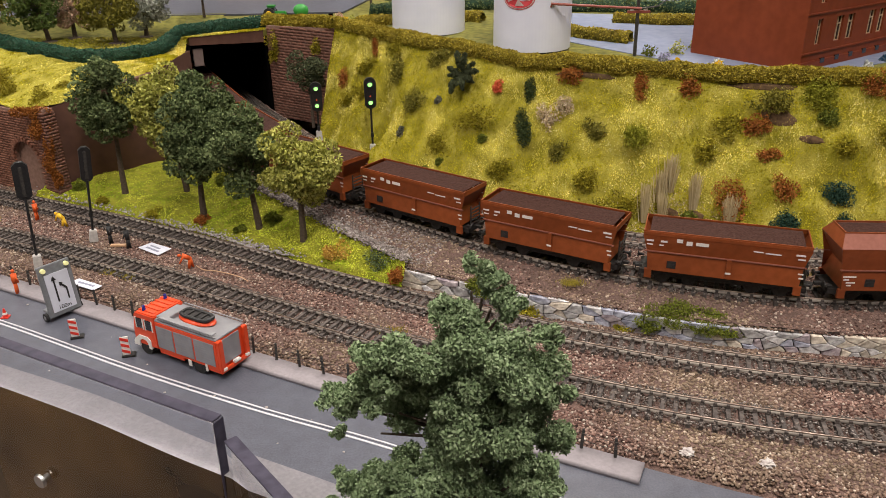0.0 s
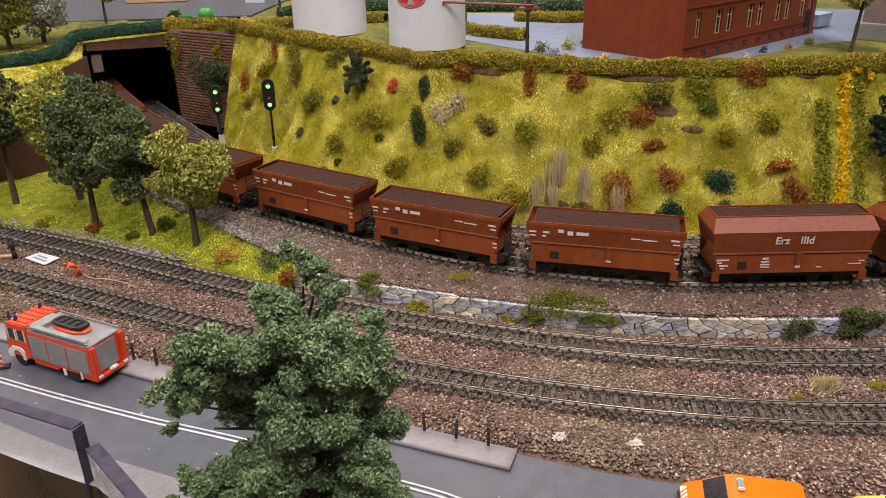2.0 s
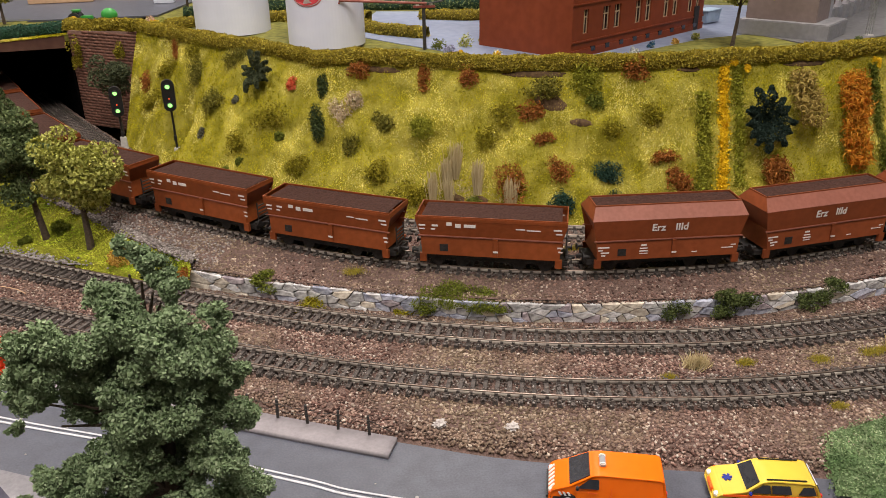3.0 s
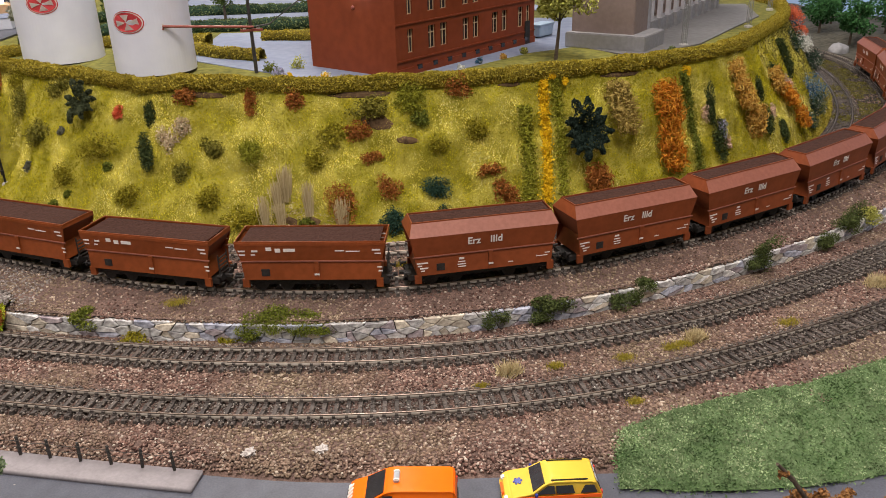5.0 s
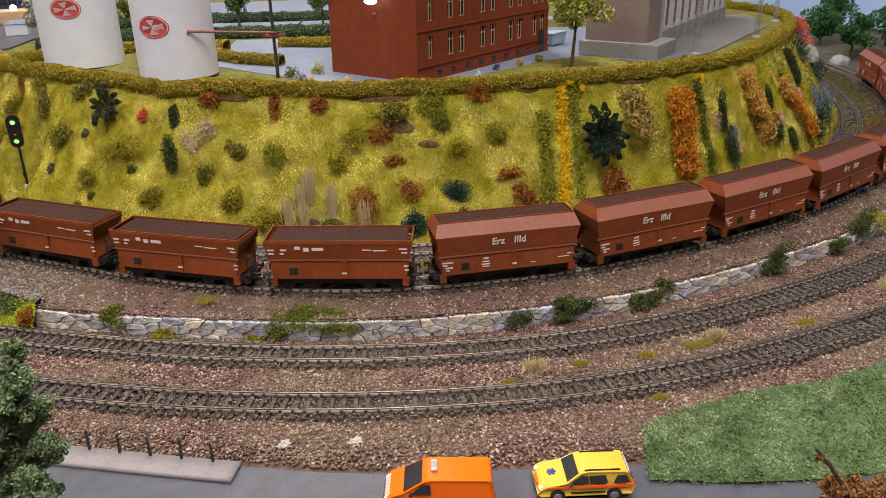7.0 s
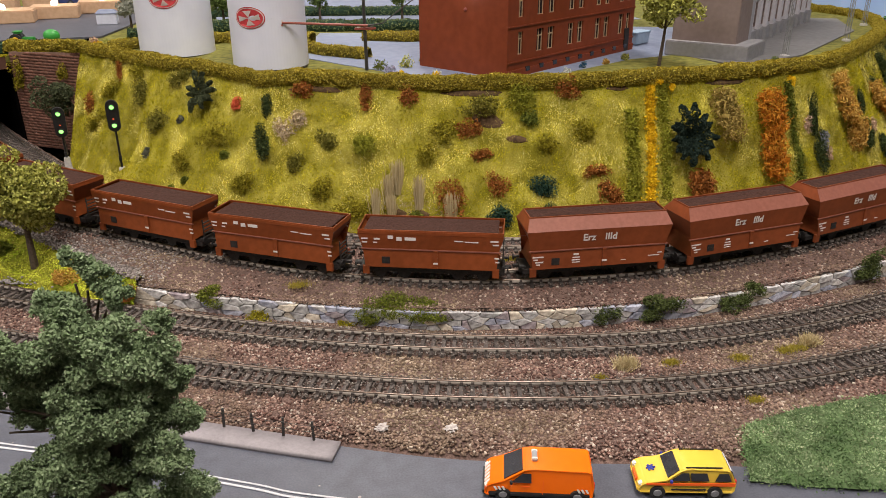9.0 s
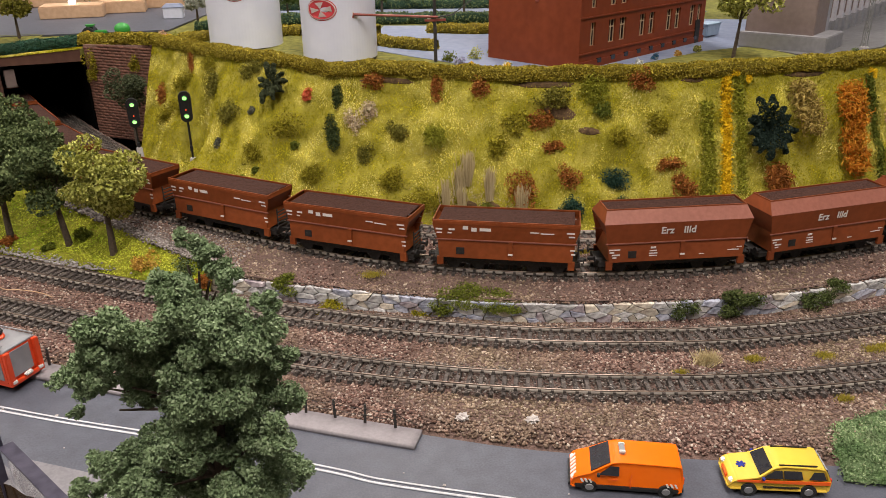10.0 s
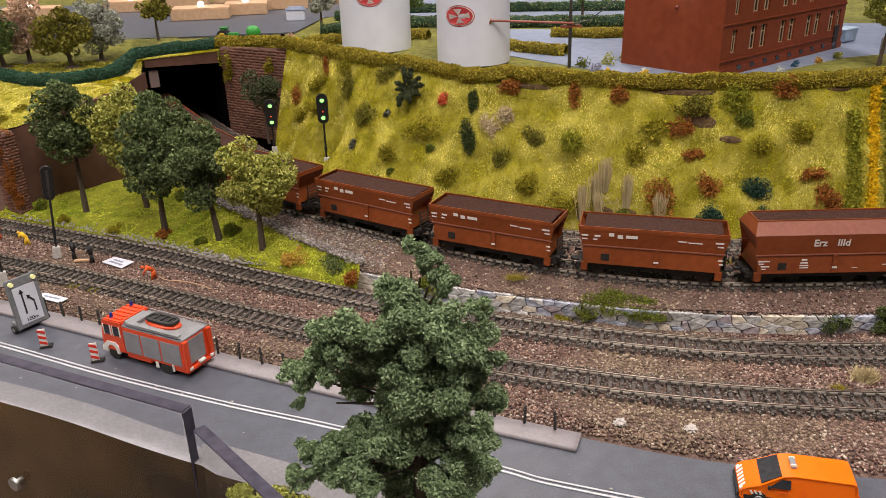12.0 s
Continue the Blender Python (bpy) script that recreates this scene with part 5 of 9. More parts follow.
# ---- hedges ----
def hedge(line, zs, w, h, label, leafmat, core, n, rng, leaf=0.0011):
    hg = thing("hedge", label, "hedge")
    prof = [(-w / 2, 0), (-w * 0.56, h * 0.45), (-w * 0.42, h * 0.93), (0, h), (w * 0.42, h * 0.93), (w * 0.56, h * 0.45), (w / 2, 0)]
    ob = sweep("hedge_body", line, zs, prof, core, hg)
    co = np.array([v.co for v in ob.data.vertices])
    for k, c in enumerate(co):
        d = 0.0022 * noise.noise(Vector(c) * 70)
        ob.data.vertices[k].co = c + np.array((d, d, d if c[2] > zs.min() + h * 0.3 else 0))
    s, P = rng.uniform(0, line.length, n), np.array(prof)
    seg = np.hypot(*np.diff(P, axis=0).T)
    k, fr = rng.choice(len(seg), n, p=seg / seg.sum()), rng.uniform(0, 1, n)[:, None]
    q = P[k] * (1 - fr) + P[k + 1] * fr
    x, y = np.interp(s, line.s, line.p[:, 0]), np.interp(s, line.s, line.p[:, 1])
    nx, ny = np.interp(s, line.s, line.n[:, 0]), np.interp(s, line.s, line.n[:, 1])
    z = np.interp(s, line.s, zs)
    p = np.c_[x + nx * q[:, 0] * 1.08, y + ny * q[:, 0] * 1.08, z + q[:, 1] * 1.03]
    d = np.array([noise.noise(Vector(a) * 70) for a in p]) * 0.0022
    p = p + np.c_[d, d, np.where(q[:, 1] > h * 0.3, d, 0)] + rng.normal(0, 0.0004, (n, 3))
    tagged(heap("leaves", p, leaf, leafmat, rng, "leaf", hg), kind="stuff")
    return hg


rng = np.random.RandomState(21)
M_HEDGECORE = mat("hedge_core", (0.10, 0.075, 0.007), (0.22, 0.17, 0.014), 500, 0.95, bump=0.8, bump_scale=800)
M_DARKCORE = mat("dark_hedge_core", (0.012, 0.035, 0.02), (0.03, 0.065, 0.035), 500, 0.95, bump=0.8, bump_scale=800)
hl = HEDGE.offset(0.003)
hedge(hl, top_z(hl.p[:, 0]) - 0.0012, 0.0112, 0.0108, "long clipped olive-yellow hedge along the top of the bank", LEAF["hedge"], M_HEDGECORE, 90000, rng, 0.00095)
WING = Line([(-0.213, 0.976), (-0.165, 0.942), (-0.117, 0.902)])
hedge(WING, np.interp(WING.p[:, 0], (-0.213, -0.12), (0.1290, 0.1355)), 0.0125, 0.0118, "olive-yellow hedge on top of the brick wing wall", LEAF["hedge"], M_HEDGECORE, 6000, rng, 0.0012)
DARK = Line([(-0.66, 1.046), (-0.60, 1.005), (-0.526, 0.950), (-0.445, 0.889), (-0.390, 0.852), (-0.353, 0.849), (-0.331, 0.866), (-0.313, 0.890), (-0.302, 0.912), (-0.258, 0.9535), (-0.213, 0.981)])
LEAF["bluehedge"] = bits("leaf_bluehedge", [(0.015, 0.06, 0.035), (0.03, 0.095, 0.06), (0.05, 0.13, 0.085), (0.025, 0.08, 0.05)])
dz = np.interp(DARK.p[:, 0], (-0.316, -0.300), (LEFT_Z, 0.126))
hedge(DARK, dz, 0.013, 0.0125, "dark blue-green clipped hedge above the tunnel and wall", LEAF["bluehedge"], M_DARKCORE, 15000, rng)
for pts, lab in (([(-0.10, 0.975), (-0.06, 0.958), (0.02, 0.930), (0.05, 0.915)], "low olive hedge behind the white tanks"), ([(0.118, 0.836), (0.15, 0.792), (0.185, 0.765)], "low olive hedge beside the paved yard"), ([(0.10, 0.915), (0.135, 0.885)], "short olive hedge beside the paved yard"), ([(0.195, 0.895), (0.245, 0.875), (0.29, 0.87)], "short olive hedge behind the yard")):
    ln = Line(pts)
    hedge(ln, plateau_z(ln.p[:, 0]), 0.012, 0.011, lab, LEAF["hedge"], M_HEDGECORE, int(14000 * ln.length), rng, 0.0013)
for pts in ([(-0.09, 1.06), (0.02, 1.03), (0.16, 0.99), (0.34, 0.96)], [(-0.08, 1.20), (0.1, 1.17), (0.36, 1.12)]):
    ln = Line(pts)
    hedge(ln, plateau_z(ln.p[:, 0]), 0.014, 0.013, "dark green hedge across the park behind", LEAF["deep"], M_DARKCORE, int(11000 * ln.length), rng, 0.0015)

# ---- grass fibres ----
u, f = rng.uniform(0, 1, 120000), rng.uniform(0, 1, 120000)
keep = u < 0.71 + 0.05 * rng.uniform(-1, 1, 120000)
p = on_slope(u[keep], f[keep])
tagged(heap("grass_fibres", p, 0.00092, M_FLOCK, rng, "leaf"), "short yellow-green static grass on the bank", "grass", kind="stuff")
p = on_slope(rng.uniform(0, 0.71, 80000), rng.uniform(0, 1, 80000))
tagged(heap("grass_fibres", p, 0.0019, M_FLOCK, rng, "blade", full=False), "upright yellow-green static grass fibres on the bank", "grass", kind="stuff")
p = on_meadow(rng.uniform(0, 1, 22000), rng.uniform(0.02, 1, 22000))
tagged(heap("grass_fibres", p, 0.0010, M_ISLANDFLOCK, rng, "leaf"), "bright green static grass on the meadow", "grass", kind="stuff")
vi, vj = rng.uniform(0, 14.99, 62000), rng.uniform(0, 100, 62000)
p = VERGE[vi.astype(int), vj.astype(int)] * (1 - (vi % 1))[:, None] + VERGE[vi.astype(int) + 1, vj.astype(int) + 1] * (vi % 1)[:, None] + rng.normal(0, 0.0018, (62000, 3)) * (1, 1, 0.25)
tagged(heap("grass_flakes", p, 0.00078, M_GREENFLOCK, rng, "leaf"), "coarse green turf flakes on the verge", "grass", kind="stuff")
li, lj = rng.uniform(0, 16.99, 9000), rng.uniform(0, 68.9, 9000)
i_, j_, a_, b_ = li.astype(int), lj.astype(int), (li % 1)[:, None], (lj % 1)[:, None]
p = (LIP[i_, j_] * (1 - a_) + LIP[i_ + 1, j_] * a_) * (1 - b_) + (LIP[i_, j_ + 1] * (1 - a_) + LIP[i_ + 1, j_ + 1] * a_) * b_
tagged(heap("grass_fibres", p, 0.00105, M_FLOCK, rng, "leaf"), "yellow-green static grass above the arch", "grass", kind="stuff")
t_ = rng.uniform(0, 1, 5200)
p = np.c_[-0.296 + 0.084 * t_, 0.910 + 0.050 * t_ + rng.uniform(-0.0045, 0.010, 5200), np.full(5200, 0.1264)]
tagged(heap("grass_fibres", p, 0.0011, M_FLOCK, rng, "leaf"), "grass fringe along the bridge edge", "grass", kind="stuff")
yy = rng.uniform(0.800, 0.912, 6500)
edge = np.interp(yy, (0.800, 0.845, 0.866, 0.890, 0.912), (-0.299, -0.345, -0.324, -0.308, -0.301))
p = np.c_[edge + (-0.290 - edge) * rng.uniform(0, 1, 6500), yy, LEFT_Z + 0.0006 + 0.0135 * np.clip((yy - 0.896) / 0.0135, 0, 1)]
tagged(heap("grass_fibres", p, 0.0012, M_FLOCK, rng, "leaf"), "grass fringe between the dark hedge and the wall", "grass", kind="stuff")
p = np.c_[rng.uniform(-0.60, -0.30, 16000), rng.uniform(0.86, 1.06, 16000), np.full(16000, LEFT_Z + 0.0005)]
p = p[(p[:, 1] > np.interp(p[:, 0], (-0.60, -0.526, -0.445, -0.39, -0.353, -0.331, -0.30), (1.015, 0.958, 0.897, 0.86, 0.858, 0.876, 0.92))) & (p[:, 1] < 1.008) & (p[:, 0] < np.interp(p[:, 1], (0.90, 0.93, 1.06), (-0.31, -0.312, -0.345)))]
tagged(heap("grass_fibres", p, 0.0013, M_LAWNFLOCK, rng, "leaf"), "short yellowish grass on the lawn under the trees", "grass", kind="stuff")
# duller grass takes over here, its colour carrying the fall-off of light
p = on_slope(rng.uniform(0.62, 0.95, 5000), np.abs(rng.normal(0, 0.10, 5000)))
p = np.vstack([p, on_slope(rng.uniform(0.66, 0.98, 15000), rng.uniform(0, 1, 15000))])
tagged(heap("dull_grass", p, 0.0013, M_DULLGRASS, rng, "leaf"), "olive grass where the bank turns away, dulled for weak light", "grass", kind="stuff")
st = rng.uniform(TRACK_4.s_of_x(0.88), TRACK_4.length * 0.99, 7000)
ps = np.array([TRACK_4.at(a) + np.array((TRACK_4.way(a)[1], -TRACK_4.way(a)[0])) * b for a, b in zip(st, rng.uniform(0.017, 0.048, 7000))])
ps = ps[[noise.noise(Vector((a * 22, b * 22, 3.0))) > -0.05 for a, b in ps]]
ps = clear_of(np.c_[ps, upper_z(ps[:, 0]) + 0.0006], (TRACK_3,), 0.0125)
tagged(heap("dull_grass", ps, 0.0014, M_DULLGRASS, rng, "leaf"), "dull olive grass patches between the tracks in the curve", "grass", kind="stuff")
# grey ballast along the meadow and beside the upper curve
s = rng.uniform(0.0, MEADOW_N.length, 14000)
o = rng.normal(-0.0075, 0.0065, 14000)
px = np.c_[np.interp(s, MEADOW_N.s, MEADOW_N.p[:, 0]) + o * -0.5, np.interp(s, MEADOW_N.s, MEADOW_N.p[:, 1]) + o]
pz = np.array([max(low_ground(a, b), 0.002) + max(0, 0.004 * (1 + c / 0.006)) * (c > -0.006) * 0.6 for (a, b), c in zip(px, o)])
keep = np.abs(px[:, 1] - y_on(TRACK_2, px[:, 0])) > 0.017
tagged(heap("grey_gravel", np.c_[px, pz][keep], 0.0011, M_GREYSTONES, rng, squash=(1, 1, 0.75)), "light grey gravel edging between track and meadow", "gravel", kind="stuff")
p = inside_bed(rng, 3000, 0.0, 0.5, 0.22, 0.32)
p = clear_of(p, (TRACK_3,), 0.0125)
tagged(heap("grey_gravel", p, 0.0011, M_GREYBROWN, rng, squash=(1, 1, 0.75)), "grey gravel beside the upper curve", "gravel", kind="stuff")

p = np.array([MEADOW_F.at(v) for v in rng.uniform(MEADOW_F.length * 0.45, MEADOW_F.length, 3200)])
p = p + rng.normal(0, 0.0032, p.shape) + (0.0015, 0.0015)
pz = 0.0236 + 0.006 * np.clip((-0.04 - p[:, 0]) / 0.1, 0, 1) + rng.uniform(-0.001, 0.0006, len(p))
tagged(heap("grey_gravel", np.c_[p, pz], 0.0012, M_GREYBROWN, rng, squash=(1, 1, 0.75)), "light grey gravel between meadow and upper bed", "gravel", kind="stuff")
# gravel darkened for the weak light, and dry tufts, where the upper tracks turn away
p = inside_bed(rng, 20000, 0.0, 1.0, 0.68, 0.995)
keep = rng.uniform(0.80, 1.0, len(p)) < p[:, 0]
for ln in (TRACK_3, TRACK_4):
    keep &= np.array([np.min((ln.p[:, 0] - a) ** 2 + (ln.p[:, 1] - b) ** 2) for a, b in p[:, :2]]) > 0.0105 ** 2
tagged(heap("dark_gravel", p[keep], 0.0017, M_SHADEDSTONES, rng, squash=(1, 1, 0.7)), "grey-brown gravel beside the curving tracks, darkened for weak light", "gravel", kind="stuff")
for u_, f_, r_ in ((0.83, 0.42, 0.016), (0.855, 0.38, 0.013), (0.80, 0.45, 0.014), (0.885, 0.42, 0.012), (0.775, 0.93, 0.014), (0.80, 0.95, 0.014), (0.835, 0.96, 0.014), (0.86, 0.95, 0.012)):
    c_ = BEDSHEET[int(f_ * (BEDSHEET.shape[0] - 1)), int(u_ * (BEDSHEET.shape[1] - 1))]
    ob = heap("grass_tuft", np.c_[rng.normal(0, r_, 420), rng.normal(0, r_ * 0.7, 420), rng.uniform(0, 0.0015, 420)], 0.0018, M_DULLGRASS, rng, "leaf")
    ob.location = c_
    tagged(ob, "dull yellow dry grass between the curving tracks", "grass tuft")

# ---- bushes on the bank ----


def bush(name, c, r, leafmat, label, category, rng, n=260, leaf=0.0012, normal=(0, -0.75, 0.65), depth=0.55, lobes=7, shape="leaf", spread=0.62):
    """A low tuft of small leaves on the bank, lying against it."""
    nv = Vector(normal).normalized()
    side = Vector((1, 0, 0)) if abs(nv.x) < 0.9 else Vector((0, 1, 0))
    side = (side - nv * side.dot(nv)).normalized()
    up = nv.cross(side) * -1
    if up.z < 0:
        up = -up
    fr = np.array([side, up, nv]).T
    lb = []
    for _ in range(lobes):
        a, k = rng.uniform(0, 2 * math.pi), rng.uniform(0.0, 1.0) ** 0.6
        lb.append(((math.cos(a) * r[0] * k * spread, math.sin(a) * r[1] * k * spread, r[0] * depth * rng.uniform(0.05, 0.5)), np.array((r[0], r[1], r[0] * depth)) * rng.uniform(0.3, 0.55)))
    q = crown_points(rng, lb, int(n * 1.7), 0.35)
    q[:, 2] = np.abs(q[:, 2])
    m = Matrix.Translation(Vector(c))
    ob = heap(name, q @ fr.T, leaf * 0.76, leafmat, rng, shape)
    ob.matrix_world = m
    return tagged(ob, label, category)


def bank_normal(u, f):
    a, b, c = on_slope(np.array([u]), np.array([f]))[0], on_slope(np.array([min(1, u + 0.02)]), np.array([f]))[0], on_slope(np.array([u]), np.array([min(1, f + 0.1)]))[0]
    n = np.cross(b - a, c - a)
    n /= np.linalg.norm(n)
    return n if n[2] > 0 else -n


BANK = {
    "rust": [(0.030, 0.55, 0.0062, 0.0110), (0.069, 0.93, 0.0038, 0.0144), (0.239, 0.91, 0.011, 0.0079), (0.282, 0.91, 0.0056, 0.0112), (0.309, 0.93, 0.0086, 0.0076), (0.332, 0.69, 0.0116, 0.0086), (0.328, 0.51, 0.008, 0.005), (0.328, 0.33, 0.009, 0.01), (0.409, 0.98, 0.011, 0.0084), (0.297, 0.22, 0.0113, 0.0148), (0.386, 0.36, 0.0104, 0.0062), (0.386, 0.24, 0.0094, 0.0115), (0.386, 0.16, 0.0063, 0.0079), (0.44, 0.22, 0.0117, 0.0127)],
    "dusk": [(0.097, 0.78, 0.0091, 0.0121), (0.116, 0.56, 0.0116, 0.0116), (0.243, 0.6, 0.0092, 0.0102), (0.216, 0.42, 0.0072, 0.0103), (0.344, 0.84, 0.0162, 0.0091), (0.142, 0.92, 0.012, 0.008)],
    "slate": [(0.1, 0.31, 0.0047, 0.0047), (0.066, 0.2, 0.0042, 0.0049), (0.135, 0.6, 0.004, 0.004)],
    "olive": [(0.131, 0.29, 0.0106, 0.0089), (0.162, 0.51, 0.0164, 0.0098), (0.174, 0.24, 0.0111, 0.0095), (0.228, 0.24, 0.0121, 0.0101), (0.239, 0.13, 0.0149, 0.011), (0.297, 0.51, 0.0109, 0.009), (0.317, 0.67, 0.011, 0.009), (0.367, 0.56, 0.0086, 0.0086), (0.398, 0.67, 0.0089, 0.0089), (0.058, 0.52, 0.016, 0.0060), (0.036, 0.41, 0.012, 0.0075), (0.06, 0.72, 0.012, 0.008), (0.095, 0.9, 0.01, 0.01)],
    "moss": [(0.131, 0.18, 0.0044, 0.0033), (0.166, 0.4, 0.0049, 0.0043), (0.371, 0.76, 0.0077, 0.0077), (0.274, 0.11, 0.0074, 0.0049), (0.12, 0.1, 0.006, 0.004)],
    "coral": [(0.185, 0.8, 0.0055, 0.0055), (0.835, 0.95, 0.014, 0.013), (0.812, 0.80, 0.011, 0.010)],
    "conifer": [(0.210, 0.82, 0.0052, 0.0130), (0.198, 0.56, 0.0080, 0.0165), (0.56, 0.62, 0.0064, 0.0202), (0.544, 0.33, 0.0087, 0.0203), (0.618, 0.62, 0.0063, 0.0158), (0.602, 0.38, 0.0082, 0.019), (0.66, 0.64, 0.0101, 0.0168), (0.714, 0.82, 0.0070, 0.0140), (0.61, 0.22, 0.0078, 0.013), (0.702, 0.67, 0.0074, 0.0184)],
    "cream": [(0.216, 0.65, 0.0073, 0.0131), (0.228, 0.70, 0.0078, 0.0117)],
    "pink": [(0.552, 0.56, 0.0052, 0.0075), (0.548, 0.29, 0.0047, 0.0059), (0.67, 0.56, 0.007, 0.0077), (0.614, 0.4, 0.0051, 0.0064)],
    "limerow": [(0.263, 0.56, 0.0131, 0.01), (0.375, 0.91, 0.0139, 0.0118)],
    "blue": [(0.351, 0.29, 0.0122, 0.0096), (0.317, 0.11, 0.0104, 0.0119), (0.344, 0.09, 0.0086, 0.0126)],
    "lilac": [(0.552, 0.4, 0.0053, 0.0088)],
    "bluefl": [(0.712, 0.35, 0.0165, 0.0140), (0.825, 0.88, 0.011, 0.008)],
    "darkwhite": [(0.770, 0.778, 0.0130, 0.0130), (0.782, 0.48, 0.0150, 0.0150), (0.694, 0.235, 0.0130, 0.0120), (0.660, 0.16, 0.0110, 0.0120)],
    "white": [(0.788, 0.64, 0.012, 0.018)],
}
SAY = {
    "rust": ("rust-red shrub tuft on the grass bank", "shrub"), "dusk": ("dull grey-green shrub on the grass bank", "shrub"), "slate": ("small grey tuft on the grass bank", "shrub"),
    "olive": ("loose olive-green bush on the grass bank", "bush"), "moss": ("small dark moss cushion on the grass bank", "moss"), "coral": ("bright coral-red tuft on the bank below the hedge", "shrub"),
    "conifer": ("narrow dark green conifer-like shrub on the bank", "shrub"), "pink": ("pale pink flowering shrub on the bank", "flowering shrub"), "cream": ("beige flowering shrub on the bank", "flowering shrub"), "limerow": ("rounded yellow-green bush on the bank", "bush"),
    "blue": ("dark blue-green fibre bush low on the bank", "bush"), "lilac": ("small lilac flower clump on the bank", "flowers"), "bluefl": ("blue flowering bush at the bank's end", "flowering shrub"),
    "darkwhite": ("dark green shrub with scattered white flowers", "flowering shrub"),
    "white": ("white flowering shrub at the bank's end", "flowering shrub"),
}
for kind, rows_ in BANK.items():
    for u, f, w, h in rows_:
        c = on_slope(np.array([u]), np.array([f]))[0]
        n = int(90 + 1.9e6 * w * h)
        soft = kind in ("dusk", "olive", "rust")
        tight = kind in ("blue", "conifer", "slate", "limerow", "moss", "coral")
        n = int(n * 1.5) if tight else n
        bush("bush", c, (w * 1.5, h * 1.5), LEAF[kind], SAY[kind][0], SAY[kind][1], rng, int(n * 1.9), 0.0013 if soft else 0.0012, bank_normal(u, f), (0.62 if not soft else 0.66) if u < 0.69 else 1.0, 10, "leaf", 0.44 if tight else 0.55)
# lichen shrubs: tangled twigs
LEAF["lichen"] = bits("leaf_lichen", [(0.27, 0.19, 0.045), (0.38, 0.28, 0.08), (0.20, 0.135, 0.03)])
for kind, u, f, w, h, lab in (("lichen", 0.49, 0.67, 0.0131, 0.0262, "pale ochre lichen shrub on the bank"), ("orange", 0.525, 0.67, 0.017, 0.0219, "bright orange lichen shrub on the bank"), ("orange", 0.502, 0.36, 0.0136, 0.0245, "orange lichen shrub low on the bank"), ("orange", 0.645, 0.44, 0.0114, 0.0134, "orange lichen shrub towards the curve"), ("orange", 0.641, 0.24, 0.0103, 0.0123, "orange lichen shrub by the track"), ("gold", 0.602, 0.78, 0.0101, 0.0161, "golden lichen shrub below the hedge"), ("gold", 0.591, 0.6, 0.0119, 0.0161, "golden lichen shrub on the bank"), ("gold", 0.587, 0.4, 0.0133, 0.0164, "golden lichen shrub low on the bank"), ("gold", 0.649, 0.62, 0.0096, 0.0143, "golden lichen shrub near the curve"), ("rust", 0.44, 0.22, 0.011, 0.013, "rust-orange lichen shrub near the track")):
    c = on_slope(np.array([u]), np.array([f]))[0]
    n = int(160 + 1.9e6 * w * h)
    nv = bank_normal(u, f)
    sv = np.cross((0, 0, 1), nv)
    sv /= np.linalg.norm(sv)
    uv = np.cross(nv, sv)
    q = np.c_[rng.uniform(-1, 1, n), rng.uniform(-1, 1, n), rng.uniform(0.05, 1, n) ** 0.6]
    q = q[np.abs(q[:, 0]) ** 3 + np.abs(q[:, 1]) ** 4 < 1 - 0.3 * rng.uniform(0, 1, n)]
    q = q[:, :1] * sv * w + q[:, 1:2] * uv * h + q[:, 2:] * nv * 0.011
    a = np.linspace(-1.7, 1.7, 6)
    curl = np.array([(math.cos(k) * 0.0024, math.sin(k) * 0.0029, 0.0007 * k + w2) for k in a for w2 in (-0.00042, 0.00042)])
    size = rng.uniform(0.6, 1.25, (len(q), 1, 1))
    strip = np.array([(2 * k, 2 * k + 1, 2 * k + 3, 2 * k + 2) for k in range(5)])
    ob = raw("bush", (np.einsum("nij,nkj->nki", turns(rng, len(q)), curl[None] * size) + q[:, None]).reshape(-1, 3), (strip[None] + (np.arange(len(q)) * 12)[:, None, None]).reshape(-1, 4), LEAF[kind])
    ob.location = c
    tagged(ob, lab, "shrub")
# planted rows running down the bank
def bank_row(a, b, w, leafmat, label, category, n, leaf=0.0011, high=0.004):
    """A narrow planted row from (u, f) a to b."""
    t = rng.uniform(0, 1, n)
    p = on_slope(a[0] + (b[0] - a[0]) * t + rng.normal(0, w, n) / HEDGE.length, a[1] + (b[1] - a[1]) * t)
    nn = bank_normal((a[0] + b[0]) / 2, 0.5)
    p = p + nn * rng.uniform(0, high, n)[:, None]
    c = p.mean(0)
    ob = heap("planted_row", p - c, leaf, leafmat, rng, "leaf")
    ob.location = c
    return tagged(ob, label, category, kind="stuff")


bank_row((0.462, 0.97), (0.404, 0.13), 0.0021, LEAF["yellow"], "row of bright yellow flowers down the bank", "flower row", 3000, 0.0013, 0.0034)
bank_row((0.470, 0.97), (0.416, 0.16), 0.0026, LEAF["limerow"], "row of yellow-green plants beside the yellow flowers", "plant row", 2400)
bank_row((0.436, 0.80), (0.394, 0.14), 0.0036, LEAF["limerow"], "row of olive-green plants down the bank", "plant row", 3000)
bank_row((0.562, 0.92), (0.507, 0.10), 0.0026, LEAF["moss"], "narrow dark green plant row down the bank", "plant row", 2400)
for u, f in ((0.468, 0.99), (0.474, 0.94), (0.563, 0.90)):
    bush("flower_clump", on_slope(np.array([u]), np.array([f]))[0] + (0, -0.002, 0.002), (0.005, 0.006), LEAF["yellow"], "clump of bright yellow flowers below the hedge", "flowers", rng, 170, 0.0012)
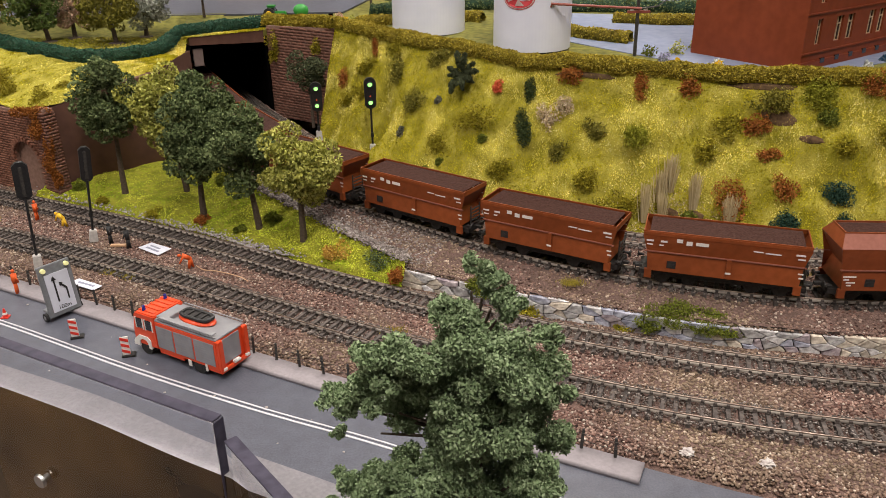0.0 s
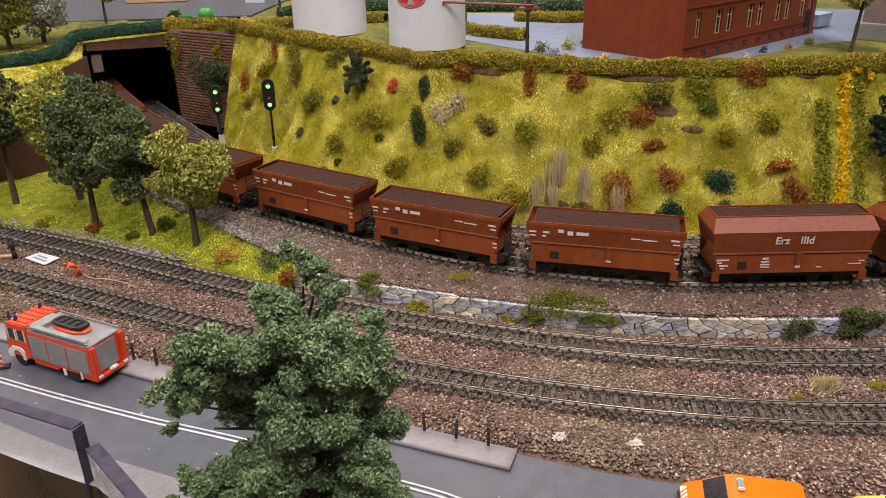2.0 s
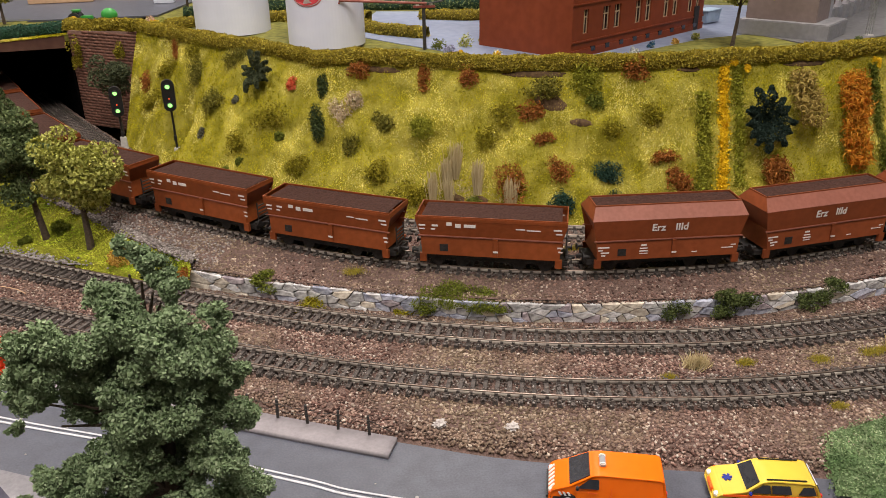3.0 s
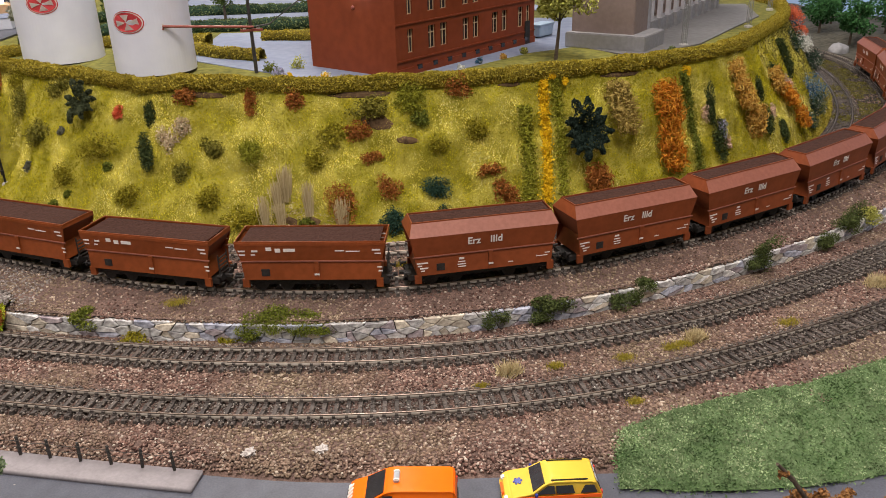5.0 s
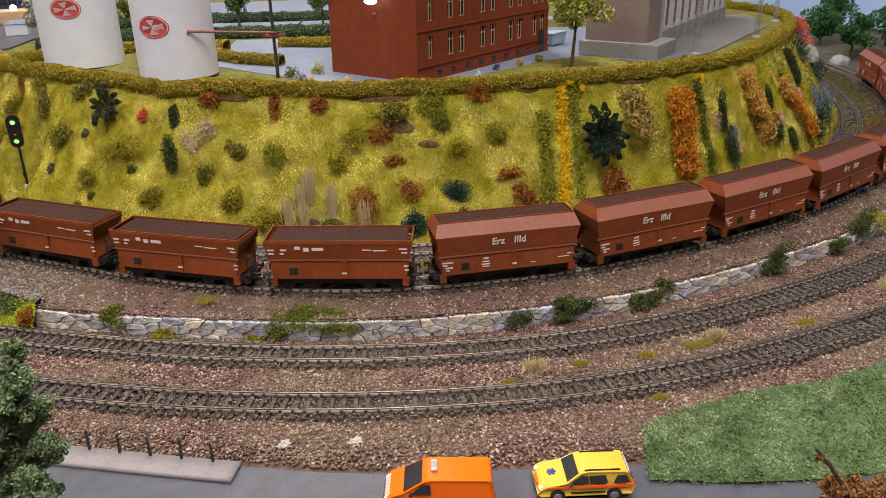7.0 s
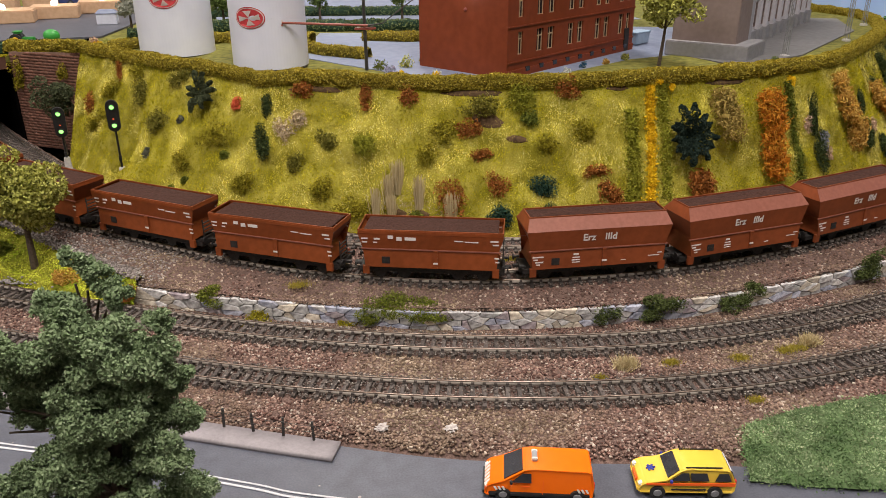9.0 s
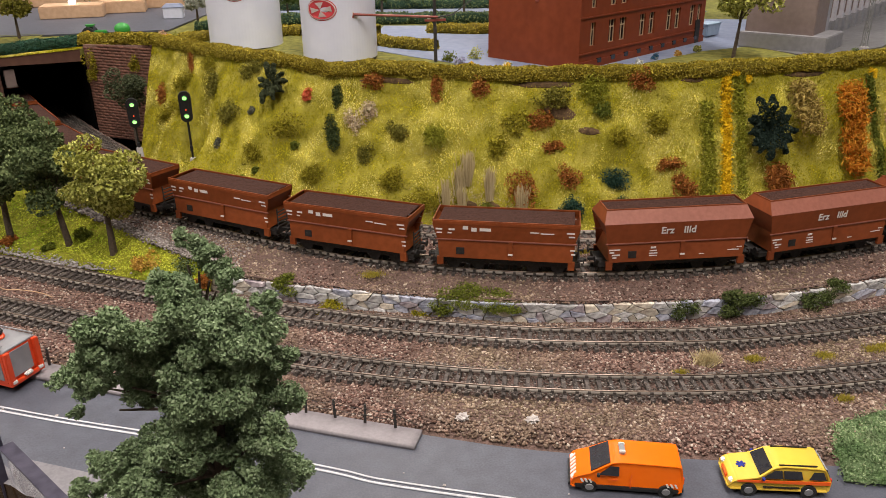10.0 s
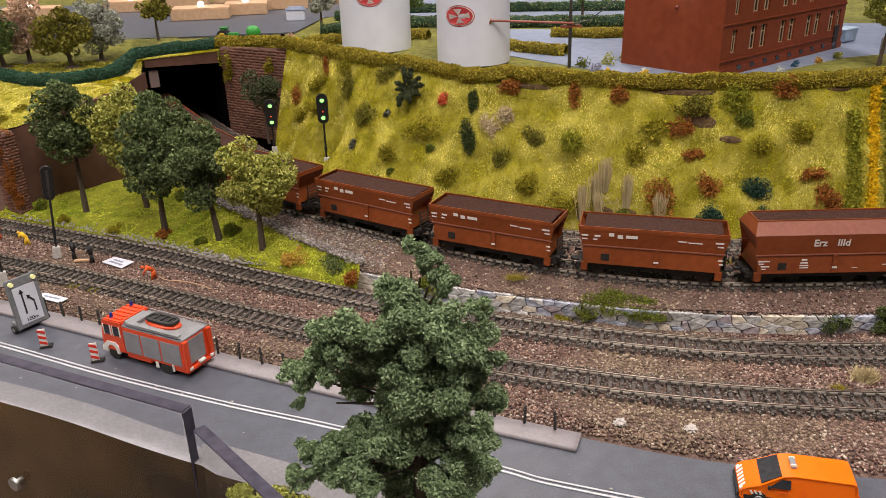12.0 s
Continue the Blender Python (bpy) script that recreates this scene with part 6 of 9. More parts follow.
# big dark shrubs with fan-like branches
def fan_shrub(u, f, w, leafmat, label, petals=9, start=0.2, wide=0.30):
    """Broad frond-like branches that spread from one root and curl up at their tips."""
    c, nv = on_slope(np.array([u]), np.array([f]))[0], bank_normal(u, f)
    sv = np.cross((0, 0, 1), nv)
    sv /= np.linalg.norm(sv)
    uv = np.cross(nv, sv)
    q = []
    for a in np.linspace(start, start + 2 * math.pi, petals, endpoint=False) + rng.uniform(-0.16, 0.16, petals):
        ln, n = w * rng.uniform(0.72, 1.15), 800
        t = rng.uniform(0.02, 1, n) ** 0.75
        wd = ln * wide * t ** 0.7 * np.clip(1.06 - t ** 2.5, 0, 1) * (1.1 + 0.4 * np.sin(t * 15 + a * 7))
        e2 = rng.uniform(-1, 1, n)
        d, e = sv * math.cos(a) + uv * math.sin(a), -sv * math.sin(a) + uv * math.cos(a)
        lift = 0.002 + ln * 0.62 * np.sin(t * 2.1) * (1 - 0.25 * e2 * e2)
        q.append(d * (t * ln)[:, None] + e * (e2 * wd)[:, None] + nv * (lift + rng.normal(0, 0.0005, n))[:, None])
    ob = heap("shrub", np.vstack(q), 0.0011, leafmat, rng, "leaf")
    ob.location = c
    return tagged(ob, label, "shrub")


LEAF["petrol"] = bits("leaf_petrol", [(0.010, 0.021, 0.015), (0.017, 0.032, 0.023), (0.032, 0.050, 0.038)])
LEAF["sage"] = bits("leaf_sage", [(0.04, 0.05, 0.024), (0.065, 0.078, 0.038), (0.10, 0.115, 0.058)])
fan_shrub(0.162, 0.82, 0.0185, LEAF["sage"], "dark sage-green spreading shrub on the bank", 10, 0.3, 0.24)
fan_shrub(0.4560, 0.565, 0.0250, LEAF["petrol"], "large dark petrol-green fan-shaped shrub on the bank", 13, 0.35, 0.30)
# pale dry grass round the reeds
k_ = 2600
p = on_slope(np.clip(rng.normal(0.269, 0.013, k_), 0.235, 0.305), np.abs(rng.normal(0.0, 0.12, k_)))
tagged(heap("dry_grass", p, 0.0011, M_STRAW, rng, "leaf"), "pale dry grass at the foot of the reeds", "grass", kind="stuff")
# bare soil showing under the hedge and in the bank
def patch(at_u, at_f, w, h, material, name, label, category, lift=0.0008):
    cu, cf = np.linspace(-1, 1, 15), np.linspace(-1, 1, 11)
    v, fc = [], []
    for b in cf:
        for a in cu:
            k = 1 / max(1e-6, max(abs(a), abs(b))) * math.hypot(a, b) if (a or b) else 1
            k = 1 / max(1, k) * (1 + 0.25 * noise.noise(Vector((a * 2 + at_u * 90, b * 2, at_f * 9))))
            p = on_slope(np.array([at_u + a * k * w / 1.05 / HEDGE.length]), np.array([at_f + b * k * h / 0.13]))[0]
            e = max(abs(a), abs(b))
            v.append(p + bank_normal(at_u, at_f) * (lift * 0.4 + 0.0009 * (1 - e) - 0.002 * (e > 0.95)))
    for j in range(10):
        for i in range(14):
            fc.append((j * 15 + i, j * 15 + i + 1, (j + 1) * 15 + i + 1, (j + 1) * 15 + i))
    return tagged(raw(name, v, fc, material, None, "", True), label, category)


for u, f, w, h in ((0.347, 0.76, 0.0127, 0.010), (0.355, 0.62, 0.010, 0.004), (0.266, 0.13, 0.0054, 0.0039), (0.278, 0.13, 0.0054, 0.0039), (0.35, 0.955, 0.03, 0.004), (0.25, 0.95, 0.03, 0.0035), (0.515, 0.955, 0.022, 0.0035), (0.44, 0.965, 0.012, 0.003)):
    patch(u, f, w, h, M_SOIL, "soil_patch", "bare brown soil showing through the grass bank", "soil")
# bundles of dry reed
def reed(u, f, w, h, label="upright bundle of dry straw-coloured reed"):
    c = on_slope(np.array([u]), np.array([f]))[0]
    n = 90
    base = np.c_[rng.normal(0, w * 0.35, n), rng.normal(0, w * 0.35, n), np.zeros(n)]
    tip = base * 1.9 + np.c_[rng.normal(0, w * 0.25, n), rng.normal(0, w * 0.25, n), h * rng.uniform(0.75, 1.1, n)]
    d = np.c_[np.full(n, 0.0003), np.zeros(n), np.zeros(n)]
    v = np.stack([base - d, base + d, tip + d * 0.5, tip - d * 0.5], 1).reshape(-1, 3)
    ob = raw("reed", v, np.arange(4 * n).reshape(n, 4), M_STRAW)
    ob.location = c + np.array((0, -0.001, -0.001))
    return tagged(ob, label, "reed")


for u, f, w, h in ((0.2505, 0.07, 0.0040, 0.030), (0.2585, 0.06, 0.0040, 0.026), (0.2695, 0.26, 0.005, 0.028), (0.2620, 0.19, 0.0045, 0.026), (0.2775, 0.17, 0.0035, 0.028), (0.2895, 0.06, 0.0049, 0.029)):
    reed(u, f, w, h)

# ---- trees ----
def tree(base, h, crown_c, crown_r, leafmat, label, rng, n=2600, leaf=0.0016, lobes=16, small=0.010, trunk_r=0.0026, lean=(0, 0), shape="leaf", clump=False):
    """A tapered trunk, limbs that reach into the crown, and a crown of leaves in uneven clumps."""
    tr = thing("tree", label, "tree", Matrix.Translation(base))
    lb = lobes_in(rng, crown_c, np.array(crown_r) * (0.92 if clump else 0.86), lobes, small)
    lb += [(np.array(crown_c) + np.array(crown_r) * d, np.array(crown_r) * 0.42) for d in ((0.1, -0.1, 0.15), (-0.25, 0, -0.2), (0.25, 0.1, -0.15))]
    bm = B()
    top = Vector((crown_c[0] + lean[0], crown_c[1] + lean[1], crown_c[2] + crown_r[2] * 0.3))
    pts = [Vector((0, 0, -0.001)).lerp(top, t) + Vector((noise.noise(Vector((t * 3, base[0] * 50, 0))), noise.noise(Vector((t * 3, 9, base[1] * 50))), 0)) * 0.002 * t for t in np.linspace(0, 1, 6)]
    for k in range(5):
        rod(bm, pts[k], pts[k + 1], trunk_r * (1.25 - k * 0.2), trunk_r * (1.25 - (k + 1) * 0.2), 8)
    part("trunk", bm, M_BARK, tr)
    bm = B()
    for c, r in lb[:9]:
        st = pts[2].lerp(pts[4], rng.uniform(0.1, 0.9))
        rod(bm, st, st.lerp(Vector(c), 0.85), trunk_r * 0.38, trunk_r * 0.12, 5)
    part("branchwork", bm, M_BARK, tr)
    q = crown_points(rng, lb, n, 0.72 if clump else 0.4)
    tagged(heap("crown", q, leaf, leafmat, rng, shape, tr), kind="stuff")
    return tr


rng = np.random.RandomState(31)
for (x, y), cx, cz, rx, rz, lm, lab in (
    ((-0.3095, 0.7125), 0.002, 0.090, 0.036, 0.044, "deep", "dark green broadleaf model tree on the meadow"),
    ((-0.2455, 0.7030), -0.010, 0.078, 0.038, 0.043, "lime", "yellow-green broadleaf model tree on the meadow"),
    ((-0.2134, 0.6440), 0.001, 0.074, 0.029, 0.038, "deep", "large dark green broadleaf model tree on the meadow"),
    ((-0.1585, 0.6185), -0.008, 0.072, 0.028, 0.037, "deep", "green broadleaf model tree on the meadow"),
    ((-0.1870, 0.6950), -0.030, 0.072, 0.022, 0.028, "deep", "green broadleaf model tree half hidden in the row"),
    ((-0.1148, 0.5850), 0.001, 0.065, 0.031, 0.032, "lime", "light green broadleaf model tree beside the upper track"),
):
    tree((x, y, meadow_z(x, y)), 0.13, (cx, 0, cz), (rx, rx * 0.85, rz), LEAF[lm], lab, rng, 12500, 0.0016, 46, 0.0098, 0.0026, clump=True)
# shrubs on the meadow
for u, f, r, kind, lab in ((0.10, 0.35, 0.008, "moss", "dark green tuft on the meadow by the wall"), (0.20, 0.12, 0.007, "olive", "olive tuft on the meadow"), (0.36, 0.10, 0.010, "olive", "brown-green bush at the meadow's edge"), (0.50, 0.14, 0.008, "rust", "rust-red bush at the meadow's edge"), (0.60, 0.20, 0.006, "moss", "small dark bush under the trees"), (0.855, 0.42, 0.012, "gold", "olive-brown bush near the meadow's tip"), (0.945, 0.5, 0.012, "deep", "dark green bush at the meadow's tip"), (0.99, 0.35, 0.0085, "rust", "orange-red bush at the meadow's tip"), (0.47, 0.75, 0.009, "moss", "dark shrub under the trees"), (0.68, 0.6, 0.008, "moss", "dark low shrub beside a trunk")):
    c = on_meadow(np.array([u]), np.array([f]))[0]
    bush("bush", c, (r * 1.15, r * 1.15), LEAF[kind], lab, "bush", rng, 620, 0.0011, (0, -0.3, 1), 0.95)
# low plants on the wall and in the ballast
for x, off, r, kind, h in ((0.150, 0.003, 0.017, "moss", 0.24), (0.166, 0.005, 0.017, "moss", 0.2), (0.184, 0.005, 0.014, "moss", 0.2), (0.136, -0.001, 0.009, "moss", 0.6), (0.126, 0.003, 0.009, "olive", 0.3), (0.302, 0.0, 0.0085, "moss", 1.2), (0.341, 0.001, 0.012, "moss", 0.9), (0.351, 0.0, 0.010, "moss", 1.2), (0.334, -0.001, 0.008, "deep", 1.0), (0.398, -0.003, 0.009, "moss", 0.5), (0.410, -0.002, 0.009, "moss", 0.6), (0.422, 0.001, 0.008, "moss", 0.7), (0.533, 0.0, 0.009, "moss", 1.9), (0.526, 0.0, 0.008, "deep", 1.2), (0.537, 0.003, 0.0085, "deep", 3.2), (0.612, -0.003, 0.011, "moss", 0.8), (0.640, 0.001, 0.012, "moss", 1.0), (0.655, 0.003, 0.013, "moss", 1.2), (0.672, 0.003, 0.012, "lime", 0.8), (0.03, 0.004, 0.012, "moss", 0.4), (0.055, -0.008, 0.014, "olive", 0.35)):
    p = WALL.at(WALL.s_of_x(x) + 0.0) + np.array((0, off))
    z = 0.015 if off > 0 else 0.008
    if kind == "olive":
        z = 0.003
    bush("creeper", (p[0], p[1], z), (r * 1.3, r * 0.95), LEAF["wallgreen" if kind in ("moss", "deep") and x > 0.3 else kind], "green creeping plant over the stone wall", "creeper", rng, int(4.5e6 * r * r) + 160, 0.0011, (0, -0.6, 0.8), h)
M_TUFT = bits("grass_tuft_blades", [(0.30, 0.24, 0.03), (0.42, 0.34, 0.04), (0.24, 0.22, 0.03), (0.5, 0.4, 0.08)])
for x, y, r, dry in ((0.323, 0.354, 0.006, 0), (0.292, 0.356, 0.007, 1), (0.270, 0.347, 0.004, 0), (0.405, 0.351, 0.0065, 0), (0.415, 0.352, 0.006, 0), (0.426, 0.3555, 0.006, 1), (0.500, 0.355, 0.009, 0), (0.604, 0.383, 0.010, 1), (0.370, 0.3495, 0.006, 0), (0.352, 0.303, 0.005, 0), (-0.025, 0.428, 0.006, 0), (-0.035, 0.455, 0.010, 0), (-0.262, 0.553, 0.009, 0), (-0.245, 0.544, 0.007, 0), (0.128, 0.447, 0.0, 0), (0.09, 0.483, 0.009, 2), (0.215, 0.503, 0.006, 2), (0.255, 0.492, 0.006, 2), (0.17, 0.515, 0.006, 2), (0.10, 0.55, 0.006, 2), (0.47, 0.497, 0.006, 2), (0.53, 0.51, 0.008, 2), (0.60, 0.535, 0.007, 2), (-0.42, 0.665, 0.008, 0)):
    if not r:
        continue
    n = 620
    z = float(upper_z(x)) if dry == 2 else 0.0025
    q = np.c_[rng.normal(0, r * 0.5, n), rng.normal(0, r * 0.32, n), np.zeros(n)]
    ob = heap("grass_tuft", q, 0.0065 if dry == 1 else 0.0024, M_STRAW if dry == 1 else M_TUFT, rng, "hair", full=False)
    ob.location = (x, y, z)
    tagged(ob, "dry pale grass tuft in the ballast" if dry == 1 else "small olive-yellow grass tuft in the ballast", "grass tuft")

# ---- road furniture ----
kerb = sweep("kerb", ROAD_FAR, np.zeros(len(ROAD_FAR.s)), [(-0.0145, -0.0005), (0.0005, -0.0005), (0.0005, 0.0028), (-0.0135, 0.0028), (-0.0145, 0.0022)], M_KERB, None, "", 0.0, ROAD_FAR.s_of_x(0.105))
bm = bmesh.new()
bm.from_mesh(kerb.data)
bmesh.ops.holes_fill(bm, edges=bm.edges[:], sides=6)
bm.to_mesh(kerb.data)
bm.free()
tagged(kerb, "pale grey raised kerb strip along the road", "kerb", kind="structure")
for w in (-0.0007, 0.0026):
    ln = Line([(-0.62, 0.632), (-0.45, 0.546), (-0.316, 0.480), (-0.2, 0.4175), (-0.11, 0.373), (-0.036, 0.340), (0.052, 0.296), (0.086, 0.2785), (0.2, 0.234), (0.3, 0.205)])
    o = 0.00075 if w < 0 else 0.0006
    sweep("road_line", ln.offset(w), np.zeros(len(ln.s)), [(-o, 0.0002), (o, 0.0002), (o, 0.0005), (-o, 0.0005)], M_LINE)
for ob in [o for o in bpy.data.objects if o.name.startswith("road_line")]:
    tagged(ob, "white painted line along the road", "road marking", kind="structure")
ob = link_bm("road_line", box(B(), (0.449, 0.1945, 0.0004), (0.03, 0.0016, 0.0003), 0, None), M_LINE)
tagged(ob, "short white dash on the road", "road marking", kind="structure")


def fence_post(x, y, tall=0.0125):
    p = thing("fence_post", "dark wooden fence post on the kerb", "fence post", Matrix.Translation((x, y, 0.0026)) @ Matrix.Rotation(random.uniform(-0.06, 0.06), 4, "Y"), "posts along the kerb")
    bm = box(B(), (0, 0, tall / 2), (0.0016, 0.0015, tall), 0.0002, None, (0.85, 0.85))
    part("post", bm, M_POST, p)
    bm = B()
    for z in (0.45, 0.8):
        box(bm, (0, -0.0009, tall * z), (0.0019, 0.0004, 0.0006))
    part("clip", bm, M_POST, p)
    return p


posts = []
s = ROAD_FAR.s_of_x(-0.40)
while s < ROAD_FAR.s_of_x(0.104):
    p = ROAD_FAR.at(s)
    n = ROAD_FAR.way(s)
    q = p + np.array((n[1], -n[0])) * 0.0012
    fence_post(q[0], q[1])
    posts.append(q)
    s += 0.01835
wire = thing("fence_wire", "thin slack wires between the kerb posts", "fence wire")
for k in range(len(posts) - 1):
    bm = B()
    a, b = posts[k], posts[k + 1]
    for z in (0.0082, 0.0123):
        mid = (a + b) / 2
        rod(bm, (a[0], a[1], z), (mid[0], mid[1], z - 0.0009), 0.00016, seg=4)
        rod(bm, (mid[0], mid[1], z - 0.0009), (b[0], b[1], z), 0.00016, seg=4)
    part("wire", bm, M_POST, wire)
bm = B()
a = posts[-1]
rod(bm, (a[0], a[1], 0.0123), (a[0] + 0.012, a[1] + 0.0005, 0.0025), 0.0002, seg=4)
part("wire", bm, M_POST, wire)


# ---- signals ----
def light_signal(x, y, z, mast, label, lit, heading, concrete=0.013, head=0.031, w=0.0060, lean=0.0):
    sg = thing("railway_signal", label, "railway signal", Matrix.Translation((x, y, z)) @ Matrix.Rotation(lean, 4, "Y") @ Matrix.Rotation(heading, 4, "Z"), "light signals beside the tracks")
    part("base", box(B(), (0, 0, concrete / 2), (0.0072, 0.0060, concrete), 0.0006, None, (0.8, 0.8)), M_CONCRETE, sg, "pale concrete foot")
    part("mast", rod(B(), (0, 0, concrete), (0, 0, mast), 0.00105, seg=8), M_BLACK, sg)
    bm = B()
    n = 18
    h = head / 2
    if lit:
        out = [(w * math.cos(t), (h - w) * (1 if math.sin(t) >= 0 else -1) + w * math.sin(t) + mast + h - 0.001) for t in np.linspace(0, 2 * math.pi, n, endpoint=False)]
    else:
        c = w * 0.55
        out = [(a, b + mast + h - 0.001) for a, b in ((w, c - h), (w, h - c), (w - c, h), (c - w, h), (-w, h - c), (-w, c - h), (c - w, -h), (w - c, -h))]
        part("back_rail", box(B(), (0, 0.0006, mast + h * 0.9), (0.0026, 0.0014, head * 0.8), 0.0003), M_POST, sg)
    prism(bm, out, -0.0042, 0.0)
    part("head_plate", bm, M_BLACK, sg)
    for dx, dz in ((0, 0.62), (0, -0.62), (0.0, -0.2)):
        zc = mast + h - 0.001 + dz * (h - 0.001)
        if dz == -0.2 and not lit:
            continue
        small = dz == -0.2
        lamp = part("lamp", rod(B(), (dx, -0.0042, zc), (dx, -0.0055 if not small else -0.0046, zc), 0.0021 if not small else 0.0007, seg=14), M_SIGNALGREEN if lit and not small else (M_REDDOT if lit else M_GLASSDARK), sg, "glowing green signal lamp" if lit and not small else "")
        if not small:
            bm = B()
            hood = [(0.0028 * math.cos(t), zc + 0.0028 * math.sin(t)) for t in np.linspace(-0.2, math.pi + 0.2, 10)]
            hood += [(0.0024 * math.cos(t), zc + 0.0024 * math.sin(t)) for t in np.linspace(math.pi + 0.2, -0.2, 10)]
            prism(bm, [(a + dx, b) for a, b in hood], -0.0085, -0.0042)
            part("hood", bm, M_BLACK, lamp)
    for zz in (mast * 0.45,):
        part("mast_box", box(B(), (0, -0.0018, zz), (0.003, 0.0022, 0.005), 0.0003), M_BLACK, sg)
    return sg


light_signal(-0.0700, 0.7620, 0.0285, 0.0515, "black two-lamp signal showing green on a concrete foot", True, 0.12)
light_signal(-0.1310, 0.8080, 0.0300, 0.0360, "black two-lamp signal showing green beside the tunnel", True, 0.18)
light_signal(-0.3255, 0.5620, 0.0020, 0.0610, "dark unlit light signal between the lower tracks", False, math.pi + 0.5, 0.013, 0.030, 0.0056, 0.055)
light_signal(-0.3035, 0.6170, 0.0020, 0.0560, "dark unlit light signal beside the inner lower track", False, math.pi + 0.5, 0.011, 0.030, 0.0046, 0.10)


# ---- vehicles ----
def wheel(parent, x, y, r, w, hub=M_HUB):
    wh = part("wheel", rod(B(), (x, y - w / 2, r), (x, y + w / 2, r), r, seg=20), M_TYRE, parent)
    s = 1 if y > 0 else -1
    part("rim", rod(B(), (x, y + s * (w / 2 - 0.0002), r), (x, y + s * (w / 2 + 0.0003), r), r * 0.6, r * 0.5, 14), hub, wh)
    return wh


def fire_engine(m):
    """Cab at +x; lockers along both sides; roof with a rubber boat."""
    fe = thing("fire_engine", "red and silver model fire engine parked on the road", "fire engine", m)
    W = 0.0270
    bm = B()
    prism(bm, [(0.0170, 0.0075), (0.0385, 0.0075), (0.0400, 0.0120), (0.0398, 0.0190), (0.0372, 0.0318), (0.0345, 0.0335), (0.0170, 0.0335)], -W / 2, W / 2)
    bmesh.ops.bevel(bm, geom=bm.edges[:], offset=0.0008, segments=2, affect="EDGES")
    part("cab", bm, M_FIRERED, fe, smooth=False)
    bm = B()
    for k in range(5):
        box(bm, (0.027, -W / 2 + 0.004 + k * 0.0047, 0.0338), (0.015, 0.0022, 0.0009), 0.0002)
    part("cab_roof_ribs", bm, M_FIRERED, fe)
    bm = B()
    vs = [bm.verts.new(p) for p in ((0.0402, -0.011, 0.0200), (0.0402, 0.011, 0.0200), (0.0381, 0.011, 0.0295), (0.0381, -0.011, 0.0295))]
    bm.faces.new(vs)
    bmesh.ops.solidify(bm, geom=bm.faces[:], thickness=0.0005)
    part("windscreen", bm, M_GLASSDARK, fe)
    for s in (-1, 1):
        for x0, x1 in ((0.0285, 0.0352), (0.0195, 0.0262)):
            wd = part("side_window", box(B(), ((x0 + x1) / 2, s * (W / 2 + 0.0002), 0.0252), (x1 - x0, 0.0006, 0.0078), 0.0003), M_GLASSDARK, fe)
            bm = B()
            for xx in (x0, x1):
                box(bm, (xx, s * (W / 2 + 0.0004), 0.0252), (0.0006, 0.0006, 0.0086))
            part("window_frame", bm, M_WHITEPLASTIC, wd)
        part("cab_arch", prism(B(), [(0.0235, 0.0060), (0.0235, 0.0128), (0.0262, 0.0152), (0.0345, 0.0152), (0.0395, 0.0110), (0.0405, 0.0062), (0.0352, 0.0062), (0.0345, 0.0105), (0.0320, 0.0125), (0.0290, 0.0125), (0.0265, 0.0105), (0.0258, 0.0060)], s * (W / 2 - 0.0015), s * (W / 2 + 0.0006)), M_WHITEPLASTIC, fe, "white front mudguard")
    part("bumper", box(B(), (0.0400, 0, 0.0075), (0.003, W + 0.0006, 0.0042), 0.0006), M_WHITEPLASTIC, fe, "white front bumper")
    body = part("body", box(B(), (-0.0115, 0, 0.0190), (0.0570, W, 0.0225), 0.0005), M_FIRERED, fe)
    part("skirt", box(B(), (0.0050, 0, 0.0072), (0.0235, W - 0.001, 0.0045), 0.0004), M_FIRERED, fe)
    part("skirt", box(B(), (-0.0345, 0, 0.0072), (0.0110, W - 0.001, 0.0045), 0.0004), M_FIRERED, fe)
    for s in (-1, 1):
        for x0, x1 in ((0.0005, 0.0160), (-0.0180, -0.0010), (-0.0375, -0.0195)):
            sh = part("locker_shutter", box(B(), ((x0 + x1) / 2, s * (W / 2 + 0.0001), 0.0188), (x1 - x0, 0.0006, 0.0170), 0.0001), M_SILVER, fe, "silver roller shutter")
            bm = B()
            for k in range(9):
                box(bm, ((x0 + x1) / 2, s * (W / 2 + 0.00042), 0.0112 + k * 0.0019), (x1 - x0 - 0.0004, 0.0001, 0.0005))
            tagged(part("shutter_relief", bm, M_SILVER, sh), kind="stuff")
        part("side_marker", box(B(), (-0.0130, s * (W / 2), 0.0062), (0.0028, 0.001, 0.0050), 0.0003), M_WHITEPLASTIC, fe)
        part("side_marker", box(B(), (-0.0285, s * (W / 2), 0.0072), (0.0018, 0.001, 0.0060), 0.0003), M_WHITEPLASTIC, fe)
    part("roof_deck", box(B(), (-0.0115, 0, 0.0306), (0.0570, W - 0.0006, 0.0012), 0.0003), M_SILVER, fe, "silver walk-on roof")
    part("roof_box", box(B(), (0.0110, 0.002, 0.0325), (0.0100, 0.0190, 0.0032), 0.0004), M_SILVER, fe)
    bm = B()
    for s in (-1, 1):
        box(bm, (-0.0125, s * (W / 2 - 0.0008), 0.0328), (0.0545, 0.0007, 0.0007))
        for x in (-0.038, -0.026, -0.014, -0.002, 0.010):
            box(bm, (x, s * (W / 2 - 0.0008), 0.0320), (0.0007, 0.0007, 0.0016))
    part("roof_rail", bm, M_SILVER, fe)
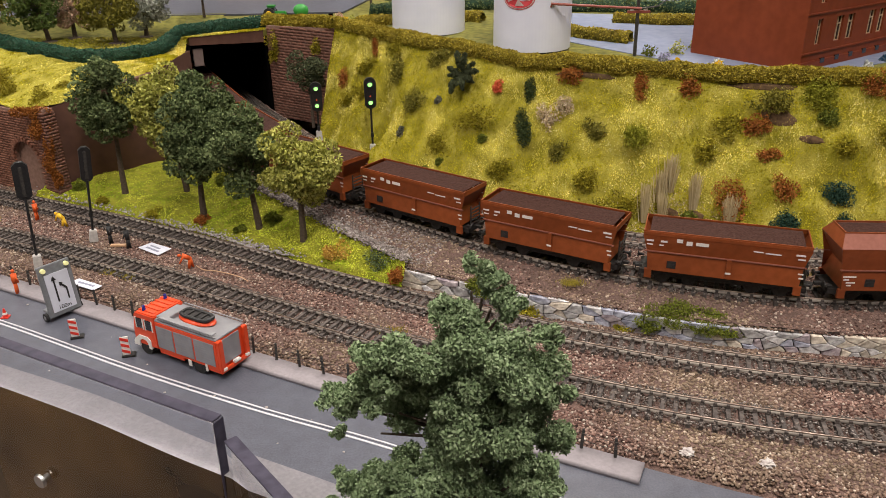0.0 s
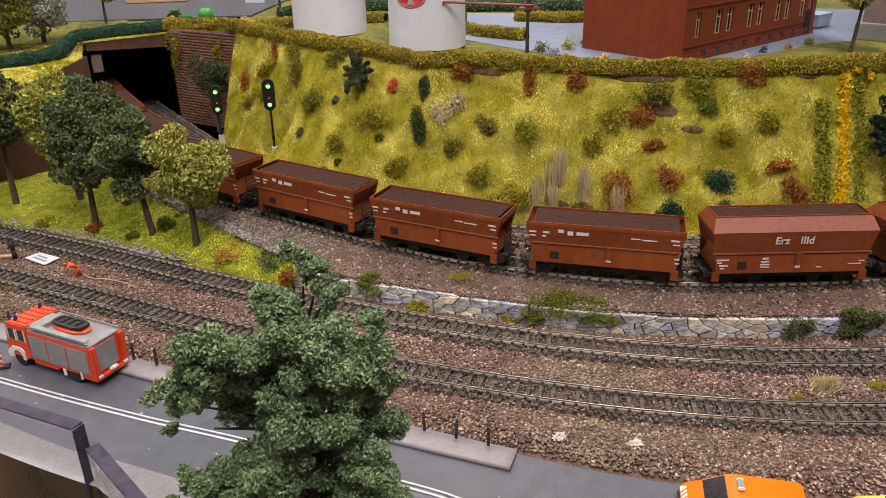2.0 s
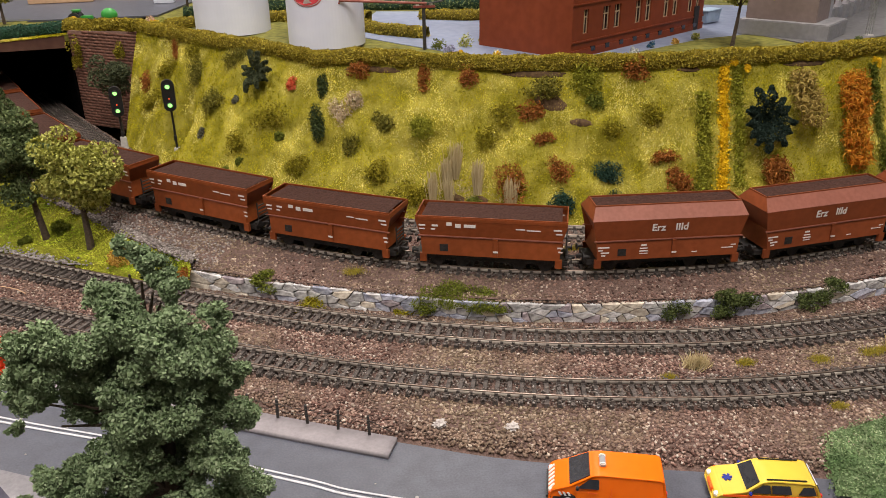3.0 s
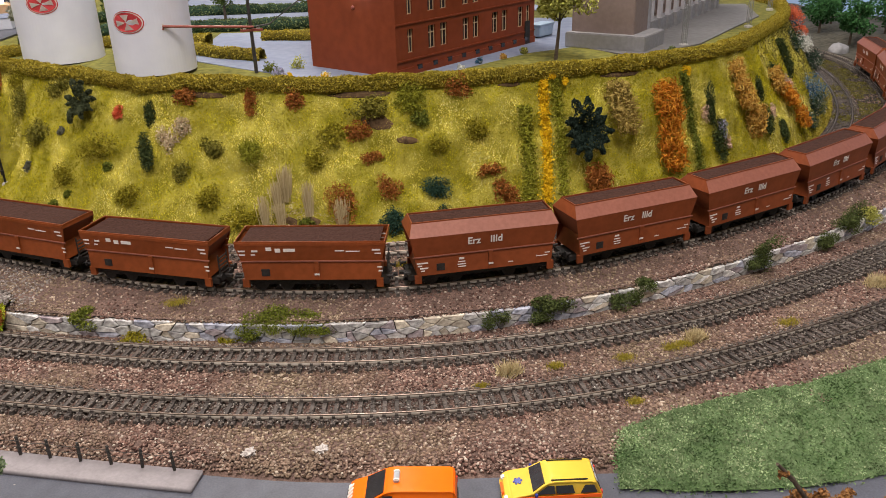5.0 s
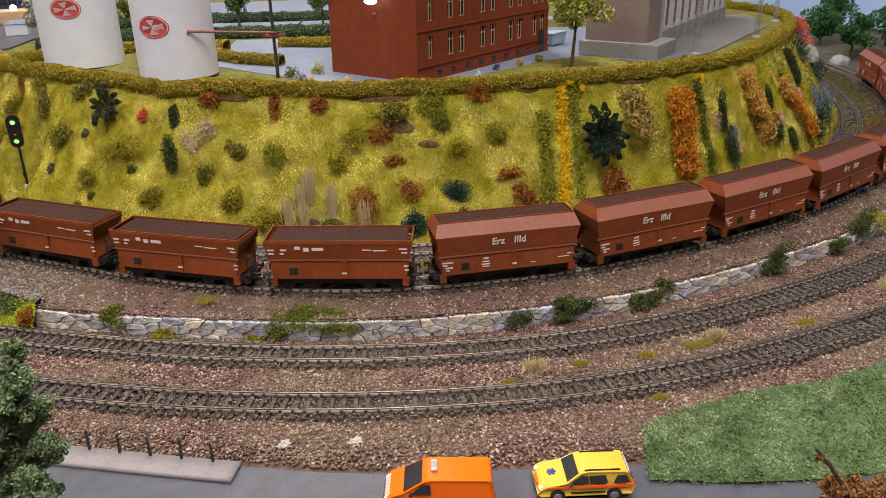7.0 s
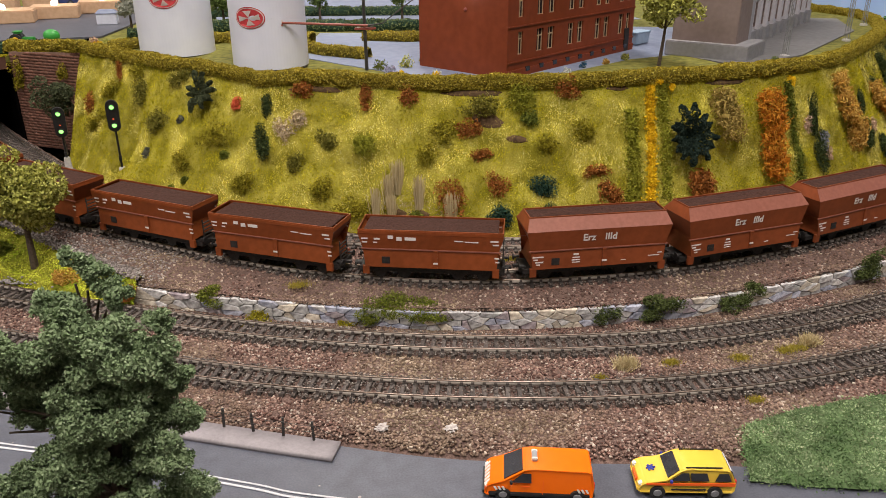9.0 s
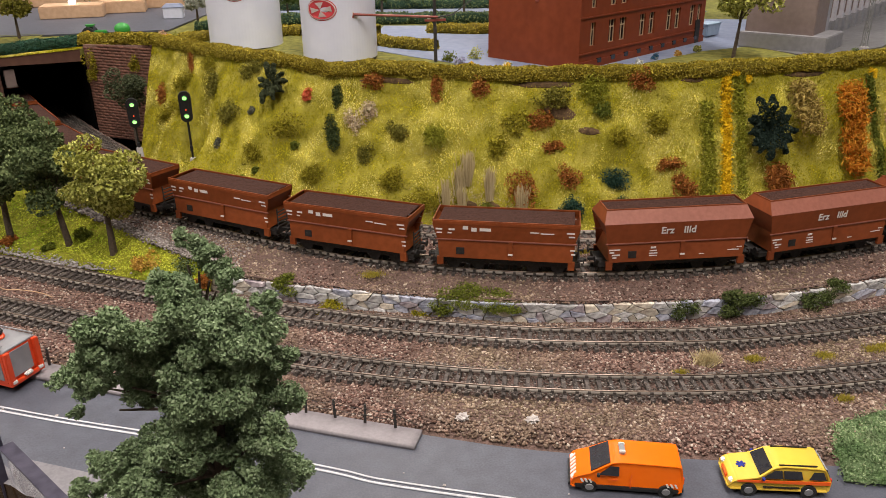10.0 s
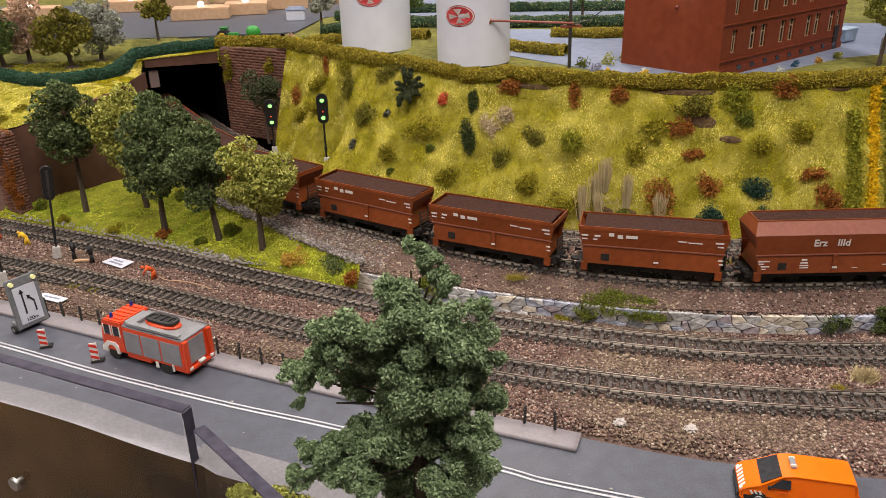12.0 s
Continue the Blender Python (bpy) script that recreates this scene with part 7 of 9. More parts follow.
    boat = part("boat", ball(B(), (-0.0100, -0.001, 0.0322), 1.0, (0.0160, 0.0076, 0.0026), 3), M_FIRERED, fe, "orange-red boat tray")
    bm = B()
    rings = []
    for a in np.linspace(0, 2 * math.pi, 28, endpoint=False):
        ca, sa = math.copysign(abs(math.cos(a)) ** 0.6, math.cos(a)), math.copysign(abs(math.sin(a)) ** 0.6, math.sin(a))
        rings.append([bm.verts.new((-0.0100 + ca * (0.0125 + 0.0014 * math.cos(b)), -0.001 + sa * (0.0048 + 0.0014 * math.cos(b)), 0.0352 + 0.0014 * math.sin(b))) for b in np.linspace(0, 2 * math.pi, 8, endpoint=False)])
    for k in range(28):
        for q in range(8):
            bm.faces.new((rings[k][q], rings[k - 1][q], rings[k - 1][q - 1], rings[k][q - 1]))
    bmesh.ops.recalc_face_normals(bm, faces=bm.faces[:])
    part("rubber_tube", bm, M_BLACK, boat, "black inflatable tube")
    for x in (-0.016, -0.010, -0.004):
        part("thwart", box(B(), (x, -0.001, 0.0356), (0.0018, 0.0085, 0.0008)), M_UNDER, boat)
    part("boat_floor", box(B(), (-0.010, -0.001, 0.0350), (0.0225, 0.0085, 0.0004)), M_UNDER, boat)
    part("ladder", box(B(), (-0.012, 0.0108, 0.0338), (0.050, 0.0042, 0.0008), 0.0002), M_SILVER, fe)
    part("rear_shutter", box(B(), (-0.0402, 0.001, 0.0195), (0.0006, 0.0165, 0.0185), 0.0001), M_SILVER, fe, "silver rear shutter")
    for s in (-1, 1):
        part("rear_pillar", box(B(), (-0.0412, s * (W / 2 - 0.002), 0.0190), (0.0030, 0.0040, 0.0225), 0.0004), M_FIRERED, fe)
        part("tail_lamp", box(B(), (-0.0425, s * (W / 2 - 0.003), 0.0085), (0.0018, 0.0032, 0.0022), 0.0003), M_WHITEPLASTIC, fe)
    part("tow_plate", box(B(), (-0.0420, -0.001, 0.0092), (0.0030, 0.0060, 0.0022), 0.0006), M_WHITEPLASTIC, fe)
    part("rear_bumper", box(B(), (-0.0412, 0, 0.0068), (0.0026, W, 0.0026), 0.0004), M_FIRERED, fe)
    for s in (-1, 1):
        bl = part("beacon", rod(B(), (0.0300, s * 0.0095, 0.0338), (0.0300, s * 0.0095, 0.0372), 0.0014, 0.0010, 12), M_BLUE, fe, "blue beacon")
    for x in (0.0300, -0.0210):
        for s in (-1, 1):
            wheel(fe, x, s * (W / 2 - 0.0028), 0.0056, 0.0046, M_TYRE)
    part("chassis", box(B(), (0.0, 0, 0.0058), (0.07, 0.016, 0.004)), M_UNDER, fe)
    return fe


def heading(a, b):
    return math.atan2(b[1] - a[1], b[0] - a[0])


fire_engine(Matrix.Translation((-0.1650, 0.4330, 0.0)) @ Matrix.Rotation(heading((-0.157, 0.410), (-0.192, 0.430)), 4, "Z") @ Matrix.Diagonal((0.93, 0.94, 0.93, 1)))


def car_body(bm, outline, glass_z, W, tuck):
    """A side outline drawn out across, narrowing above the waist."""
    n = len(outline)
    rows_ = []
    for y, k in ((-W / 2 + 0.0008, 0.985), (-W / 2, 1.0), (W / 2, 1.0), (W / 2 - 0.0008, 0.985)):
        rows_.append([bm.verts.new((x * k, y - math.copysign(tuck * max(0, z - glass_z), y), z)) for x, z in outline])
    for a, b in zip(rows_, rows_[1:]):
        for i in range(n):
            bm.faces.new((a[i], a[i - 1], b[i - 1], b[i]))
    bm.faces.new(rows_[0])
    bm.faces.new(rows_[-1][::-1])
    bmesh.ops.recalc_face_normals(bm, faces=bm.faces[:])
    bmesh.ops.bevel(bm, geom=[e for e in bm.edges if e.calc_face_angle(0) > 0.35], offset=0.0009, segments=3, affect="EDGES")
    return bm


def softened(ob):
    """Smooth shading with hard edges kept."""
    ob.data.polygons.foreach_set("use_smooth", [True] * len(ob.data.polygons))
    ob.data.set_sharp_from_angle(angle=math.radians(38))
    return ob


def quad(bm, pts, thick=0.0004):
    """A thin plate through four or more points."""
    pts = [Vector(p) for p in pts]
    n = (pts[1] - pts[0]).cross(pts[2] - pts[0]).normalized() * thick
    a, b = [bm.verts.new(p + n / 2) for p in pts], [bm.verts.new(p - n / 2) for p in pts]
    bm.faces.new(a)
    bm.faces.new(b[::-1])
    for k in range(len(a)):
        bm.faces.new((a[k - 1], b[k - 1], b[k], a[k]))
    bmesh.ops.recalc_face_normals(bm, faces=bm.faces[:])
    return bm


def panel_van(m):
    v = thing("panel_van", "bright orange panel van with red-white markings beside the road", "van", m)
    W = 0.0228
    out = [(-0.0285, 0.0035), (-0.0290, 0.0120), (-0.0278, 0.0205), (-0.0262, 0.0216), (0.0032, 0.0221), (0.0080, 0.0213), (0.0192, 0.0140), (0.0266, 0.0110), (0.0290, 0.0082), (0.0294, 0.0035)]
    softened(part("body", car_body(B(), out, 0.0125, W, 0.16), M_ORANGE, v))
    part("windscreen", quad(B(), [(0.0187, -0.0101, 0.0146), (0.0187, 0.0101, 0.0146), (0.0090, 0.0091, 0.0210), (0.0090, -0.0091, 0.0210)], 0.0006), M_GLASSDARK, v, "dark windscreen")
    for s in (-1, 1):
        y = lambda z: s * (W / 2 - 0.16 * max(0, z - 0.0125) + 0.00015)
        part("side_window", quad(B(), [(0.0150, y(0.0133), 0.0133), (0.0042, y(0.0133), 0.0133), (0.0045, y(0.0192), 0.0192), (0.0090, y(0.0192), 0.0192)], 0.0004), M_GLASSDARK, v)
        part("mirror", box(B(), (0.0150, s * (W / 2 + 0.0012), 0.0142), (0.0016, 0.0022, 0.0024), 0.0004), M_BLACK, v)
        part("sill", box(B(), (0, s * (W / 2 - 0.0005), 0.0042), (0.054, 0.0016, 0.0026), 0.0004), M_BLACK, v)
        for x0 in (0.0178, -0.0265):
            bm = B()
            for k in range(3):
                a = x0 + k * 0.0022
                quad(bm, [(a, s * (W / 2 + 0.0002), 0.0075), (a + 0.0011, s * (W / 2 + 0.0002), 0.0075), (a + 0.0022, s * (W / 2 + 0.0002), 0.0100), (a + 0.0011, s * (W / 2 + 0.0002), 0.0100)], 0.0003)
            part("warning_stripes", bm, M_WHITEPLASTIC, v, "white slanted warning stripes")
        part("door_groove", box(B(), (-0.0020, s * (W / 2 + 0.0001), 0.0100), (0.0003, 0.0003, 0.0100)), M_STRIPE, v)
        part("print_bar", box(B(), (0.0072, s * (W / 2 + 0.0002), 0.0105), (0.0045, 0.0002, 0.0008)), M_STRIPE, v)
        part("headlamp", box(B(), (0.0277, s * 0.0086, 0.0085), (0.0028, 0.0035, 0.0026), 0.0007), M_WHITEPLASTIC, v)
        part("tail_lamp", box(B(), (-0.0288, s * 0.0100, 0.0120), (0.0010, 0.0022, 0.0045), 0.0003), M_REDWHITE, v)
    bm = B()
    for k in range(6):
        a = -0.0085 + k * 0.0030
        quad(bm, [(0.0264, a, 0.01135), (0.0264, a + 0.0014, 0.01135), (0.0291, a + 0.0026, 0.0088), (0.0291, a + 0.0012, 0.0088)], 0.0005)
    part("bonnet_stripes", bm, M_WHITEPLASTIC, v, "white warning stripes on the nose")
    part("bumper", box(B(), (0.0285, 0, 0.0045), (0.0034, W - 0.001, 0.0038), 0.0009), M_BLACK, v)
    part("bumper", box(B(), (-0.0284, 0, 0.0045), (0.0026, W - 0.001, 0.0034), 0.0007), M_BLACK, v)
    bc = part("beacon", box(B(), (0.0025, -0.001, 0.0231), (0.0030, 0.0090, 0.0024), 0.0005), M_SILVER, v, "pale roof light bar")
    for s in (-1, 1):
        part("beacon_lens", box(B(), (0.0025, -0.001 + s * 0.0034, 0.0234), (0.0033, 0.0018, 0.0025), 0.0005), M_WHITEPLASTIC, bc)
    for x in (0.0192, -0.0205):
        for s in (-1, 1):
            wheel(v, x, s * (W / 2 - 0.0012), 0.0041, 0.0030)
    part("floor_pan", box(B(), (0, 0, 0.0035), (0.054, 0.018, 0.002)), M_UNDER, v)
    return v


panel_van(Matrix.Translation((0.1995, 0.2620, 0.0)) @ Matrix.Rotation(heading((0.212, 0.247), (0.170, 0.2595)), 4, "Z") @ Matrix.Diagonal((0.94, 0.92, 0.84, 1)))


def rescue_car(m):
    v = thing("estate_car", "yellow rescue car with orange stripe beside the road", "car", m)
    W = 0.0218
    out = [(-0.0262, 0.0045), (-0.0268, 0.0110), (-0.0240, 0.0180), (-0.0222, 0.0194), (-0.0020, 0.0200), (0.0035, 0.0190), (0.0112, 0.0132), (0.0225, 0.0112), (0.0262, 0.0085), (0.0266, 0.0045)]
    softened(part("body", car_body(B(), out, 0.0122, W, 0.24), M_YELLOW, v))
    part("windscreen", quad(B(), [(0.0106, -0.0094, 0.0139), (0.0106, 0.0094, 0.0139), (0.0044, 0.0082, 0.01865), (0.0044, -0.0082, 0.01865)], 0.0006), M_GLASSDARK, v, "dark windscreen")
    part("rear_window", quad(B(), [(-0.0263, -0.0088, 0.0126), (-0.0263, 0.0088, 0.0126), (-0.0241, 0.0080, 0.0182), (-0.0241, -0.0080, 0.0182)], 0.0006), M_GLASSDARK, v)
    for s in (-1, 1):
        y = lambda z: s * (W / 2 - 0.24 * max(0, z - 0.0122) + 0.00015)
        for pts in ([(0.0095, 0.0130), (-0.0012, 0.0130), (-0.0006, 0.0176), (0.0030, 0.0176)], [(-0.0020, 0.0130), (-0.0118, 0.0130), (-0.0105, 0.0176), (-0.0014, 0.0176)], [(-0.0150, 0.0130), (-0.0240, 0.0130), (-0.0222, 0.0174), (-0.0172, 0.0174)]):
            part("side_window", quad(B(), [(x, y(z), z) for x, z in pts], 0.0004), M_GLASSDARK, v)
        part("side_stripe", quad(B(), [(0.0225, s * (W / 2 + 0.0001), 0.0100), (-0.0262, s * (W / 2 + 0.0001), 0.0096), (-0.0262, s * (W / 2 + 0.0001), 0.0120), (0.0225, s * (W / 2 + 0.0001), 0.0112)], 0.0004), M_STRIPE, v, "orange side stripe")
        part("rub_strip", box(B(), (-0.001, s * (W / 2 + 0.0002), 0.0070), (0.0190, 0.0006, 0.0008)), M_BLACK, v)
        part("roof_rail", box(B(), (-0.009, s * 0.0080, 0.0202), (0.0200, 0.0007, 0.0009), 0.0002), M_BLACK, v)
        part("mirror", box(B(), (0.0092, s * (W / 2 + 0.0010), 0.0134), (0.0015, 0.0022, 0.0018), 0.0004), M_BLUE, v)
        part("headlamp", box(B(), (0.0250, s * 0.0082, 0.0090), (0.0026, 0.0036, 0.0022), 0.0006), M_WHITEPLASTIC, v)
        part("tail_lamp", box(B(), (-0.0264, s * 0.0096, 0.0118), (0.0010, 0.0020, 0.0034), 0.0003), M_REDWHITE, v)
    bm = B()
    for k in range(3):
        c, q = Vector((0.0178, -0.001, 0.0124)), math.pi * k / 3
        d = Vector((math.cos(q), math.sin(q), -0.17 * math.cos(q))) * 0.0026
        e = Vector((-math.sin(q), math.cos(q), 0.17 * math.sin(q))) * 0.00065
        quad(bm, [c - d - e, c + d - e, c + d + e, c - d + e], 0.0004 + k * 0.00005)
    part("bonnet_badge", bm, M_BLUE, v, "blue six-armed star on the bonnet")
    part("grille", box(B(), (0.0264, 0, 0.0082), (0.0012, 0.0090, 0.0026), 0.0003), M_STRIPE, v, "orange front band")
    part("bumper", box(B(), (0.0255, 0, 0.0055), (0.0030, W - 0.001, 0.0028), 0.0008), M_YELLOW, v)
    for x in (0.0158, -0.0158):
        for s in (-1, 1):
            wheel(v, x, s * (W / 2 - 0.0012), 0.0043, 0.0030)
    part("floor_pan", box(B(), (0, 0, 0.0042), (0.05, 0.017, 0.002)), M_UNDER, v)
    return v


rescue_car(Matrix.Translation((0.2720, 0.2468, 0.0)) @ Matrix.Rotation(heading((0.284, 0.234), (0.254, 0.2415)), 4, "Z") @ Matrix.Diagonal((0.91, 0.93, 0.86, 1)))

# ---- warning trailer, beacons and small road things ----
def warning_trailer(m):
    t = thing("warning_trailer", "grey roadworks warning board trailer with black arrows", "warning sign", m)
    tilt = Matrix.Translation((0, 0, 0.0035)) @ Matrix.Rotation(-0.10, 4, "X")
    def put(name, bm, mt, lab="", par=None):
        bm.transform(tilt)
        return part(name, bm, mt, par or t, lab)
    board = put("board", box(B(), (0, 0, 0.019), (0.0235, 0.0022, 0.0385), 0.0004), M_SIGNGREY, "grey board frame")
    put("face", box(B(), (0, -0.0013, 0.0172), (0.0170, 0.0006, 0.0285), 0.0001), M_PAPER, "pale panel", board)
    bm = B()
    box(bm, (-0.0030, -0.0018, 0.0185), (0.0011, 0.0003, 0.0170))
    quad(bm, [(-0.0048, -0.0018, 0.0262), (-0.0012, -0.0018, 0.0262), (-0.0030, -0.0018, 0.0295)], 0.0003)
    box(bm, (0.0045, -0.0018, 0.0140), (0.0011, 0.0003, 0.0085))
    quad(bm, [(0.0041, -0.0018, 0.0175), (0.0050, -0.0018, 0.0185), (0.0020, -0.0018, 0.0222), (0.0010, -0.0018, 0.0213)], 0.0003)
    quad(bm, [(0.0004, -0.0018, 0.0205), (0.0028, -0.0018, 0.0228), (0.0002, -0.0018, 0.0238)], 0.0003)
    put("arrows", bm, M_BLACK, "black lane arrows", board)
    cu = bpy.data.curves.new("distance_text", "FONT")
    cu.body, cu.size, cu.extrude, cu.align_x = "100m", 0.0042, 0.0001, "CENTER"
    cu.materials.append(M_BLACK)
    tx = new("distance_text", cu)
    tx.parent = board
    tx.matrix_basis = tilt @ Matrix.Translation((0, -0.0018, 0.0042)) @ Matrix.Rotation(math.pi / 2, 4, "X")
    for x in (-0.0085, 0.0085):
        lp = put("lamp", rod(B(), (x, -0.001, 0.0352), (x, -0.0032, 0.0352), 0.0016, seg=14), M_LAMPYELLOW, "glowing yellow warning lamp", board)
    part("axle", rod(B(), (-0.0125, 0.004, 0.0032), (0.0125, 0.004, 0.0032), 0.0006, seg=6), M_UNDER, t)
    for x in (-0.0125, 0.0125):
        wh = part("wheel", rod(B(), (x - 0.001, 0.004, 0.0032), (x + 0.001, 0.004, 0.0032), 0.0032, seg=16), M_TYRE, t)
        part("rim", rod(B(), (x - 0.0012, 0.004, 0.0032), (x + 0.0012, 0.004, 0.0032), 0.0016, seg=12), M_HUB, wh)
    part("bed", box(B(), (0, 0.006, 0.0052), (0.020, 0.013, 0.0018), 0.0003), M_SIGNGREY, t)
    part("drawbar", rod(B(), (0, 0.012, 0.0045), (0, 0.026, 0.0040), 0.0007, seg=6), M_SIGNGREY, t)
    bm = B()
    for x in (-0.008, 0.008):
        rod(bm, (x, 0.009, 0.0055), (x, 0.003, 0.028), 0.0006, seg=6)
    part("strut", bm, M_SIGNGREY, t)
    return t


M_LAMPYELLOW = glow("lamp_yellow", (0.9, 0.85, 0.40), 0.35)
warning_trailer(Matrix.Translation((-0.2715, 0.4885, 0.0)) @ Matrix.Rotation(heading((-0.278, 0.480), (-0.266, 0.496)), 4, "Z"))


def guide_beacon(x, y, turn):
    g = thing("guide_beacon", "red and white striped roadworks beacon standing on the road", "road beacon", Matrix.Translation((x, y, 0)) @ Matrix.Rotation(turn, 4, "Z"), "beacons on the road")
    part("foot", box(B(), (0.001, 0.001, 0.0007), (0.0085, 0.0055, 0.0014), 0.0003), M_UNDER, g)
    bd = part("board", box(B(), (0, 0, 0.0082), (0.0050, 0.0010, 0.0135), 0.0002), M_WHITEPLASTIC, g)
    for k in range(3):
        z = 0.0030 + k * 0.0044
        part("stripe", quad(B(), [(-0.0025, -0.0007, z + 0.0012), (0.0025, -0.0007, z - 0.0008), (0.0025, -0.0007, z + 0.0012), (-0.0025, -0.0007, z + 0.0032)], 0.0003), M_REDWHITE, bd)
    return g


guide_beacon(-0.2520, 0.4575, 0.25)
guide_beacon(-0.2080, 0.4335, 0.2)
cn = thing("traffic_cone", "small red and white traffic cone on the road", "traffic cone", Matrix.Translation((-0.3155, 0.4880, 0)))
part("base", box(B(), (0, 0, 0.0004), (0.0052, 0.0052, 0.0008), 0.0001), M_REDWHITE, cn)
part("cone", rod(B(), (0, 0, 0.0006), (0, 0, 0.0072), 0.0020, 0.0006, 14), M_REDWHITE, cn)
part("band", rod(B(), (0, 0, 0.0026), (0, 0, 0.0042), 0.00165, 0.0013, 14), M_WHITEPLASTIC, cn)


def toy_figure(x, y, z, material, pose_kind, turn, label):
    """A tiny plain figure: legs, trunk and head joined in one mesh."""
    bm = B()
    if pose_kind == "bent":
        rod(bm, (-0.0016, -0.001, 0), (0, 0, 0.0085), 0.0011, 0.0014, 8)
        rod(bm, (0.0018, 0.001, 0), (0, 0, 0.0085), 0.0011, 0.0014, 8)
        rod(bm, (0, 0, 0.0080), (0.0055, 0, 0.0115), 0.0019, 0.0022, 8)
        rod(bm, (0.0050, 0.0018, 0.0112), (0.0085, 0.001, 0.0055), 0.0008, 0.0007, 6)
        ball(bm, (0.0078, 0, 0.0122), 0.0014)
    else:
        rod(bm, (-0.0009, -0.0008, 0), (0, 0, 0.0092), 0.0010, 0.0014, 8)
        rod(bm, (0.0009, 0.0008, 0), (0, 0, 0.0092), 0.0010, 0.0014, 8)
        rod(bm, (0, 0, 0.0088), (0.0003, 0, 0.0158), 0.0019, 0.0023, 8)
        rod(bm, (0, 0.0024, 0.0150), (0.0024, 0.0022, 0.0098), 0.0008, 0.0007, 6)
        rod(bm, (0, -0.0024, 0.0150), (0.0012, -0.0028, 0.0092), 0.0008, 0.0007, 6)
        ball(bm, (0.0004, 0, 0.0182), 0.0014)
    ob = link_bm("toy_figure", bm, material, smooth=True)
    ob.matrix_world = Matrix.Translation((x, y, z)) @ Matrix.Rotation(turn, 4, "Z")
    return tagged(ob, label, "toy figure", "track gang figures")


toy_figure(-0.376, 0.667, 0.002, M_WORKER, "stand", 0.4, "tiny plain orange toy figure beside the track")
toy_figure(-0.343, 0.650, 0.002, M_WORKYEL, "bent", 2.8, "tiny plain yellow toy figure bending over the track")
toy_figure(-0.286, 0.611, 0.002, M_WORKDARK, "stand", 0.2, "tiny plain dark toy figure between the tracks")
toy_figure(-0.267, 0.601, 0.002, M_WORKDARK, "stand", 3.0, "tiny plain dark toy figure between the tracks")
toy_figure(-0.203, 0.562, 0.002, M_WORKER, "bent", 3.6, "tiny plain orange toy figure bending beside the track")
toy_figure(-0.322, 0.520, 0.003, M_WORKER, "stand", 1.0, "tiny plain orange toy figure on the pavement")
ob = link_bm("tool_barrow", box(B(), (-0.277, 0.604, 0.0035), (0.014, 0.004, 0.0018), 0.0005), M_SAND)
tagged(ob, "pale wooden plank lying between the tracks", "plank")


def card(pts, z, label, bars):
    """A thin card lying on the ground with bars of print."""
    o = flat("card", pts, z + 0.0005, 0.0004, M_PAPER)
    a, b, c = Vector((*pts[0], 0)), Vector((*pts[1], 0)), Vector((*pts[3], 0))
    bm = B()
    for u0, u1, v0, v1 in bars:
        quad(bm, [a + (b - a) * u + (c - a) * w + Vector((0, 0, z + 0.0007)) for u, w in ((u0, v0), (u1, v0), (u1, v1), (u0, v1))], 0.0002)
    if bars:
        part("print", bm, M_PRINT, o, "grey printed bars")
    return tagged(o, label, "card")


bm = B()
rp = Line([(-0.198, 0.560), (-0.190, 0.552), (-0.178, 0.549), (-0.160, 0.540), (-0.150, 0.531)])
for k in range(0, len(rp.p) - 1):
    rod(bm, (*rp.p[k], 0.0045), (*rp.p[k + 1], 0.0045), 0.0004, seg=5)
tagged(link_bm("rope", bm, M_SAND), "thin pale rope lying between the tracks", "rope")
card([(-0.258, 0.598), (-0.236, 0.582), (-0.229, 0.595), (-0.250, 0.608)], 0.0035, "white printed card lying between the tracks", ((0.2, 0.8, 0.25, 0.42), (0.2, 0.65, 0.58, 0.72)))
card([(-0.290, 0.534), (-0.265, 0.521), (-0.261, 0.528), (-0.284, 0.541)], 0.0035, "white printed card lying beside the posts", ((0.2, 0.8, 0.4, 0.6),))
card([(-0.064, 0.738), (-0.043, 0.717), (-0.040, 0.722), (-0.060, 0.743)], 0.0300, "white paper slip beside the upper track", ())
card([(-0.101, 0.697), (-0.086, 0.679), (-0.079, 0.687), (-0.092, 0.704)], 0.0285, "white paper slip between the upper tracks", ())
for x, y, r in ((0.128, 0.327, 0.0042), (0.1665, 0.3165, 0.0045)):
    bm = B()
    bmesh.ops.create_icosphere(bm, subdivisions=4, radius=1.0)
    for v in bm.verts:
        k = 0.75 + 0.75 * noise.noise(v.co * 2.1 + Vector((x * 90, 0, 0))) + 0.3 * noise.noise(v.co * 5.0)
        v.co = Vector((v.co.x * r * k + x, v.co.y * r * k * 0.9 + y, 0.0028 + v.co.z * 0.0016 * k))
    tagged(link_bm("plaster_lump", bm, M_DUST), "small white plaster lump in the ballast", "stone")

rc = np.random.RandomState(63)
for _ in range(34):
    x = rc.uniform(-0.34, 0.24)
    a, b = float(y_on(ROAD_NEAR, x)), float(y_on(ROAD_FAR, x))
    y, r = a + (b - a) * rc.uniform(0.08, 0.8), rc.uniform(0.0004, 0.0010)
    ob = link_bm("road_crumb", ball(B(), (0, 0, r * 0.45), r, (1.2, 0.9, 0.6), 1), M_DUST)
    ob.location = (x, y, 0.0002)
    tagged(ob, "tiny pale crumb lying on the road", "crumb", "crumbs on the road")

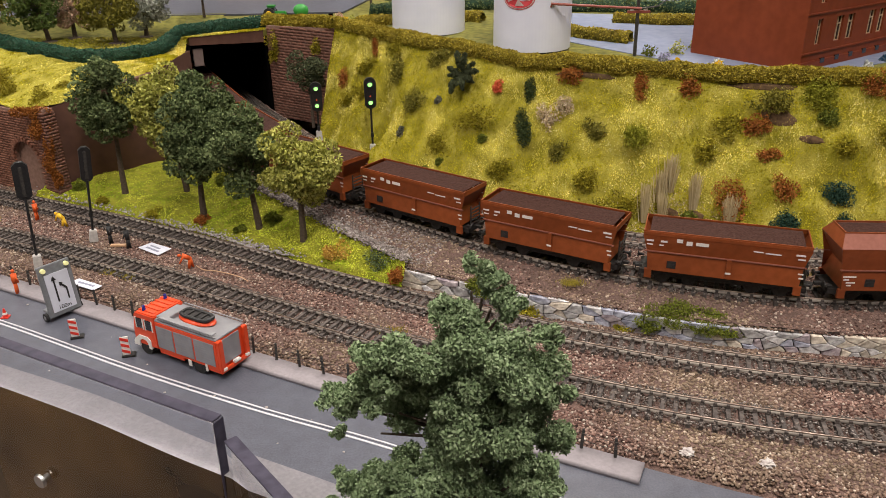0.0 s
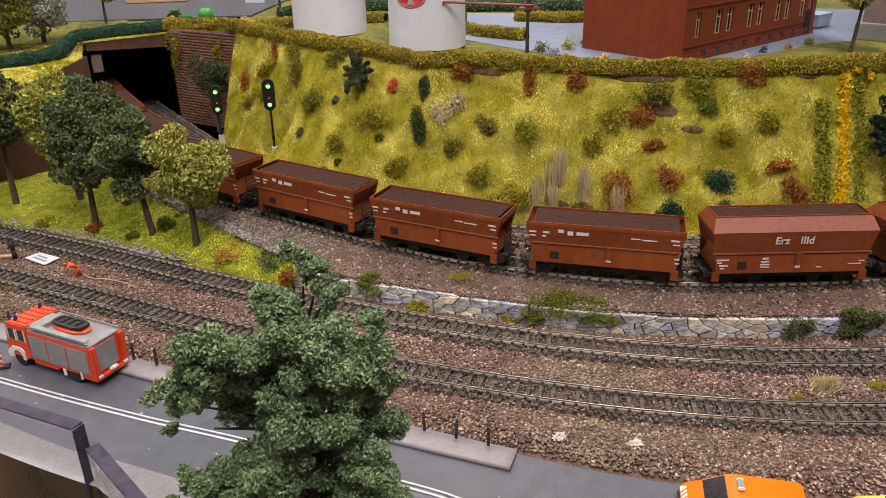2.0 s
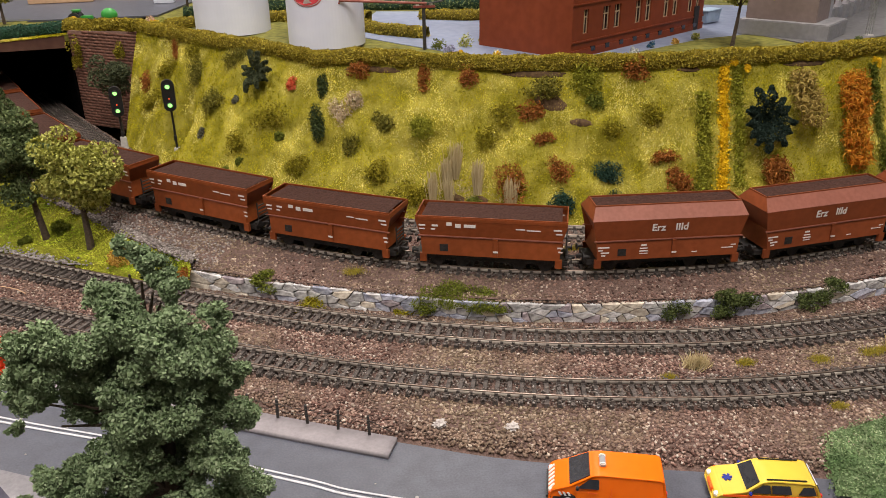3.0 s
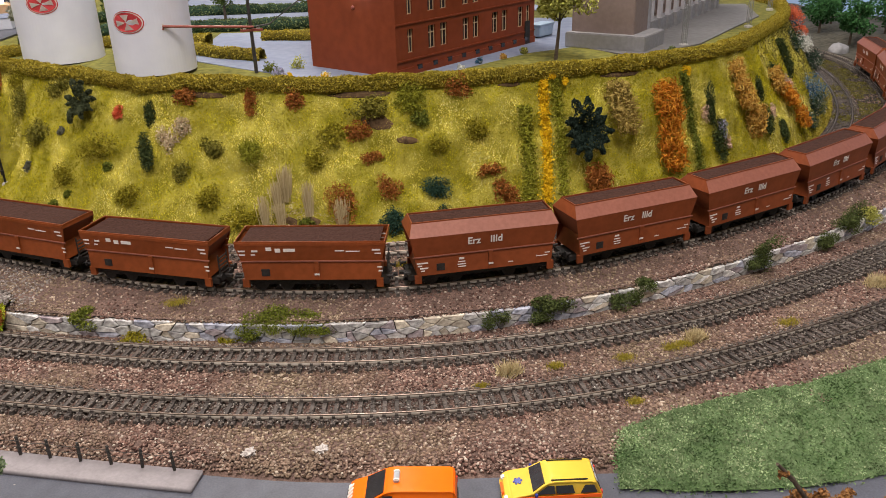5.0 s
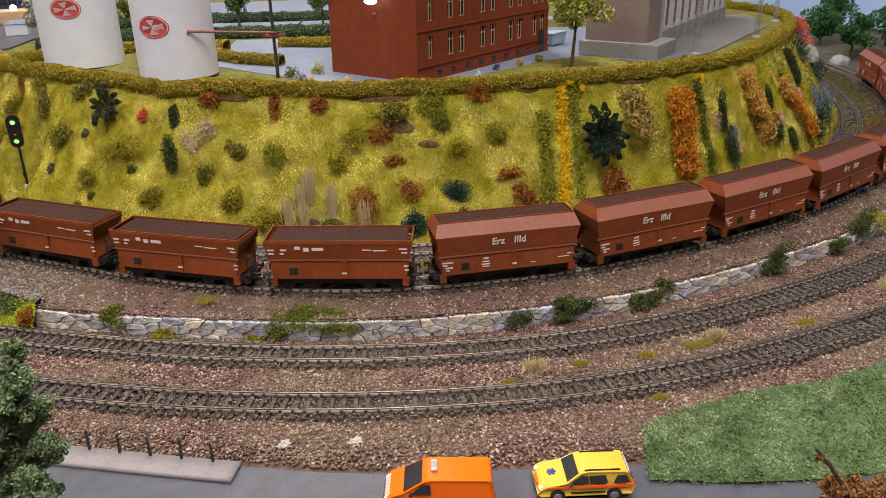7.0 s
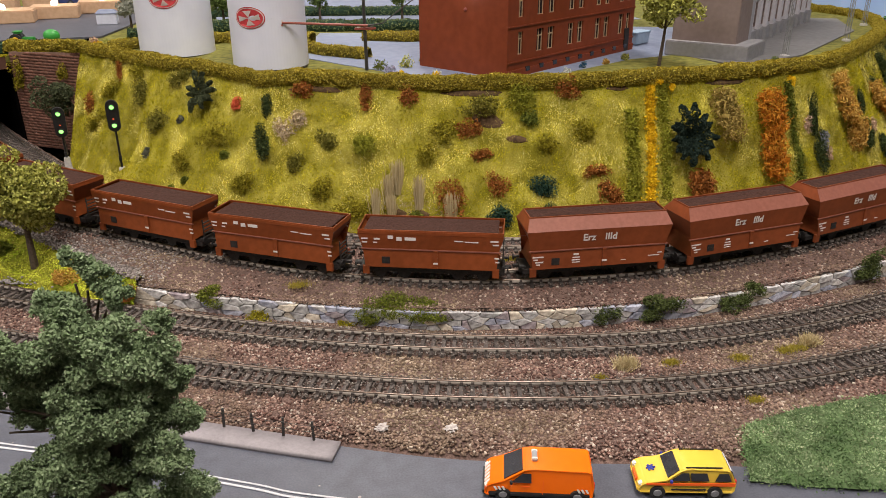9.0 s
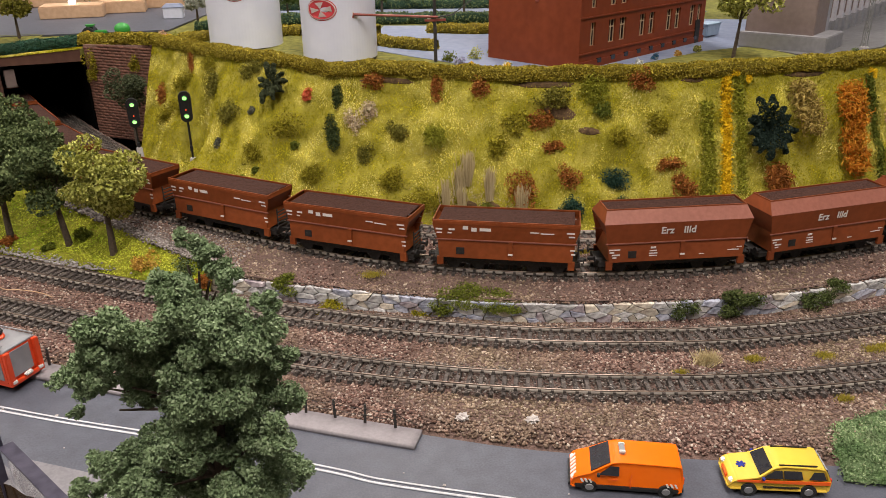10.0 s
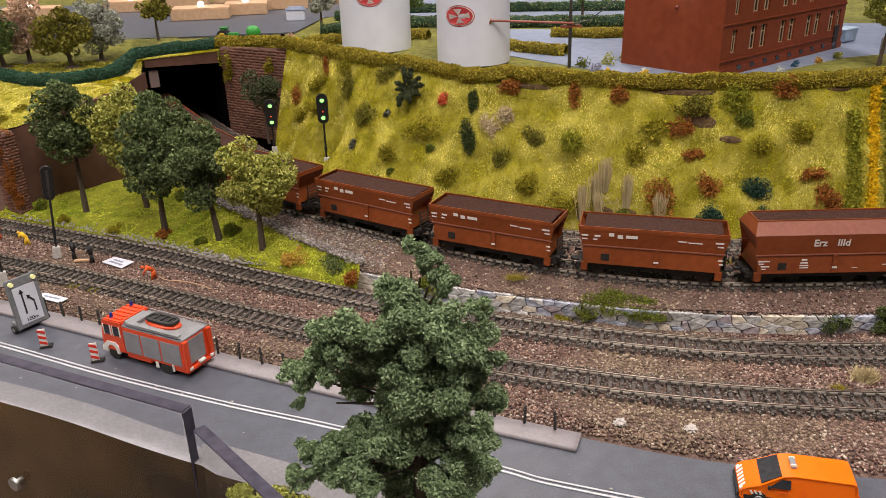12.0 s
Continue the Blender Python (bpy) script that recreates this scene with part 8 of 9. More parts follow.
# ---- acrylic guards at the table edge ----
def guard(a, b, z0, z1, thick, label, bolt=None):
    a, b = Vector((*a, 0)), Vector((*b, 0))
    d = (b - a).normalized()
    m = Matrix.Translation(a) @ Matrix.Rotation(math.atan2(d.y, d.x), 4, "Z")
    ln = (b - a).length
    g = thing("acrylic_guard", label, "acrylic panel")
    sheet = part("sheet", box(B(), (0, 0, 0), (ln - 0.001, thick * 0.9, z1 - z0 - 0.001), 0, m @ Matrix.Translation((ln / 2, 0, (z0 + z1) / 2))), M_PERSPEX, g)
    sheet.visible_shadow = False
    part("top_edge", box(B(), (ln / 2, 0, z1 + 0.0004), (ln, thick, 0.0010), 0.0002, m), M_EDGE, g, "dark cut edge")
    part("end_edge", box(B(), (ln + 0.0005, 0, (z0 + z1) / 2), (0.0010, thick, z1 - z0), 0.0002, m), M_EDGE, g, "dark cut edge")
    if bolt:
        bm = B()
        rod(bm, (bolt[0], -thick, bolt[1]), (bolt[0], thick * 2, bolt[1]), 0.0022, seg=14)
        rod(bm, (bolt[0], -thick - 0.002, bolt[1]), (bolt[0], -thick, bolt[1]), 0.0045, 0.0050, 18)
        bm.transform(m)
        part("screw", bm, M_STEEL, g, "round steel screw head")
    return g


guard((-0.520, 0.5310), (-0.1150, 0.3190), -0.16, 0.0345, 0.0070, "clear acrylic guard panel along the table edge", (0.302, -0.060))
guard((-0.1095, 0.3175), (-0.0400, 0.2320), -0.16, 0.0230, 0.0070, "second clear acrylic guard panel turning off the edge")
for x, y, r in ((-0.083, 0.292, 0.012), (-0.066, 0.280, 0.013), (-0.048, 0.270, 0.013), (-0.030, 0.258, 0.013), (-0.012, 0.248, 0.012)):
    bush("bush", (x, y, 0.0005), (r, r * 0.8), LEAF["lime"], "yellow-green bush on the pavement by the table edge", "bush", rng, 900, 0.0012, (0, -0.1, 1), 0.75)

# ---- foreground trees ----
def foam_tree(base, lobes, label, leafmat, rng, n, leaf, trunk, thick=0.0042):
    t = thing("tree", label, "tree", Matrix.Translation(base))
    bm = B()
    pts = [Vector(p) for p in trunk]
    for k in range(len(pts) - 1):
        rod(bm, pts[k], pts[k + 1], thick * (1 - 0.143 * k), thick * (1 - 0.143 * (k + 1)), 10)
    part("trunk", bm, M_BARK, t)
    bm = B()
    for c, r in lobes:
        st = min(pts, key=lambda p: (p - Vector(c)).length + (5 if p.z > c[2] else 0))
        rod(bm, st, st.lerp(Vector(c), 0.7), 0.0011, 0.0004, 6)
    part("branchwork", bm, M_BARK, t)
    fine = []
    for c, r in lobes:
        for _ in range(12):
            d = rng.normal(size=3)
            d /= np.linalg.norm(d)
            fine.append((np.array(c) + d * np.array(r) * rng.uniform(0.35, 0.95), np.array(r) * rng.uniform(0.25, 0.45)))
    q = crown_points(rng, fine, n, 0.15)
    tagged(heap("crown", q, leaf, leafmat, rng, "leaf", t), kind="stuff")
    return t


rng = np.random.RandomState(77)
FORE = [(c, (r * 1.16, r * 1.1, r * 1.06)) for c, r in (((-0.018, -0.002, 0.125), 0.012), ((0.004, 0.004, 0.122), 0.014), ((0.010, 0.006, 0.092), 0.013), ((-0.006, 0.008, 0.098), 0.013), ((-0.030, 0.006, 0.109), 0.009), ((0.020, 0.004, 0.070), 0.010), ((0.012, -0.006, 0.048), 0.012), ((-0.018, 0.002, 0.055), 0.011), ((-0.0070, -0.004, 0.1480), 0.0062), ((-0.034, 0.004, 0.062), 0.010), ((-0.0010, 0.0, 0.1632), 0.0036), ((0.0040, 0.0, 0.1590), 0.0052), ((0.0085, 0.0, 0.1532), 0.0060), ((0.0112, 0.0, 0.1466), 0.0060), ((-0.0095, -0.0083, 0.1379), 0.0125), ((-0.0243, -0.0133, 0.1367), 0.0106), ((-0.0323, -0.015, 0.1261), 0.0091), ((0.0094, -0.012, 0.1327), 0.0118), ((0.0254, -0.0035, 0.1357), 0.0057), ((0.0218, -0.0053, 0.1192), 0.0123), ((0.0255, -0.0008, 0.0975), 0.0099), ((-0.0085, -0.0046, 0.113), 0.0159), ((-0.023, 0.0039, 0.1005), 0.0085), ((0.0055, -0.0115, 0.106), 0.0149), ((-0.0489, 0.0101, 0.1015), 0.0078), ((-0.0383, -0.0067, 0.1137), 0.0059), ((-0.049, -0.0003, 0.0963), 0.0026), ((-0.0521, -0.0028, 0.1122), 0.0037), ((0.0039, -0.0001, 0.0745), 0.0152), ((0.0206, -0.0135, 0.0862), 0.0093), ((-0.0121, -0.0117, 0.0886), 0.0116), ((-0.0214, 0.0076, 0.072), 0.0085), ((-0.0458, 0.013, 0.0607), 0.0104), ((-0.0315, -0.008, 0.0718), 0.0102), ((-0.0507, -0.0001, 0.0601), 0.0066), ((-0.0091, 0.01, 0.0478), 0.0145), ((0.0226, 0.0106, 0.0447), 0.0112), ((0.0074, -0.0153, 0.0617), 0.0121), ((-0.0245, -0.0168, 0.0684), 0.0081), ((0.0296, -0.0053, 0.1135), 0.005), ((-0.039, 0.0018, 0.1266), 0.0041))]
foam_tree((0.010, 0.228, 0.001), FORE, "large green foam-leaved model tree at the table edge", LEAF["fore"], rng, 210000, 0.00078, [(0, 0, -0.001), (0.001, 0, 0.03), (-0.001, 0, 0.06), (0.002, 0.002, 0.09), (0.0, 0.006, 0.125)])
AUT = [(c, (r, r * 0.9, r * 0.85)) for c, r in (((-0.0188, 0, 0.0590), 0.0080), ((-0.0070, 0, 0.0570), 0.0100), ((0.0080, 0, 0.0485), 0.0105), ((-0.0110, -0.002, 0.0490), 0.0105), ((0.0200, 0, 0.0420), 0.0110), ((0.0, -0.002, 0.0380), 0.0140), ((0.0330, 0, 0.0400), 0.0120), ((0.0180, -0.004, 0.0290), 0.0140), ((-0.0310, 0, 0.0790), 0.0022))]
foam_tree((0.352, 0.150, 0.001), AUT, "russet brown foam-leaved tree at the table edge", LEAF["autumn"], rng, 16000, 0.0010, [(0, 0, -0.001), (0, 0, 0.03), (-0.012, 0, 0.055), (-0.026, 0, 0.075), (-0.0345, 0, 0.0845)], 0.0015)

# ---- town on the plateau ----
def window(parent, m, w, h, frame_mat, bars=True):
    """A set-back window: dark glazing, frame, glazing bars and sill."""
    wd = thing("window", "", "")
    wd.parent = parent
    wd.matrix_basis = m
    part("pane", box(B(), (0, 0.0004, 0), (w, 0.0006, h)), M_GLASSDARK, wd)
    bm = B()
    for x in (-w / 2, w / 2):
        box(bm, (x, -0.0002, 0), (0.0009, 0.0010, h + 0.0009))
    for z in (-h / 2, h / 2, h * 0.18):
        box(bm, (0, -0.0002, z), (w, 0.0010, 0.0008))
    if bars:
        box(bm, (0, -0.0002, 0), (0.0007, 0.0009, h))
    part("window_frame", bm, frame_mat, wd)
    return wd


def red_house():
    L, D, H = 0.223, 0.106, 0.155
    ang = heading((0.289, 0.626), (0.470, 0.756))
    h = thing("red_house", "large red-brown brick model house with cream windows on the plateau", "house", Matrix.Translation((0.289, 0.626, PLATEAU_Z - 0.001)) @ Matrix.Rotation(ang, 4, "Z"))
    # front with openings, built as piers and bands
    cols = [(0.0195, 0.0076), (0.0495, 0.0104), (0.0670, 0.0104), (0.1010, 0.0104), (0.1175, 0.0104), (0.1500, 0.0104), (0.1665, 0.0104), (0.1960, 0.0104), (0.2105, 0.0080)]
    rows_ = [(0.0305, 0.0200), (0.063, 0.0200), (0.097, 0.0200), (0.130, 0.0150)]
    bm = B()
    x0 = 0.0
    for cx, w in cols:
        box(bm, ((x0 + cx - w / 2) / 2, 0.002, H / 2), (cx - w / 2 - x0, 0.004, H))
        z0 = 0.0
        for cz, hh in rows_:
            box(bm, (cx, 0.002, (z0 + cz - hh / 2) / 2), (w, 0.004, cz - hh / 2 - z0))
            z0 = cz + hh / 2
        box(bm, (cx, 0.002, (z0 + H) / 2), (w, 0.004, H - z0))
        x0 = cx + w / 2
    box(bm, ((x0 + L) / 2, 0.002, H / 2), (L - x0, 0.004, H))
    part("wall", bm, M_HOUSE, h)
    for z, t in ((0.0145, 0.0016), (0.0455, 0.0014), (0.0795, 0.0014), (0.112, 0.0014)):
        part("string_course", box(B(), (L / 2, -0.0004, z), (L + 0.0008, 0.0014, t), 0.0002), M_HOUSE, h)
    part("plinth", box(B(), (L / 2, -0.0005, 0.004), (L + 0.001, 0.0016, 0.008), 0.0003), M_HOUSE, h)
    for s, (x, y, sx, sy) in enumerate(((0.002, D / 2 + 0.002, 0.004, D - 0.004), (L - 0.002, D / 2 + 0.002, 0.004, D - 0.004), (L / 2, D - 0.002, L - 0.008, 0.004))):
        part("wall", box(B(), (x, y, H / 2), (sx, sy, H)), M_HOUSE, h)
    part("ceiling_slab", box(B(), (L / 2, D / 2, H * 0.66), (L - 0.01, D - 0.01, 0.003)), M_HOUSE, h)
    rf = part("roof", prism(B(), [(-0.004, H), (L + 0.004, H), (L + 0.004, H + 0.003), (-0.004, H + 0.003)], -0.004, D + 0.004), M_BRICKDARK, h)
    part("ridge", prism(B(), [(0, H + 0.003), (L, H + 0.003), (L - 0.02, H + 0.04), (0.02, H + 0.04)], D * 0.3, D * 0.7), M_BRICKDARK, rf)
    for cx, w in cols:
        for cz, hh in rows_:
            window(h, pose(cx, 0.0024, cz), w, hh, M_FRAME)
    for k in range(9):
        part("cellar_window", box(B(), (0.03 + k * 0.022, -0.0010, 0.0070), (0.006, 0.0012, 0.0040)), M_GLASSDARK, h)
    part("door", box(B(), (0.2085, -0.0006, 0.013), (0.009, 0.0016, 0.024), 0.0003), M_UNDER, h)
    part("wall_lamp_arm", rod(B(), (-0.0002, 0.040, 0.073), (-0.008, 0.040, 0.071), 0.0008, seg=6), M_SILVER, h)
    lp = part("wall_lamp", ball(B(), (-0.010, 0.043, 0.0700), 0.0045, (0.8, 1.5, 0.6), 2), M_BLUELAMP, h, "bright cold white wall lamp")
    part("wall_boss", ball(B(), (-0.0004, 0.048, 0.058), 0.0018, (0.8, 1, 1), 2), M_PIPE, h)
    part("cable_bracket", box(B(), (-0.0015, 0.100, 0.070), (0.003, 0.003, 0.004), 0.0004), M_WHITEPLASTIC, h)
    return h


red_house()


def storage_tank(x, y, r, h, logo_turn, logo_z, label):
    t = thing("storage_tank", label, "storage tank", Matrix.Translation((x, y, float(plateau_z(x)) - 0.0002)), "tanks behind the hedge")
    bm = B()
    bmesh.ops.create_cone(bm, cap_ends=True, segments=72, radius1=r, radius2=r * 0.985, depth=h - 0.003)
    bmesh.ops.translate(bm, verts=bm.verts, vec=(0, 0, (h - 0.003) / 2 + 0.003))
    part("shell", bm, M_TANK, t, smooth=False)
    part("base_ring", rod(B(), (0, 0, 0), (0, 0, 0.003), r * 0.96, seg=48), M_BLACK, t, "black base ring")
    part("roof", rod(B(), (0, 0, h), (0, 0, h + 0.006), r * 1.0, r * 0.2, 48), M_TANK, t)
    for z in (h * 0.33, h * 0.66):
        part("weld_seam", rod(B(), (0, 0, z), (0, 0, z + 0.0004), r * 0.9975, seg=72), M_TANK, t)
    # oval emblem bent round the shell: red oval, pale ring, pale blades
    def patch_on(name, fn, rr, mt, lab, par):
        bm = B()
        pts = fn()
        vs = []
        for a, z in pts:
            q = logo_turn + a / r
            vs.append(bm.verts.new((rr * math.cos(q), rr * math.sin(q), logo_z + z)))
        bm.faces.new(vs)
        bmesh.ops.solidify(bm, geom=bm.faces[:], thickness=0.0002)
        return part(name, bm, mt, par, lab)
    ring = lambda w, h2: (lambda: [(w * math.cos(k), h2 * math.sin(k)) for k in np.linspace(0, 2 * math.pi, 40, endpoint=False)])
    e = patch_on("emblem", ring(0.0150, 0.0098), r * 0.9985 + 0.0003, M_LOGO, "oval red emblem", t)
    patch_on("emblem_ring", ring(0.0142, 0.0091), r * 0.9985 + 0.0006, M_WHITEPLASTIC, "", e)
    patch_on("emblem_field", ring(0.0132, 0.0083), r * 0.9985 + 0.0009, M_LOGO, "", e)
    for k in (0, 1, 2, 3):
        q = k * math.pi / 2 + 0.14
        w = 0.40
        patch_on("emblem_blade", lambda: [(0.0008 * math.cos(q), 0.0006 * math.sin(q)), (0.0112 * math.cos(q - w), 0.0070 * math.sin(q - w)), (0.0112 * math.cos(q + w), 0.0070 * math.sin(q + w))], r * 0.9985 + 0.0012, M_WHITEPLASTIC, "", e)
    return t


storage_tank(-0.012, 0.872, 0.0395, 0.15, math.atan2(-1.0, -0.12), 0.062, "tall white cylindrical tank with a red oval emblem")
storage_tank(0.0862, 0.744, 0.0360, 0.15, math.atan2(-1.0, -0.52), 0.050, "white cylindrical tank with a red oval emblem behind the hedge")
# pole with pipe between the tank and the house
pl = thing("pipe_pole", "dark steel pole carrying a red pipe", "pole", Matrix.Translation((0.1740, 0.7020, PLATEAU_Z)))
part("pole", rod(B(), (0, 0, -0.001), (-0.001, 0, 0.095), 0.0017, 0.0013, 10), M_POST, pl)
part("crossarm", box(B(), (0, -0.001, 0.0385), (0.020, 0.003, 0.0022), 0.0003), M_PIPE, pl)
bm = B()
for x in (-0.006, 0.006):
    box(bm, (x, -0.001, 0.0405), (0.003, 0.003, 0.0022), 0.0003)
part("insulator", bm, M_WHITEPLASTIC, pl)
pp = thing("pipe", "thin red pipe from the white tank to the pole", "pipe")
bm = B()
rod(bm, (0.0985, 0.7100, 0.1830), (0.1760, 0.6985, 0.1795), 0.0011, seg=8)
rod(bm, (0.0985, 0.7100, 0.1800), (0.0985, 0.7130, 0.1860), 0.0009, seg=6)
part("tube", bm, M_PIPE, pp)
part("flange", box(B(), (0.0975, 0.7112, 0.1830), (0.0040, 0.0020, 0.0055), 0.0004), M_WHITEPLASTIC, pp)
bm = B()
rod(bm, (0.1760, 0.6985, 0.1795), (0.190, 0.700, 0.1810), 0.0007, seg=6)
rod(bm, (0.190, 0.700, 0.1810), (0.2300, 0.7080, 0.2070), 0.0006, seg=6)
part("cable", bm, M_POST, pp)

# paved yard round the house and beyond
flat("pavement", [(0.110, 0.800), (0.155, 0.735), (0.205, 0.668), (0.285, 0.618), (0.345, 0.640), (0.440, 0.690), (0.504, 0.707), (0.60, 0.79), (0.62, 0.90), (0.42, 0.98), (0.26, 0.94), (0.15, 0.97)], PLATEAU_Z + 0.0006, 0.002, M_PAVING)
tagged(bpy.data.objects["pavement.001"], "pale blue-grey paved yard round the red house", "paving", kind="structure")
flat("lawn", [(0.300, 0.612), (0.43, 0.606), (0.52, 0.618), (0.515, 0.640), (0.504, 0.709), (0.440, 0.693), (0.360, 0.645)], PLATEAU_Z + 0.0010, 0.002, M_LAWN)
tagged(bpy.data.objects["lawn"], "dull green lawn strip in front of the red house", "grass", kind="structure")
flat("road_town", [(-0.9, 1.08), (-0.33, 1.075), (-0.13, 1.085), (-0.10, 1.25), (0.6, 1.1), (0.6, 1.35), (-0.1, 1.50), (-0.9, 1.6)], 0.1285, 0.002, M_ROAD)
tagged(bpy.data.objects["road_town"], "grey town road behind the bridge", "road", kind="structure")
flat("road_back", [(0.02, 1.075), (0.6, 1.0), (0.6, 1.4), (0.0, 1.5)], PLATEAU_Z + 0.0006, 0.002, M_PAVING)
tagged(bpy.data.objects["road_back"], "pale road across the park behind the tanks", "road", kind="structure")


def station():
    """Grey station house: brown end block on a stone plinth and a long pale front with tall windows."""
    ang = math.radians(41)
    st = thing("station_house", "grey and brown station house with tall windows on the plateau", "station building", Matrix.Translation((0.541, 0.648, PLATEAU_Z - 0.0005)) @ Matrix.Rotation(ang, 4, "Z"))
    part("plinth", box(B(), (0.030, 0.042, 0.0088), (0.060, 0.084, 0.015), 0.0008), M_PLINTH, st, "pale grey stone plinth")
    part("step", box(B(), (0.060, 0.020, 0.0035), (0.030, 0.030, 0.007), 0.0006), M_PLINTH, st)
    part("end_block", box(B(), (0.029, 0.048, 0.080), (0.040, 0.066, 0.130), 0.0008), M_STATIONBROWN, st, "brown end block")
    part("pilaster", box(B(), (0.0535, 0.022, 0.080), (0.010, 0.014, 0.130), 0.0006), M_STATION, st)
    part("pilaster", box(B(), (0.066, 0.030, 0.080), (0.016, 0.010, 0.130), 0.0006), M_STATIONPALE, st)
    part("wall", box(B(), (0.225, 0.062, 0.075), (0.32, 0.060, 0.150), 0.0006), M_STATIONPALE, st)
    part("wall_plinth", box(B(), (0.225, 0.0312, 0.008), (0.321, 0.003, 0.016), 0.0004), M_PLINTH, st)
    part("cornice", box(B(), (0.225, 0.0315, 0.055), (0.321, 0.002, 0.003), 0.0004), M_PLINTH, st)
    for k in range(10):
        x = 0.090 + k * 0.0290
        for z in (0.034, 0.082):
            window(st, pose(x, 0.0312, z), 0.0105, 0.026, M_STATIONBROWN)
            part("lintel", box(B(), (x, 0.0308, z + 0.0150), (0.0140, 0.0030, 0.0024), 0.0003), M_PLINTH, st)
        part("wall_pier", box(B(), (x + 0.0145, 0.0308, 0.075), (0.0080, 0.0050, 0.150), 0.0003), M_STATIONPALE, st)
        part("pier_foot", box(B(), (x + 0.0145, 0.0295, 0.0085), (0.0100, 0.0060, 0.017), 0.0004), M_PLINTH, st)
    return st


station()
flat("pavement", [(0.50, 0.700), (0.525, 0.632), (0.62, 0.672), (0.72, 0.755), (0.80, 0.82), (0.86, 0.93), (0.80, 0.96), (0.60, 0.74)], PLATEAU_Z + 0.0014, 0.002, M_STATIONPAVE)
tagged(bpy.data.objects["pavement.002"], "grey paving in front of the station house", "paving", kind="structure")


def lattice_mast(x, y, h):
    ms = thing("lattice_mast", "thin grey lattice catenary mast on the plateau", "mast", Matrix.Translation((x, y, PLATEAU_Z)), "lattice masts")
    part("foot", box(B(), (0, 0, 0.001), (0.007, 0.007, 0.003), 0.0005), M_CONCRETE, ms)
    for sx, sy in ((-1, -1), (-1, 1), (1, -1), (1, 1)):
        part("leg", rod(B(), (sx * 0.0022, sy * 0.0016, 0.001), (sx * 0.0012, sy * 0.0010, h), 0.00038, seg=4), M_GREYPART, ms)
    bm = B()
    for k in range(16):
        z = h * k / 16
        for sy in (-1, 1):
            rod(bm, (-0.002 if k % 2 else 0.002, sy * 0.0014, z), (0.002 if k % 2 else -0.002, sy * 0.0014, z + h / 16), 0.00028, seg=4)
    tagged(part("lacing", bm, M_GREYPART, ms), kind="stuff")
    return ms


lattice_mast(0.600, 0.672, 0.12)
lattice_mast(0.735, 0.752, 0.12)
lattice_mast(0.850, 0.865, 0.12)

# planting round the houses
rng = np.random.RandomState(91)
tree((0.4485, 0.650, PLATEAU_Z), 0.07, (0.006, 0, 0.062), (0.033, 0.029, 0.030), LEAF["lime"], "small bright green garden tree by the house", rng, 4200, 0.0018, 20, 0.010, 0.0016)
for x, y, w, kind, lab in ((0.2255, 0.640, 0.0060, "yellow", "yellow flowers in the yard by the house"), (0.2300, 0.6475, 0.005, "white", "white flowers by the house wall"), (0.2000, 0.660, 0.0045, "yellow", "tall yellow flowers in the yard"), (0.190, 0.670, 0.0075, "lilac", "lilac flower bed in the yard"), (0.212, 0.705, 0.0085, "lime", "green flowering bush in the yard"), (0.235, 0.725, 0.008, "lime", "green bush beside the house"), (0.186, 0.700, 0.008, "moss", "dark bush in the yard"), (0.352, 0.640, 0.004, "white", "white flowers at the foot of the house"), (0.376, 0.662, 0.004, "bluefl", "blue flowers at the foot of the house"), (0.405, 0.675, 0.0045, "gold", "yellow flowers at the foot of the house"), (0.432, 0.692, 0.005, "lime", "green plant at the foot of the house"), (0.565, 0.640, 0.005, "deep", "small dark shrub beside the station steps")):
    bush("flower_clump", (x, y, PLATEAU_Z + 0.0008), (w, w), LEAF[kind], lab, "flowers", rng, 170, 0.0013, (0, -0.2, 1), 1.6)
# trees of the park on the lower lawn, and the background
for x, y, cx, cz, r, rz, kind, lab in ((-0.391, 0.958, -0.005, 0.043, 0.034, 0.032, "dusk", "olive-green model tree on the lawn above the wall"), (-0.460, 1.003, 0.0, 0.048, 0.036, 0.036, "pink", "pinkish blossoming model tree on the lawn"), (-0.480, 0.976, -0.008, 0.047, 0.035, 0.036, "mid", "dark green model tree on the lawn"), (-0.370, 1.003, 0.003, 0.046, 0.031, 0.035, "grey", "grey-leaved model tree on the lawn"), (-0.575, 1.02, 0.0, 0.046, 0.034, 0.034, "dusk", "olive model tree at the lawn's end")):
    tr = tree((x, y, LEFT_Z), 0.09, (cx, 0, cz), (r, r * 0.9, rz), LEAF[kind], lab, rng, 6800, 0.0018, 40, 0.0100, 0.0026, clump=True)
    part("root_plate", ball(B(), (0, 0, 0.0004), 0.011, (1, 1, 0.14), 2), M_BARK, tr)
